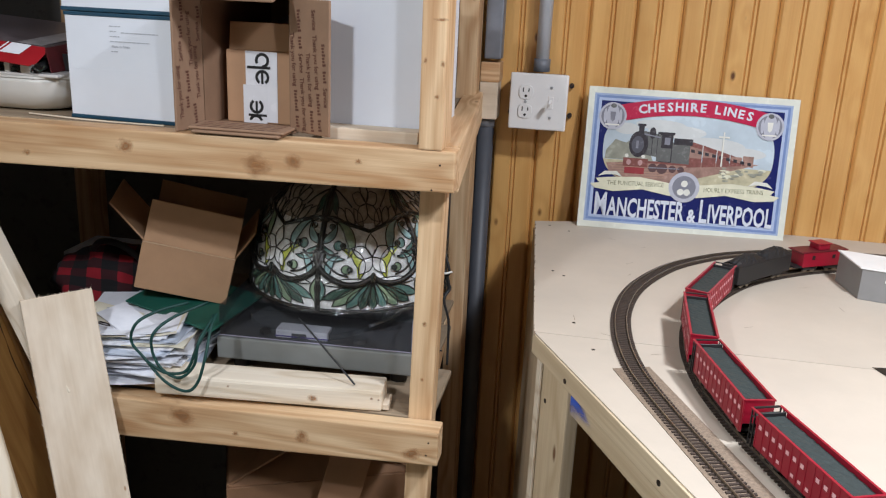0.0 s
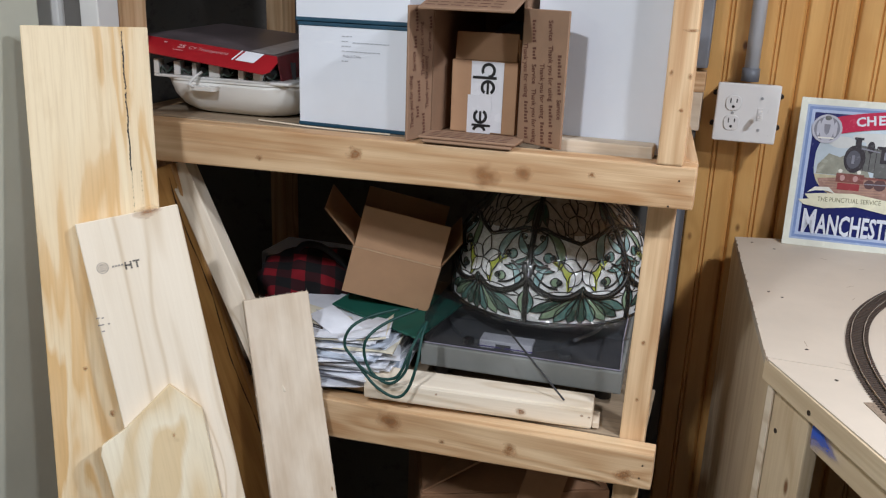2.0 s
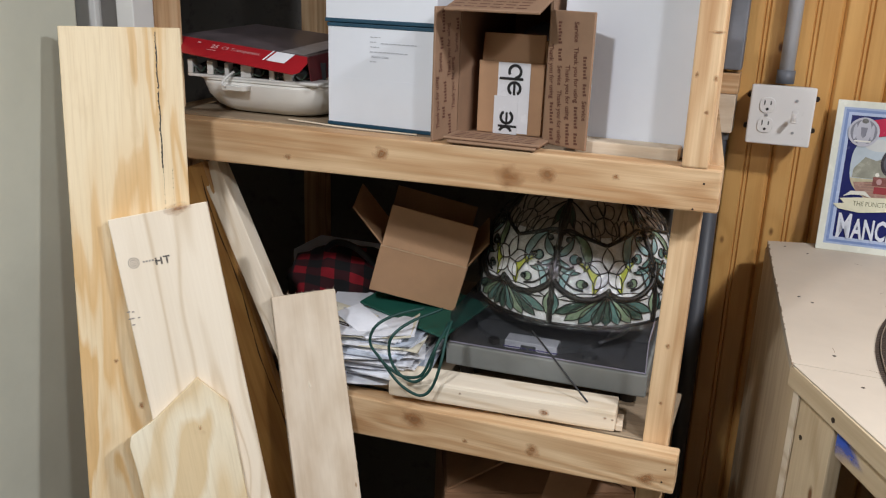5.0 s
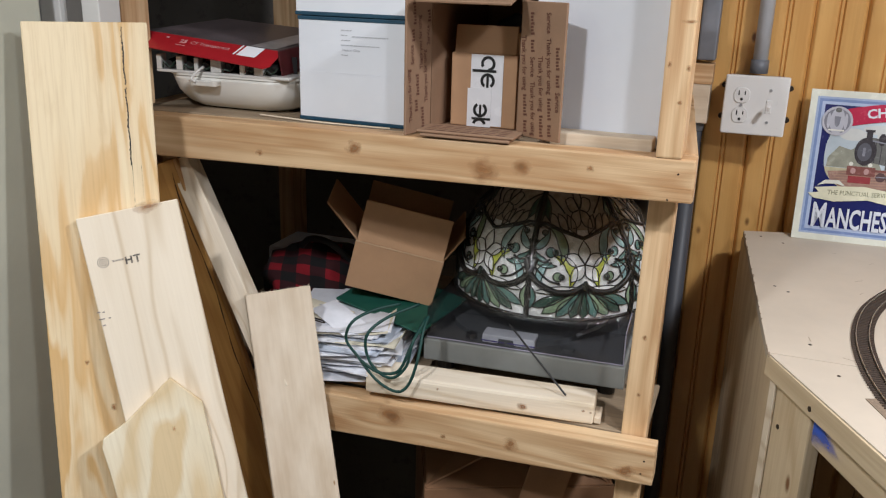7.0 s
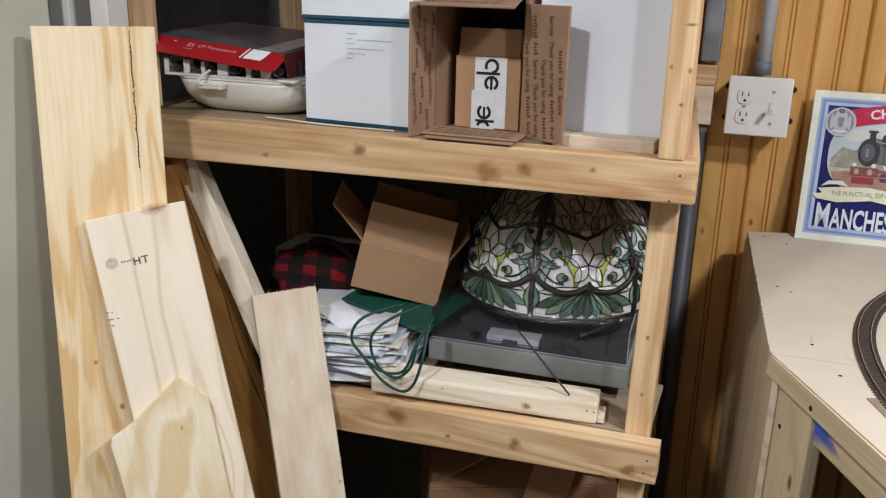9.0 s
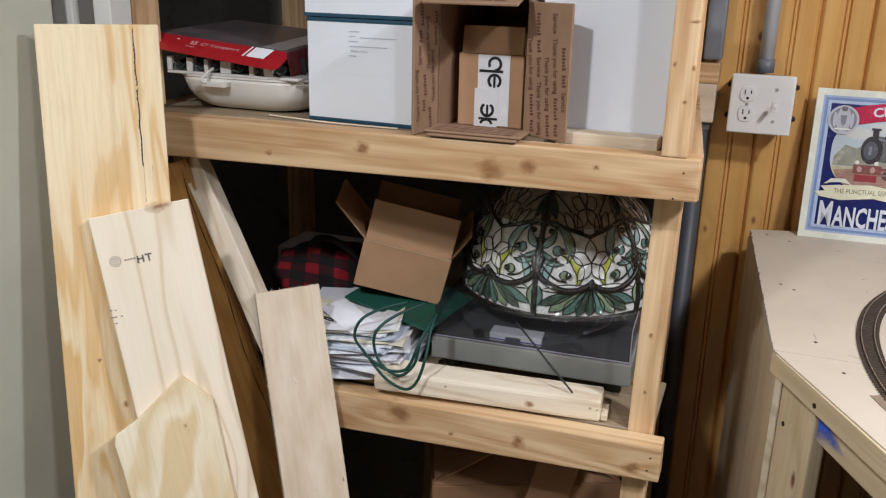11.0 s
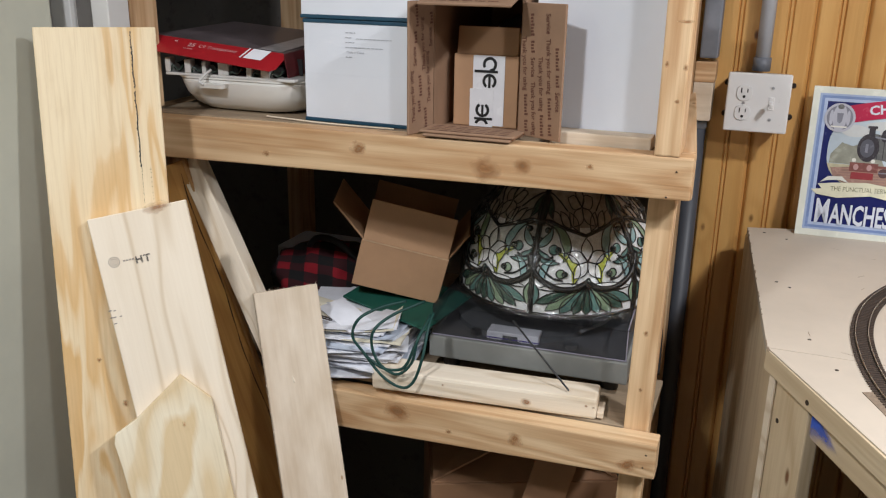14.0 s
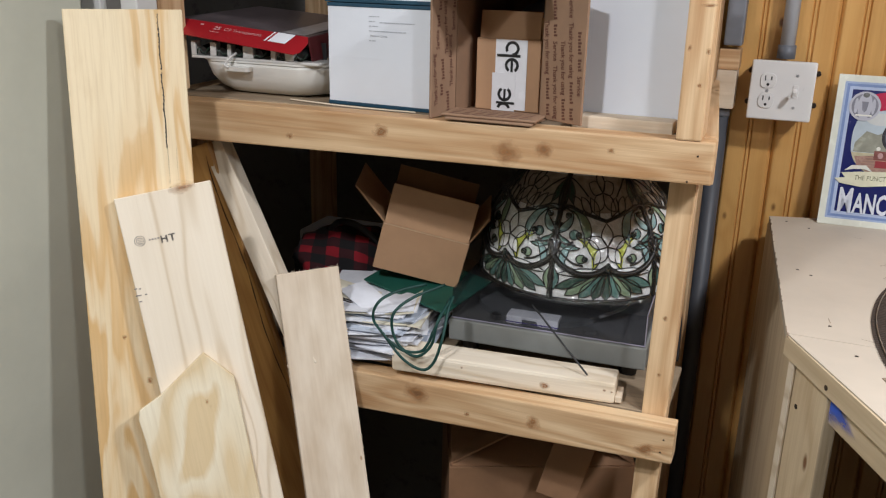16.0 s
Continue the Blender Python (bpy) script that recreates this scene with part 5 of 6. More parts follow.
    for k, (text, size, squeeze, drop) in enumerate((("M", 0.054, 0.62, 0.0), ("ANCHESTER", 0.044, 0.60, -0.0028), ("&", 0.030, 0.8, -0.008), ("L", 0.054, 0.62, 0.0), ("IVERPOOL", 0.044, 0.60, -0.0028))):
        one = lettering(text, size, squeeze, 0.0011)
        lo, hi = min(v.co.x for v in one.verts), max(v.co.x for v in one.verts)
        run += (0.0028, 0.0015, 0.006, 0.006, 0.0015)[k]
        bmesh.ops.translate(one, vec=(run - lo, drop, 0), verts=one.verts)
        run += hi - lo
        words.append(one)
    for one in words:
        bmesh.ops.scale(one, vec=(0.352 / run, 1.20, 1.0), verts=one.verts)
        bmesh.ops.translate(one, vec=(0.0285, 0.165 * h, 0), verts=one.verts)
        put("town_lettering", one, white, "large white letters")


tin_sign()


# ---- lower deck ----
def open_carton():
    o = Vector((-0.558, 1.172, 1.054))
    m = axes(o, (0.141, 0.052, -0.036), (0.022, -0.004, 0.09))
    w, h, d, th = 0.152, 0.087, 0.12, 0.003
    b = thing("open_carton", m, "open brown cardboard carton tilted on the paper pile", "box")
    part("front", block(0, w, 0, th, 0, h, 0.001, 1), M_CARD, b, "", m)
    part("side", block(0, th, th, d, 0, h), M_CARD, b, "", m)
    part("side", block(w - th, w, th, d, 0, h), M_CARD, b, "", m)
    part("back", block(th, w - th, d - th, d, 0, h), M_CARD, b, "", m)
    part("bottom", block(th, w - th, th, d - th, 0, th), M_CARD, b, "", m)
    mf = m @ Matrix.Translation((0.002, 0.0015, h + 0.0005)) @ pose(0, 0, 0, -15)
    part("front_flap", block(0, w - 0.004, -0.0015, 0.0015, 0, 0.070, 0.0008, 1), M_CARD, b, "", mf)
    ml = m @ Matrix.Translation((0.0015, 0.004, h + 0.0005)) @ pose(0, 0, 0, 0, -50)
    part("side_flap", block(-0.0015, 0.0015, 0, d - 0.008, 0, 0.080, 0.0008, 1), M_CARD, b, "", ml)
    mr = m @ Matrix.Translation((w - 0.0015, 0.004, h + 0.0005)) @ pose(0, 0, 0, 0, 24)
    part("side_flap", block(-0.0015, 0.0015, 0, d - 0.008, 0, 0.058, 0.0008, 1), M_CARDDEEP, b, "", mr)
    # paler line where the front flap folds
    part("crease", block(0.001, w - 0.001, -0.0012, 0.0004, h - 0.0012, h + 0.0012, 0.0005, 1), M_CARDEDGE, b, "pale line along the crease", m)
    mb = m @ Matrix.Translation((0.002, d - 0.0015, h + 0.0005)) @ pose(0, 0, 0, -12)
    part("back_flap", block(0, w - 0.004, -0.0015, 0.0015, 0, 0.062, 0.0008, 1), M_CARDDEEP, b, "", mb)


open_carton()


M_PAPER = plain("white_paper", srgb(230, 231, 237), rough=0.6, vary=0.08, size=30.0, bump=0.03)
M_PAPER2 = plain("cream_paper", srgb(222, 214, 192), rough=0.6, vary=0.06, size=30.0, bump=0.03)
M_PAPER3 = plain("blue_grey_paper", srgb(192, 200, 214), rough=0.6, vary=0.08, size=30.0, bump=0.03)
M_GREENCARD = plain("green_folder", srgb(24, 84, 70), rough=0.6, vary=0.1, size=30.0, bump=0.05)
M_OLIVE = plain("olive_folder", srgb(104, 122, 82), rough=0.6, vary=0.1, size=30.0, bump=0.05)
M_CORD = plain("green_lace", srgb(12, 60, 54), rough=0.6, vary=0.15, size=80.0, bump=0.2)


def paper_pile():
    rnd = random.Random(5)
    z = DECK2 + 0.0005
    kinds = [M_OLIVE, M_PAPER, M_PAPER, M_PAPER3, M_PAPER, M_PAPER, M_PAPER, M_PAPER3, M_PAPER] + [M_PAPER, M_PAPER, M_PAPER3, M_PAPER, M_PAPER2, M_PAPER, M_OLIVE, M_PAPER, M_PAPER3, M_PAPER, M_PAPER, M_PAPER2, M_PAPER, M_PAPER3, M_PAPER, M_PAPER, M_PAPER2, M_PAPER]
    p = thing("paper_pile", (-0.53, 1.18, z), "untidy pile of letters, papers and folders", "papers")
    for k, mat in enumerate(kinds):
        th = rnd.uniform(0.0008, 0.0026)
        w, d = rnd.uniform(0.15, 0.19), rnd.uniform(0.15, 0.21)
        turn = rnd.uniform(-14, 16) + (6 if k > 9 else 0)
        cx, cy = -0.535 + rnd.uniform(-0.014, 0.014), 1.168 + rnd.uniform(-0.012, 0.012)
        m = pose(cx, cy, z, rnd.uniform(-1.5, 3.0), rnd.uniform(-2.5, 1.5), turn)
        bm = bmesh.new()
        n = 6
        for s in (0, th):
            for i in range(n + 1):
                for j in range(2):
                    x = (i / n - 0.5) * w
                    curl = 0.010 * max(0.0, i / n - 0.6) * rnd.uniform(0.2, 2.0)
                    bm.verts.new((x, (j - 0.5) * d, s + curl))
        bm.verts.ensure_lookup_table()
        q = 2 * (n + 1)
        for i in range(n):
            a = 2 * i
            bm.faces.new([bm.verts[v] for v in (q + a, q + a + 2, q + a + 3, q + a + 1)])
            bm.faces.new([bm.verts[v] for v in (a, a + 1, a + 3, a + 2)])
            bm.faces.new([bm.verts[v] for v in (a, a + 2, q + a + 2, q + a)])
            bm.faces.new([bm.verts[v] for v in (a + 1, q + a + 1, q + a + 3, a + 3)])
        bm.faces.new([bm.verts[v] for v in (0, q, q + 1, 1)])
        e = 2 * n
        bm.faces.new([bm.verts[v] for v in (e, e + 1, q + e + 1, q + e)])
        part("folder" if mat in (M_OLIVE,) else "sheet", bm, mat, p, "", m)
        z += th + rnd.uniform(0.0008, 0.0026)
    # loose torn envelopes on the pile and a green folder under the carton
    part("folder", block(-0.09, 0.09, -0.07, 0.07, 0, 0.004, 0.001, 1), M_GREENCARD, p, "dark green folder", pose(-0.475, 1.225, z + 0.004, 7, 6, -14))
    part("sheet", prism([(-0.06, -0.02), (0.03, -0.035), (0.05, -0.01), (0.035, 0.0), (0.045, 0.012), (-0.05, 0.03)], 0, 0.0015), M_PAPER, p, "torn envelope", pose(-0.53, 1.115, z + 0.001, 9, 9, -18))
    part("sheet", prism([(-0.05, -0.03), (0.045, -0.03), (0.05, 0.01), (-0.04, 0.035)], 0, 0.0015), M_PAPER2, p, "torn envelope", pose(-0.575, 1.13, z + 0.003, 6, 3, 8))
    part("clip", tube(curve([(-0.575, 1.085, z + 0.005), (-0.55, 1.080, z + 0.0045), (-0.555, 1.086, z + 0.005), (-0.572, 1.090, z + 0.0055)], 4), 0.001, 5), M_SCREW, p, "wire paper clip")
    rows = [(0, -0.004, 0.045, 0.003), (0, 0.004, 0.03, 0.003), (0, 0.012, 0.038, 0.003)]
    part("print", bars(rows), M_GREYINK, p, "", pose(-0.59, 1.13, z + 0.0056, 6, 3, 8))


paper_pile()


def lace_cord():
    c = thing("green_lace", (-0.44, 1.06, DECK2), "dark green flat lace hanging in loops off the papers", "cord")
    y = 1.048
    loops = [
        [(-0.430, 1.115, 1.062), (-0.462, 1.080, 1.058), (-0.4832, y, 1.0472), (-0.4944, y, 1.016), (-0.475, y, 0.9905), (-0.4396, y - 0.006, 0.9587), (-0.4052, y - 0.008, 0.9467), (-0.3866, y - 0.004, 0.9607), (-0.3742, y, 1.0021), (-0.3760, 1.075, 1.040), (-0.3775, 1.10, 1.055)],
        [(-0.400, 1.12, 1.064), (-0.4360, 1.075, 1.052), (-0.4565, y, 1.0332), (-0.4605, y, 1.0033), (-0.4451, y - 0.003, 0.9772), (-0.4156, y - 0.004, 0.966), (-0.3925, y, 0.9886), (-0.3829, y, 1.0288), (-0.3790, 1.09, 1.052)],
        [(-0.3820, 1.10, 1.052), (-0.3900, 1.055, 1.015), (-0.3990, y, 0.988), (-0.412, y - 0.002, 0.974), (-0.440, y - 0.004, 0.972), (-0.468, y - 0.002, 0.985)],
    ]
    for pts in loops:
        part("loop", tube(curve(pts, 7), 0.0024, 6, flat=0.6), M_CORD, c, smooth=True)


lace_cord()
stub = lumber("lumber_offcut", None, (-0.468, 1.083, DECK2 + 0.0175), (-0.110, 1.118, DECK2 + 0.0175), 0.056, 0.034, M_PALE, bevel=0.005)
tagged(stub, "short pale pine lumber offcut lying on the lower deck", "lumber")
for f, z, size in ((0.70, 0.0150, 0.42), (0.955, 0.022, 0.16), (0.985, 0.021, 0.14), (0.33, 0.024, 0.15)):
    knot(stub, Vector((-0.468, 1.083, DECK2 + z)).lerp(Vector((-0.110, 1.118, DECK2 + z)), f) + Vector((0.0973, -0.9953, 0)) * 0.028, (0.0973, -0.9953, 0), (1, 0.098, 0), size)
part("chipped_end", block(0.0, 0.010, -0.026, 0.012, 0.0, 0.010, 0.001, 1), M_RAW, stub, "pale chipped corner", axes((-0.1098, 1.118, DECK2 + 0.003), (0.358, 0.035, 0), (0, 0, 1)))

M_TTGREY = plain("grey_metallic_plastic", srgb(132, 133, 129), rough=0.4, vary=0.05, size=30.0, bump=0.05)
M_VINYL = plain("dark_platter", srgb(92, 94, 96), rough=0.5, vary=0.2, size=30.0, bump=0.1)


def smoked():
    m, t, b = fresh("smoked_acrylic")
    b.inputs["Base Color"].default_value = srgb(56, 56, 58)
    b.inputs["Roughness"].default_value = 0.08
    tr = t.nodes.new("ShaderNodeBsdfTransparent")
    tr.inputs[0].default_value = (0.88, 0.88, 0.89, 1)
    mx = t.nodes.new("ShaderNodeMixShader")
    n = node(t, "ShaderNodeTexNoise", Vector=local(t, 1, 1, 1), Scale=14.0, Detail=4.0).outputs[0]
    t.links.new(ramp(t, n, [(0.35, (0.86, 0.86, 0.86)), (0.75, (0.70, 0.70, 0.70))]), mx.inputs[0])
    t.links.new(b.outputs[0], mx.inputs[1])
    t.links.new(tr.outputs[0], mx.inputs[2])
    t.links.new(mx.outputs[0], t.nodes["Material Output"].inputs[0])
    return m


M_SMOKE = smoked()
M_EDGEGLINT = plain("acrylic_edge_highlight", srgb(150, 146, 162), rough=0.2, vary=0.1, bump=0, coat=0.5)
M_BLACKTOP = plain("dark_top_plate", srgb(84, 84, 86), rough=0.45, vary=0.1, size=30.0, bump=0.05)


def turntable():
    m = axes((-0.4085, 1.162, DECK2 - 0.0030), (0.330, 0.016, 0.0), (0, 0, 1))
    w, d = 0.331, 0.29
    t = thing("turntable", m, "grey record player with a smoked dust cover", "record player")
    part("base", block(0, w, 0, d, 0.026, 0.064, 0.003), M_TTGREY, t, "", m)
    for x in (0.03, w - 0.03):
        for y in (0.035, d - 0.035):
            part("foot", rod((x, y, 0.0032), (x, y, 0.026), 0.014, 14), M_BLACK, t, "", m)
    part("platter", rod((0.135, 0.135, 0.0645), (0.135, 0.135, 0.074), 0.118, 40), M_VINYL, t, "", m)
    part("tonearm", tube(curve([(0.285, 0.22, 0.082), (0.280, 0.12, 0.084), (0.245, 0.06, 0.082)], 6), 0.003, 6), M_STEEL, t, "", m)
    part("adapter", rod((0.075, 0.028, 0.0645), (0.075, 0.028, 0.074), 0.010, 5), M_BLACK, t, "black star-shaped adapter", m)
    part("knob", rod((0.235, 0.03, 0.0645), (0.235, 0.03, 0.071), 0.011, 14), M_VINYL, t, "", m)
    part("label_card", block(0.095, 0.183, 0.018, 0.050, 0.0645, 0.079, 0.002), M_PAPER, t, "white card with a purple line", m)
    part("label_line", block(0.094, 0.184, 0.0172, 0.0185, 0.0675, 0.0690), plain("purple_ink", srgb(78, 62, 150), bump=0), t, "", m)
    # hollow smoked cover
    z0, z1 = 0.0655, 0.116
    th = 0.003
    part("deck_plate", block(0.006, w - 0.006, 0.006, d - 0.004, 0.0641, 0.0646), M_BLACKTOP, t, "dark grey top plate", m)
    cover = part("dust_cover", block(0.004, w - 0.004, 0.004, d, z1, z1 + th, 0.001, 1), M_SMOKE, t, "smoked acrylic cover", m)
    cover.visible_shadow = False
    # thin pale rods drawn as the highlights on the acrylic edges
    for a, b in (((w - 0.0045, 0.004, z1 + th), (w - 0.0045, d, z1 + th)), ((w - 0.0045, 0.0045, z0), (w - 0.0045, 0.0045, z1)), ((0.004, 0.0030, z0 + 0.001), (w - 0.004, 0.0030, z0 + 0.001))):
        part("cover_edge", rod(a, b, 0.0011, 6), M_EDGEGLINT, cover, "painted highlight along the clear cover's edge", m)
    for sides in ((0.004, w - 0.004, 0.004, 0.004 + th), (0.004, 0.004 + th, 0.0071, d), (w - 0.004 - th, w - 0.004, 0.0071, d)):
        part("cover_side", block(*sides, z0, z1 - 0.0002), M_SMOKE, cover, "", m).visible_shadow = False


turntable()
rodm = part("black_wand", rod((-0.258, 1.142, 1.045), (-0.153, 1.098, 0.9640), 0.0015, 8), M_BLACK)
tagged(rodm, "thin black rod resting across the record player", "rod")


def glass_mat(name, col, rough=0.22):
    m, t, b = fresh(name)
    n = node(t, "ShaderNodeTexNoise", Vector=local(t, 1, 1, 1), Scale=55.0, Detail=3.0, Distortion=1.2).outputs[0]
    lo = tuple(v * 0.72 for v in col[:3])
    hi = tuple(min(0.95, v * 1.15 + 0.03) for v in col[:3])
    t.links.new(ramp(t, n, [(0.3, lo), (0.68, hi)]), b.inputs["Base Color"])
    b.inputs["Roughness"].default_value = rough
    b.inputs["Coat Weight"].default_value = 0.5
    b.inputs["Coat Roughness"].default_value = 0.08
    n2 = node(t, "ShaderNodeTexNoise", Vector=local(t, 1, 1, 1), Scale=190.0, Detail=2.0).outputs[0]
    bumped(t, b, n2, 0.5, 0.0015)
    return m


G_WHITE = glass_mat("opal_glass", srgb(240, 240, 234))
# upper-tier glass; its brown darkening stands in for the front rail's shadow
G_SHADED = glass_mat("shaded_opal_glass", srgb(158, 146, 132))
G_AQUA = glass_mat("aqua_glass", srgb(150, 184, 184))
G_TEAL = glass_mat("teal_glass", srgb(84, 122, 114))
G_GREEN = glass_mat("leaf_green_glass", srgb(130, 152, 122))
G_DARK = glass_mat("bottle_green_glass", srgb(52, 82, 70))
G_YELLOW = glass_mat("yellow_green_glass", srgb(190, 198, 70))
G_JEWEL = glass_mat("dark_jewel_glass", srgb(26, 36, 32), 0.08)
M_LEAD = plain("dark_lead_came", srgb(38, 36, 34), rough=0.42, metal=0.5, vary=0.2, size=80.0, bump=0.1)


def lampshade():
    cx, cy, zb = -0.240, 1.360, 1.0440
    axis = Matrix.Translation((cx, cy, zb))
    s = thing("stained_glass_shade", axis, "green and white stained glass lampshade wrapped in clear plastic", "lampshade")
    prof = [(0.0, 0.172), (0.012, 0.1728), (0.045, 0.171), (0.080, 0.165), (0.110, 0.154), (0.140, 0.136), (0.170, 0.111), (0.195, 0.081), (0.214, 0.048)]
    top = prof[-1][0]

    def radius(z):
        for (a, ra), (b, rb) in zip(prof, prof[1:]):
            if z <= b:
                f = (z - a) / (b - a)
                f = f * f * (3 - 2 * f) * 0.4 + f * 0.6
                return ra + (rb - ra) * f
        return prof[-1][1]

    n_p = 6
    half = math.pi / n_p

    def at(u, v, off=0.0):
        """u from -1 to 1 across the panel, v up it from 0 to 1."""
        z = v * top
        r = radius(z) + off
        q = u * half
        return Vector((r * math.sin(q), -r * math.cos(q), z + off * 0.3))

    # opal ground glass
    me_list = []
    bm = bmesh.new()
    nu, nv = 14, 22
    grid = [[bm.verts.new(at(-1 + 2 * i / nu, j / nv)) for i in range(nu + 1)] for j in range(nv + 1)]
    for j in range(nv):
        for i in range(nu):
            bm.faces.new((grid[j][i], grid[j][i + 1], grid[j + 1][i + 1], grid[j + 1][i]))
    # crown laid over the opal ground, coloured as if shaded by the shelf
    crown = bmesh.new()
    high = [[crown.verts.new(at(-1 + 2 * i / nu, 0.645 + 0.355 * j / nv, 0.0004)) for i in range(nu + 1)] for j in range(nv + 1)]
    for j in range(nv):
        for i in range(nu):
            crown.faces.new((high[j][i], high[j][i + 1], high[j + 1][i + 1], high[j + 1][i]))
    me_list.append(("panel", bm, G_WHITE, "opal glass panel"))
    me_list.append(("crown_panel", crown, G_SHADED, "glass panel darkened for the shelf's shadow"))

    def piece(pts, mat, off=0.0012):
        """One piece of coloured glass by its outline on the panel, cut fine enough to follow the curve."""
        bm = bmesh.new()
        c = (sum(p[0] for p in pts) / len(pts), sum(p[1] for p in pts) / len(pts))
        rings = []
        for f in (1.0, 0.55):
            rings.append([bm.verts.new(at(c[0] + (p[0] - c[0]) * f, c[1] + (p[1] - c[1]) * f, off if f == 1 else off + 0.0008)) for p in pts])
        mid = bm.verts.new(at(c[0], c[1], off + 0.001))
        n = len(pts)
        for k in range(n):
            bm.faces.new((rings[0][k], rings[0][(k + 1) % n], rings[1][(k + 1) % n], rings[1][k]))
            bm.faces.new((rings[1][k], rings[1][(k + 1) % n], mid))
        bmesh.ops.recalc_face_normals(bm, faces=bm.faces)
        me_list.append(("glass_piece", bm, mat, ""))
        lead(pts + [pts[0]], 0.0010)

    lead_bm = [None]

    def lead(pts, r=0.0016, off=0.002):
        line = [at(u, v, off) for u, v in pts]
        lead_bm[0] = tube(line, r, 5, lead_bm[0])


    def blob(u, v, r, ry, n=10):
        return [(u + r * math.cos(2 * math.pi * k / n), v + ry * math.sin(2 * math.pi * k / n)) for k in range(n)]

    W, H = 0.0900, 0.235  # half width and height of a panel along its curve

    def mm(pts):
        return [(x / 1000 / W, y / 1000 / H) for x, y in pts]

    def leaf(x, y, ang, ln, fat, bulge=1.0, n=8):
        """A petal of length ln and half width fat, its widest part shifted outwards by bulge."""
        c, sn = math.cos(radians(ang)), math.sin(radians(ang))
        out = []
        for side in (1, -1):
            for k in (range(n + 1) if side == 1 else range(n - 1, 0, -1)):
                f = k / n
                a, w = ln * f, side * fat * math.sin(math.pi * f ** bulge)
                out.append((x + a * c - w * sn, y + a * sn + w * c))
        return mm(out)

    def moon(x, y, r, a0, a1, thick, n=12):
        """A crescent of glass round (x, y)."""
        rim = [(x + r * math.cos(radians(a0 + (a1 - a0) * k / n)), y + r * math.sin(radians(a0 + (a1 - a0) * k / n))) for k in range(n + 1)]
        inn = []
        for k in range(n - 1, 0, -1):
            f = k / n
            q = radians(a0 + (a1 - a0) * f)
            rr = r - thick * math.sin(math.pi * f)
            inn.append((x + rr * math.cos(q), y + rr * math.sin(q)))
        return mm(rim + inn)

    def line(pts, r=0.0014):
        p = [Vector((x, y, 0)) for x, y in pts]
        lead(mm([(v.x, v.y) for v in curve(p, 6)]), r)

    # shell fan at the foot, its petals filling the band down to the rim
    for a, ln, fat, mat in ((-26, 92, 8.5, G_TEAL), (-154, 92, 8.5, G_DARK), (-38, 84, 9.5, G_DARK), (-142, 84, 9.5, G_GREEN), (-52, 70, 10, G_GREEN), (-128, 70, 10, G_TEAL), (-70, 60, 9.5, G_TEAL), (-110, 60, 9.5, G_DARK), (-90, 58, 9, G_DARK)):
        piece(leaf(0, 60, a, ln, fat, 2.0), mat, 0.0012 + 0.00004 * (abs(a + 90) < 60))
    for sx in (-1, 1):
        M = lambda pts: [(u * sx, v) for u, v in pts]
        piece(M(leaf(6, 59, -9, 76, 6.5, 1.1)), G_WHITE, 0.0016)
        piece(M(leaf(88, 60, -95, 44, 9)), G_GREEN if sx > 0 else G_TEAL)
        # heavy curved bar
        line([(sx * 0, 62), (sx * 20, 51), (sx * 46, 50), (sx * 72, 61), (sx * 90, 80), (sx * 98, 104)], 0.0056)
        # lower curl with a yellow-green crescent
        piece(M(moon(42, 82, 30, 70, 235, 17)), G_YELLOW)
        piece(M(mm(blob(44, 76, 8, 8))), G_GREEN)
        piece(M(moon(56, 76, 24, -60, 95, 13)), G_AQUA)
        line([(sx * 40, 64), (sx * 60, 70), (sx * 84, 92), (sx * 97, 112)], 0.0018)
        # upper curl
        piece(M(moon(60, 122, 32, 80, 235, 17)), G_AQUA if sx > 0 else G_GREEN)
        piece(M(mm(blob(58, 116, 8.5, 8.5))), G_TEAL)
        piece(M(moon(62, 118, 28, 235, 370, 15)), G_TEAL)
        piece(M(moon(86, 142, 24, 150, 300, 13)), G_AQUA)
        line([(sx * 58, 104), (sx * 72, 100), (sx * 88, 112), (sx * 98, 134)], 0.0020)
        line([(sx * 98, 154), (sx * 82, 158), (sx * 62, 150)])
        # scalloped edge between the tiers
        line([(sx * 0, 139), (sx * 24, 146), (sx * 46, 152), (sx * 72, 160), (sx * 100, 156)], 0.0034)
        for xx, yy, an, ll, ft in ((84, 162, 80, 44, 9), (97, 160, 98, 48, 7), (66, 164, 64, 40, 8), (92, 204, 105, 30, 7)):
            piece(M(leaf(xx, yy, an, ll, ft)), G_DARK)
        for k, (xx, yy) in enumerate(((12, 146), (28, 150), (44, 154))):
            piece(M(leaf(xx, yy, 58 - 9 * k, 34, 7.5)), G_SHADED)
        line([(sx * 34, 176), (sx * 52, 190), (sx * 74, 200), (sx * 100, 202)])
        line([(sx * 10, 222), (sx * 40, 212), (sx * 70, 216), (sx * 100, 220)])
    for y, ln in ((98, 38), (182, 36)):
        for a in (90, 22, 158, -52, -128):
            piece(leaf(0, y, a, ln, 10.5), G_WHITE if y < 140 else G_SHADED, 0.0016)
    # seams and rims
    lead([(-1, k / 20) for k in range(21)], 0.0052, 0.001)
    lead([(-1 + 2 * k / 12, 0.0) for k in range(13)], 0.0032, 0.001)
    lead([(-1 + 2 * k / 12, 1.0) for k in range(13)], 0.0036, 0.001)
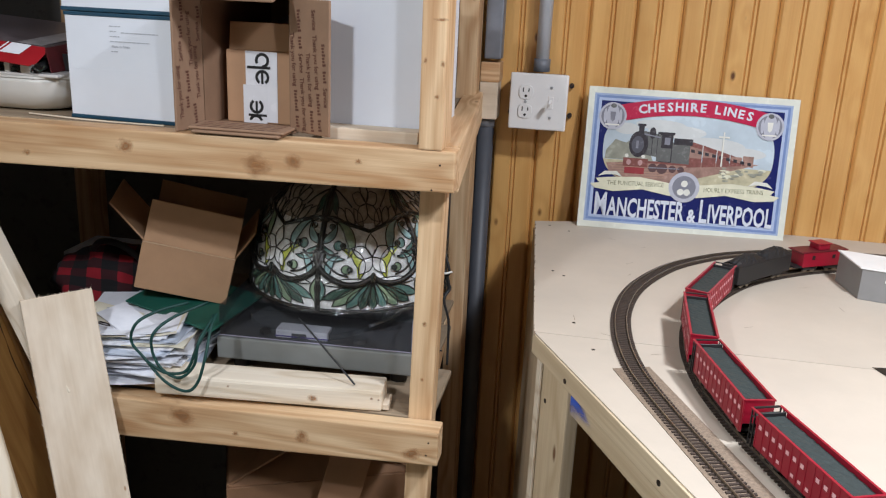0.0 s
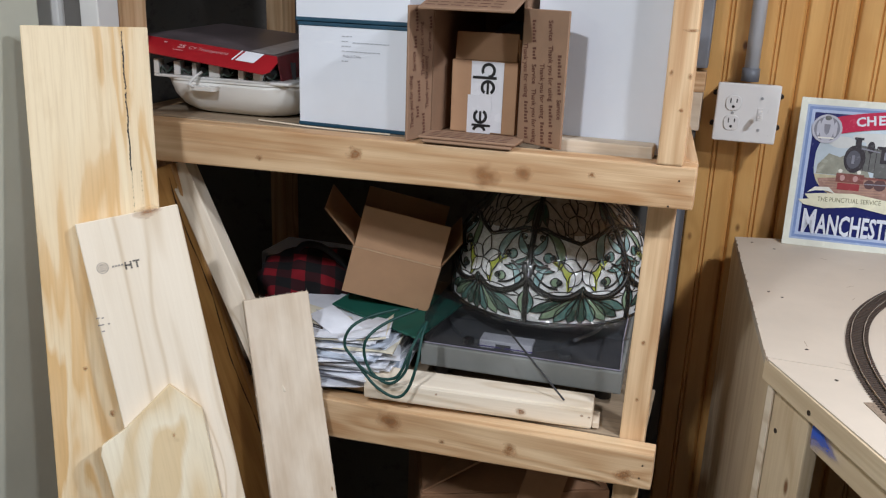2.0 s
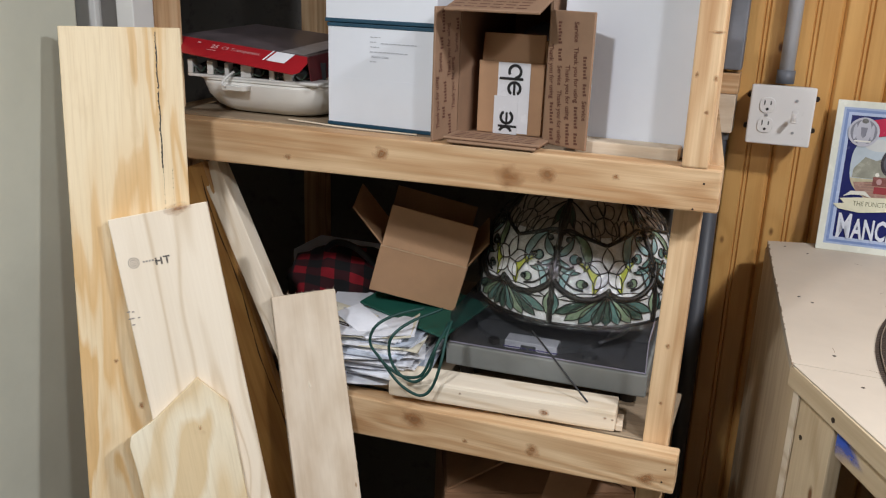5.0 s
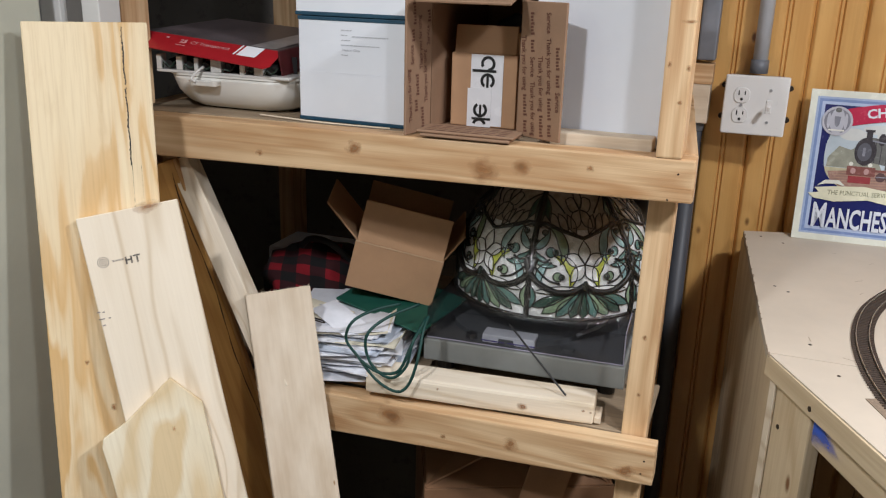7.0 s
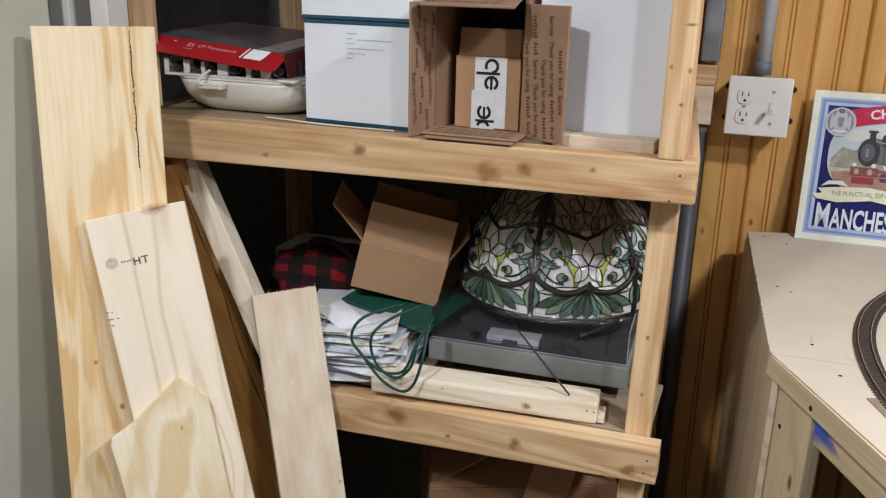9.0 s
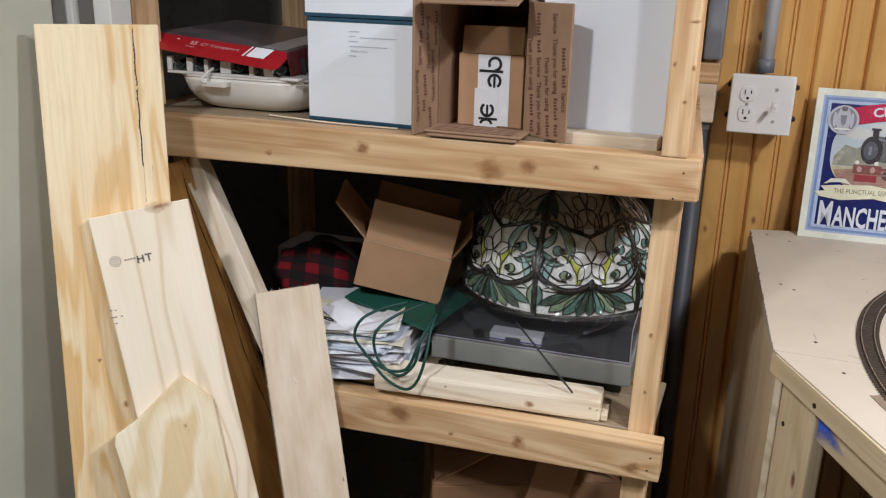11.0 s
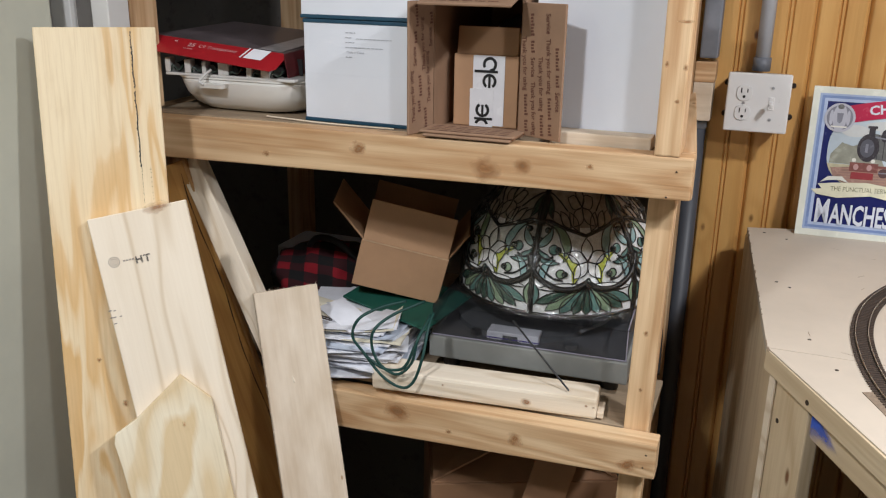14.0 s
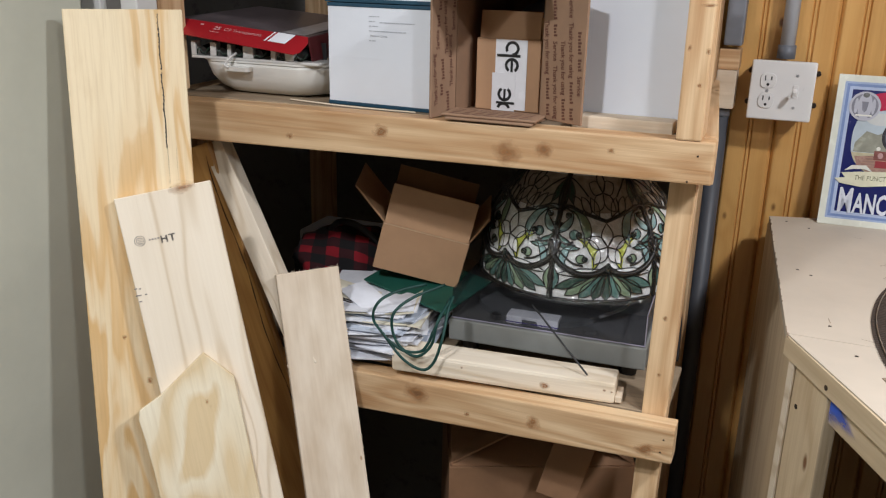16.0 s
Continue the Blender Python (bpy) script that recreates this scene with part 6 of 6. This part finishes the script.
    for sx in (-1, 1):
        for u, v in ((0.419, 0.323), (0.552, 0.494), (0.80, 0.62)):
            bm = bmesh.new()
            bmesh.ops.create_icosphere(bm, subdivisions=2, radius=0.0055, matrix=Matrix.Translation(at(sx * u, v, 0.003)))
            me_list.append(("jewel", bm, G_JEWEL, "dark round glass jewel"))
    bm = bmesh.new()
    bmesh.ops.create_icosphere(bm, subdivisions=2, radius=0.0065, matrix=Matrix.Translation(at(0, 0.262, 0.005)) @ Matrix.Diagonal((0.8, 0.8, 1.4, 1)))
    me_list.append(("jewel", bm, G_JEWEL, "dark oval glass jewel"))
    me_list.append(("came", lead_bm[0], M_LEAD, "dark lead lines"))
    done = []
    for name, bm, mat, label in me_list:
        me = bpy.data.meshes.new(name)
        bm.normal_update()
        bm.to_mesh(me)
        bm.free()
        done.append((name, me, mat, label))
    first = 29.0
    for k in range(n_p):
        m = axis @ Matrix.Rotation(radians(first + 60 * k), 4, "Z")
        for name, me, mat, label in done:
            part_of(name, me, mat, s, label, m, name in ("panel", "crown_panel", "came", "jewel"))
    part("finial_ring", rod((cx, cy, zb + top), (cx, cy, zb + top + 0.012), 0.047, 24), M_LEAD, s)
    # creased clear wrap
    wrap, t, b = fresh("clear_wrap")
    gl = t.nodes.new("ShaderNodeBsdfGlossy")
    gl.inputs["Roughness"].default_value = 0.12
    tr = t.nodes.new("ShaderNodeBsdfTransparent")
    tr.inputs[0].default_value = (0.985, 0.99, 0.99, 1)
    mx = t.nodes.new("ShaderNodeMixShader")
    mx.inputs[0].default_value = 0.07
    nz = node(t, "ShaderNodeTexNoise", Vector=local(t, 1, 1, 1), Scale=26.0, Detail=4.0, Distortion=1.5).outputs[0]
    bp = node(t, "ShaderNodeBump", Strength=1.0, Distance=0.012, Height=nz)
    t.links.new(bp.outputs[0], gl.inputs["Normal"])
    t.links.new(tr.outputs[0], mx.inputs[1])
    t.links.new(gl.outputs[0], mx.inputs[2])
    t.links.new(mx.outputs[0], t.nodes["Material Output"].inputs[0])
    bm = bmesh.new()
    nq = 60
    rows = []
    for j in range(15):
        v = j / 14
        row = []
        for i in range(nq):
            q = 2 * math.pi * i / nq
            z = v * (top + 0.004)
            r = radius(min(z, top)) + 0.010 + 0.006 * noise.noise(Vector((math.cos(q) * 3, math.sin(q) * 3, v * 5)))
            if j == 0:
                r += 0.012 + 0.010 * noise.noise(Vector((math.cos(q) * 5, math.sin(q) * 5, 7)))
            row.append(bm.verts.new((r * math.cos(q), r * math.sin(q), z + (0.002 if j == 0 else 0.0))))
        rows.append(row)
    for a, c in zip(rows, rows[1:]):
        for i in range(nq):
            bm.faces.new((a[i], a[(i + 1) % nq], c[(i + 1) % nq], c[i]))
    w = part("plastic_wrap", bm, wrap, s, "creased clear plastic wrap", axis, True)
    w.visible_shadow = False
    bm = bmesh.new()
    rows = []
    for j in range(7):
        row = []
        for i in range(22):
            q = radians(-112 + 62 * i / 21)
            f = j / 6
            r = radius(0.01) + 0.008 + 0.040 * f
            wob = noise.noise(Vector((i * 0.45, j * 0.8, 3.1)))
            row.append(bm.verts.new((r * math.sin(q), -r * math.cos(q), 0.030 * (1 - f) ** 1.5 + 0.006 + 0.007 * wob)))
        rows.append(row)
    for a, c in zip(rows, rows[1:]):
        for i in range(21):
            bm.faces.new((a[i], a[i + 1], c[i + 1], c[i]))
    glossy = wrap.copy()
    glossy.node_tree.nodes["Mix Shader"].inputs[0].default_value = 0.16
    part("wrap_fold", bm, glossy, s, "crumpled loose fold of clear wrap", axis, False).visible_shadow = False


lampshade()


def plaid():
    m, t, b = fresh("red_black_plaid")
    co = local(t, 1, 1, 1)
    sep = node(t, "ShaderNodeSeparateXYZ", Vector=co)
    wav = []
    for out, f in ((maths(t, "ADD", sep.outputs[0], maths(t, "MULTIPLY", sep.outputs[1], 0.4)), 105.0), (maths(t, "ADD", sep.outputs[1], sep.outputs[2]), 120.0)):
        s = maths(t, "SINE", maths(t, "MULTIPLY", out, f))
        wav.append(maths(t, "GREATER_THAN", s, -0.1))
    fac = maths(t, "MULTIPLY", maths(t, "ADD", wav[0], wav[1]), 0.5)
    t.links.new(ramp(t, fac, [(0.0, srgb(134, 13, 28)), (0.5, srgb(52, 10, 16)), (1.0, srgb(16, 14, 16))]), b.inputs["Base Color"])
    b.inputs["Roughness"].default_value = 0.9
    n = node(t, "ShaderNodeTexNoise", Vector=co, Scale=500.0).outputs[0]
    bumped(t, b, n, 0.5, 0.001)
    return m


M_CARDOLD = plain("old_dark_cardboard", srgb(150, 112, 82), rough=0.8, vary=0.16, size=12.0, bump=0.2)


def soft_things():
    bm = bmesh.new()
    bmesh.ops.create_icosphere(bm, subdivisions=4, radius=1.0)
    for v in bm.verts:
        k = 1 + 0.20 * noise.noise(v.co * 1.8) + 0.10 * noise.noise(v.co * 5.0) + 0.03 * noise.noise(v.co * 13)
        v.co = Vector((v.co.x * 0.118 * k, v.co.y * 0.10 * k, max(-0.068, v.co.z * 0.072 * k)))
    c = part("plaid_cloth", bm, plaid(), m=Matrix.Translation((-0.685, 1.345, DECK2 + 0.0685)), smooth=True)
    tagged(c, "crumpled red and black plaid cloth behind the papers", "cloth")
    b = part("grey_carton", block(-0.88, -0.70, 1.455, 1.58, DECK2 + 0.0005, 1.000, 0.006), M_WBOX)
    tagged(b, "pale grey box in the shade at the deck's back", "box")
    b = part("dark_bag_strap", tube(curve([(-0.72, 1.31, 1.06), (-0.69, 1.295, 1.085), (-0.65, 1.29, 1.085), (-0.615, 1.30, 1.055), (-0.60, 1.31, 1.02)], 6), 0.006, 8, flat=0.5), M_BLACK, smooth=True)
    tagged(b, "black strap lying over the plaid cloth", "strap")
    b = part("paper_strip", block(-0.355, -0.325, 1.50, 1.503, 1.12, 1.31), M_PAPER, m=Matrix())
    tagged(b, "hanging strip of white paper behind the carton", "paper")
    # carton under the lower deck
    m = pose(-0.40, 1.16, 0.0, 0, 0, 24)
    f = thing("floor_carton", m, "large brown cardboard carton under the lower deck, flaps open", "box")
    w, d, h, th = 0.34, 0.34, 0.70, 0.005
    part("front", block(0, w, 0, th, 0, h, 0.001, 1), M_CARDOLD, f, "", m)
    part("side", block(0, th, th, d, 0, h), M_CARDOLD, f, "", m)
    part("side", block(w - th, w, th, d, 0, h), M_CARDOLD, f, "", m)
    part("back", block(th, w - th, d - th, d, 0, h), M_CARDOLD, f, "", m)
    part("flap", block(0.004, w - 0.004, -0.002, 0.002, 0, 0.13, 0.001, 1), M_CARDOLD, f, "", m @ Matrix.Translation((0, 0.004, h)) @ pose(0, 0, 0, -58))
    part("flap", block(-0.002, 0.002, 0.006, d - 0.006, 0, 0.14, 0.001, 1), M_CARDOLD, f, "", m @ Matrix.Translation((w - 0.002, 0, h)) @ pose(0, 0, 0, 0, -55))
    part("flap", block(0.0, 0.07, -0.002, 0.002, 0.0, 0.13, 0.001, 1), M_CARDOLD, f, "", pose(-0.240, 1.165, 0.690, -14, 16, 12))
    part("flap", block(-0.002, 0.002, 0.006, d - 0.006, 0, 0.14, 0.001, 1), M_CARDOLD, f, "", m @ Matrix.Translation((0.002, 0, h + 0.002)) @ pose(0, 0, 0, 0, 60))


soft_things()


# ---- railway ----
def dense(points, step):
    """Points at even steps along a smooth line, with directions."""
    line = curve([(x, y, 0) for x, y in points], 24)
    out, left = [], 0.0
    for a, b in zip(line, line[1:]):
        ln = (b - a).length
        s = left
        while s < ln:
            out.append((a + (b - a) * (s / ln), (b - a).normalized()))
            s += step
        left = s - ln
    return out


OUTER = [(1.30, 1.614), (1.0, 1.614), (0.80, 1.612), (0.68, 1.606), (0.56, 1.585), (0.452, 1.538), (0.380, 1.482), (0.318, 1.408), (0.264, 1.294), (0.240, 1.18), (0.2385, 1.07), (0.253, 0.968), (0.282, 0.875), (0.316, 0.785), (0.352, 0.695), (0.43, 0.50), (0.51, 0.30), (0.59, 0.10)]
INNER = [(1.30, 1.545), (1.0, 1.545), (0.80, 1.542), (0.68, 1.524), (0.60, 1.494), (0.52, 1.442), (0.44, 1.365), (0.378, 1.262), (0.342, 1.16), (0.330, 1.06), (0.336, 0.96), (0.358, 0.86), (0.392, 0.76), (0.432, 0.66), (0.478, 0.55), (0.53, 0.42), (0.60, 0.24), (0.67, 0.06)]
TOP = 1.1002


def strip(line, offset, w, z0, z1):
    """A bar of section w by z1 - z0 that follows the line at an offset."""
    bm = bmesh.new()
    prev = None
    for p, d in line:
        n = Vector((d.y, -d.x, 0))
        ring = [bm.verts.new((*(p + n * (offset + s)).xy, z)) for s, z in ((-w / 2, z0), (w / 2, z0), (w / 2, z1), (-w / 2, z1))]
        if prev:
            for k in range(4):
                bm.faces.new((prev[k], prev[(k + 1) % 4], ring[(k + 1) % 4], ring[k]))
        else:
            bm.faces.new(ring[::-1])
        prev = ring
    bm.faces.new(prev)
    bmesh.ops.recalc_face_normals(bm, faces=bm.faces)
    return bm


def track(points, label):
    t = thing("railway_track", (points[9][0], points[9][1], TOP), label, "model track", "model railway tracks")
    line = dense(points, 0.012)
    z = TOP
    ties = dense(points, 0.0066)
    bm = block(-0.0016, 0.0016, -0.0148, 0.0148, 0.0, 0.0024)
    me = bpy.data.meshes.new("tie")
    bm.to_mesh(me)
    bm.free()
    for p, d in ties:
        part_of("tie", me, M_TIE, t, "", axes((p.x, p.y, z), (d.x, d.y, 0), (0, 0, 1)))
    for s in (-0.0083, 0.0083):
        part("tie_web", strip(line, s, 0.0030, z, z + 0.0014), M_TIE, t)
    for s in (-0.0083, 0.0083):
        part("rail", strip(line, s, 0.0013, z + 0.0024, z + 0.0050), M_RAIL, t, "dull nickel rail")


track(OUTER, "curved model railway track with brown ties, no train")
track(INNER, "curved model railway track carrying a red train")


def roadbed():
    p0 = Vector((0.2440, 0.972, 0))
    d = Vector((0.367, -0.930, 0))
    n = Vector((-d.y, d.x, 0))
    e = p0 + d * 0.9
    a, b = p0 - n * 0.020, p0 + n * 0.030
    c, f = e + n * 0.030, e - n * 0.026
    r = part("roadbed_strip", prism([(a.x, a.y), (f.x, f.y), (c.x, c.y), (b.x, b.y)], 1.1, 1.0998 + 0.0012), M_CORK)
    tagged(r, "grey-brown cork strip under the straight track", "roadbed")


roadbed()
PATHLINE = dense(INNER, 0.002)


def on_path(p):
    """The pose on the inner track that lies nearest to the plan point p, and 0 at rail height."""
    return min(range(len(PATHLINE)), key=lambda k: (PATHLINE[k][0].xy - Vector(p)).length)


def car_pose(p, q):
    a, b = PATHLINE[on_path(p)][0], PATHLINE[on_path(q)][0]
    m = axes((*((a + b) / 2).xy, TOP + 0.005), (b - a), (0, 0, 1))
    return m, (b - a).length


def running_gear(c, m, ln, frame_mat):
    for s in (-1, 1):
        x = s * (ln / 2 - 0.030)
        tr = part("truck", block(x - 0.015, x + 0.015, -0.0125, 0.0125, 0.0045, 0.010, 0.001, 1), M_BLACK, c, "black truck", m)
        for dx in (-0.0085, 0.0085):
            for sy in (-1, 1):
                part("wheel", rod((x + dx, sy * 0.0072, 0.0048), (x + dx, sy * 0.0102, 0.0048), 0.0048, 14), M_RAIL, tr, "", m)
    part("coupler", block(ln / 2 - 0.003, ln / 2 + 0.006, -0.002, 0.002, 0.008, 0.011), M_BLACK, c, "", m)
    part("coupler", block(-ln / 2 - 0.006, -ln / 2 + 0.003, -0.002, 0.002, 0.008, 0.011), M_BLACK, c, "", m)


def hopper(p, q, label):
    m, ln = car_pose(p, q)
    ln -= 0.004
    w, z0, z1 = 0.0162, 0.0105, 0.0475
    c = thing("hopper_car", m, label, "model wagon", "red hopper cars of the train")
    running_gear(c, m, ln, M_BLACK)
    for s in (-1, 1):
        side = part("side", block(-ln / 2 + 0.013, ln / 2, s * w - 0.0008, s * w + 0.0008, z0, z1, 0.0003, 1), M_RED, c, "red ribbed side", m)
        k = 0
        n = 13
        for k in range(n):
            x = -ln / 2 + 0.014 + (ln - 0.018) * k / (n - 1)
            part("rib", block(x - 0.0008, x + 0.0008, s * (w + 0.0006) - 0.0007, s * (w + 0.0006) + 0.0007, z0 + 0.001, z1 - 0.001), M_RED, side, "", m)
        for k in range(n - 1):
            x = -ln / 2 + 0.014 + (ln - 0.018) * (k + 0.5) / (n - 1)
            for q, (lo, hi, wd) in enumerate(((z1 - 0.0150, z1 - 0.0085, 0.0026), (z0 + 0.0050, z0 + 0.0105, 0.0024))):
                if q and k % 4 == 0 or not q and k == 7:
                    continue
                yy = s * (w + 0.0010)
                part("letter_bar", block(x - wd, x + wd, yy - 0.0001, yy + 0.0001, lo + 0.001, hi - 0.001), M_LETTER, side, "", m)
        for x in (-ln / 2 + 0.0010, -ln / 2 + 0.0070):
            part("ladder_post", block(x - 0.0006, x + 0.0006, s * w - 0.0008, s * w + 0.0008, z0 - 0.004, z1), M_BLACK, c, "black ladder post", m)
        for zz in (0.002, 0.011, 0.020, 0.029):
            part("ladder_rung", block(-ln / 2 + 0.0005, -ln / 2 + 0.0080, s * w - 0.0005, s * w + 0.0005, z0 + zz, z0 + zz + 0.0012), M_BLACK, c, "black ladder rung", m)
    for s in (-1, 1):
        x = s * ln / 2
        x = x if s > 0 else x + 0.0115
        part("end", block(min(x, x - s * 0.0016), max(x, x - s * 0.0016), -w + 0.0009, w - 0.0009, z0 + 0.010, z1, 0.0003, 1), M_RED if s > 0 else M_BLACK, c, "", m)
    part("top_rim", block(-ln / 2 - 0.0006, ln / 2 + 0.0006, w - 0.0012, w + 0.0016, z1, z1 + 0.0014), M_RED, c, "", m)
    part("top_rim", block(-ln / 2 - 0.0006, ln / 2 + 0.0006, -w - 0.0016, -w + 0.0012, z1, z1 + 0.0014), M_RED, c, "", m)
    for s in (-1, 1):
        x = s * (ln / 2 - 0.0006)
        part("top_rim", block(x - 0.0014, x + 0.0014, -w + 0.0013, w - 0.0013, z1, z1 + 0.0014), M_RED if s > 0 else M_BLACK, c, "", m)
    bm = bmesh.new()
    nx, ny = 40, 8
    g = [[bm.verts.new((-ln / 2 + 0.002 + (ln - 0.004) * i / nx, -w + 0.0012 + (2 * w - 0.0024) * j / ny, z1 - 0.0042 + 0.0012 * noise.noise(Vector((i * 0.7, j * 0.7, p[1] * 50))))) for i in range(nx + 1)] for j in range(ny + 1)]
    for j in range(ny):
        for i in range(nx):
            bm.faces.new((g[j][i], g[j][i + 1], g[j + 1][i + 1], g[j + 1][i]))
    part("load", bm, M_CARGREY, c, "grey gravel load", m)
    part("floor", block(-ln / 2 + 0.004, ln / 2 - 0.004, -w + 0.002, w - 0.002, z0 - 0.001, z0 + 0.003), M_BLACK, c, "", m)
    for s in (-0.5, 0.0, 0.5):
        part("chute", prism([(s * ln * 0.5 - 0.012, -0.012), (s * ln * 0.5 + 0.012, -0.012), (s * ln * 0.5 + 0.008, 0.012), (s * ln * 0.5 - 0.008, 0.012)], 0.004, z0 - 0.001), M_BLACK, c, "", m)


RED = "red model hopper car with a grey gravel load"
hopper((0.403, 1.300), (0.338, 1.150), RED)
hopper((0.335, 1.142), (0.334, 0.976), RED)
hopper((0.336, 0.968), (0.372, 0.806), RED)
hopper((0.376, 0.796), (0.440, 0.640), RED)
hopper((0.444, 0.630), (0.510, 0.476), RED)


def coal_car():
    m, ln = car_pose((0.515, 1.432), (0.412, 1.318))
    c = thing("coal_car", m, "black model hopper car heaped with coal", "model wagon")
    running_gear(c, m, ln, M_BLACK)
    part("body", block(-ln / 2, ln / 2, -0.0165, 0.0165, 0.0105, 0.040, 0.0008, 1), M_BLACK, c, "", m)
    for k in range(9):
        x = -ln / 2 + 0.004 + (ln - 0.008) * k / 8
        part("rib", block(x - 0.0008, x + 0.0008, -0.0175, -0.0164, 0.012, 0.039), M_BLACK, c, "", m)
    bm = bmesh.new()
    nx, ny = 34, 10
    g = [[bm.verts.new((-ln / 2 + ln * i / nx, -0.0162 + 0.0324 * j / ny, 0.0402 + 0.013 * math.sin(math.pi * j / ny) * abs(math.sin(math.pi * (i / nx * 2 + 0.05))) ** 0.6 + 0.0022 * noise.noise(Vector((i * 0.9, j * 0.9, 3))))) for i in range(nx + 1)] for j in range(ny + 1)]
    for j in range(ny):
        for i in range(nx):
            bm.faces.new((g[j][i], g[j][i + 1], g[j + 1][i + 1], g[j + 1][i]))
    part("load", bm, M_COAL, c, "heaped black coal", m)
    for s in range(2):
        part("letter_bar", block(-0.03 + s * 0.012, -0.022 + s * 0.012, -0.0178, -0.0176, 0.026, 0.030), M_GREYINK, c, "", m)


M_REDDARK = plain("dark_red_roof", srgb(96, 20, 30), rough=0.5, vary=0.15, size=60.0, bump=0.1)


def caboose():
    m, ln = car_pose((0.625, 1.504), (0.532, 1.452))
    c = thing("caboose", m, "red model caboose with a raised cupola", "model wagon")
    running_gear(c, m, ln, M_BLACK)
    part("body", block(-ln / 2 + 0.010, ln / 2 - 0.010, -0.0155, 0.0155, 0.011, 0.037, 0.0006, 1), M_RED, c, "", m)
    part("roof", block(-ln / 2 + 0.002, ln / 2 - 0.002, -0.0172, 0.0172, 0.037, 0.0395, 0.001, 1), M_REDDARK, c, "dark red roof", m)
    cup = part("cupola", block(-0.014, 0.010, -0.0120, 0.0120, 0.0396, 0.049, 0.0006, 1), M_RED, c, "", m)
    part("cupola_roof", block(-0.017, 0.013, -0.0140, 0.0140, 0.0491, 0.051, 0.001, 1), M_RED, cup, "", m)
    for s in (-1, 1):
        part("platform", block(s * ln / 2 - 0.006 - 0.006 * (s > 0), s * ln / 2 + 0.006 - 0.006 * (s > 0) + 0.006, -0.014, 0.014, 0.0105, 0.013), M_BLACK, c, "", m)
        for x in (-0.022, 0.022):
            part("window", block(x - 0.003, x + 0.003, s * 0.0157 - 0.0003, s * 0.0157 + 0.0003, 0.024, 0.031), M_DARKSLOT, c, "", m)


coal_car()
caboose()


def model_building():
    a, b = Vector((0.604, 1.441, 0)), Vector((0.617, 1.349, 0))
    front = Vector((0.97, -0.24, 0))
    c = b + front * 0.20
    d = a + front * 0.20
    g = thing("model_building", (0.70, 1.38, 1.1), "small grey card model building with a white roof", "model building")
    part("wall_block", prism([(p.x, p.y) for p in (a, b, c, d)], 1.1005, 1.152), M_GREYBLD, g)
    out = [p + (p - (a + c) / 2).normalized() * 0.004 for p in (a, b, c, d)]
    part("roof", prism([(p.x, p.y) for p in out], 1.1522, 1.1545), M_ROOF, g, "white card roof")
    m = axes(b + Vector((0, 0, 1.1)), front, (0, 0, 1))
    part("sign_strip", block(0.035, 0.09, -0.0012, 0.0, 0.034, 0.038), M_ROOF, g, "pale strip", m)


model_building()


def wires():
    w = thing("power_cable", (-0.05, 1.28, DECK2), "tangled black cable beside the record player", "cable")
    for pts, r in (
        ([(-0.056, 1.30, 1.125), (-0.046, 1.295, 1.095), (-0.056, 1.30, 1.075), (-0.044, 1.30, 1.065), (-0.052, 1.29, 1.045), (-0.043, 1.29, 1.01), (-0.041, 1.285, 0.97), (-0.040, 1.28, 0.93)], 0.0022),
        ([(-0.060, 1.24, 1.05), (-0.054, 1.235, 1.02), (-0.049, 1.23, 0.995), (-0.054, 1.22, 0.965), (-0.052, 1.21, 0.945), (-0.060, 1.205, 0.929)], 0.0022),
        ([(-0.056, 1.22, 0.985), (-0.040, 1.22, 0.982)], 0.0014),
        ([(-0.060, 1.30, 1.10), (-0.050, 1.297, 1.085), (-0.047, 1.30, 1.06), (-0.056, 1.30, 1.05)], 0.003),
    ):
        part("wire", tube(curve(pts, 6), r, 6), M_BLACK, w, smooth=True)
    part("tie", tube(curve([(-0.062, 1.293, 1.098), (-0.052, 1.286, 1.094), (-0.041, 1.293, 1.096)], 5), 0.0018, 6), M_WPLASTIC, w, "white cable tie", smooth=True)


wires()
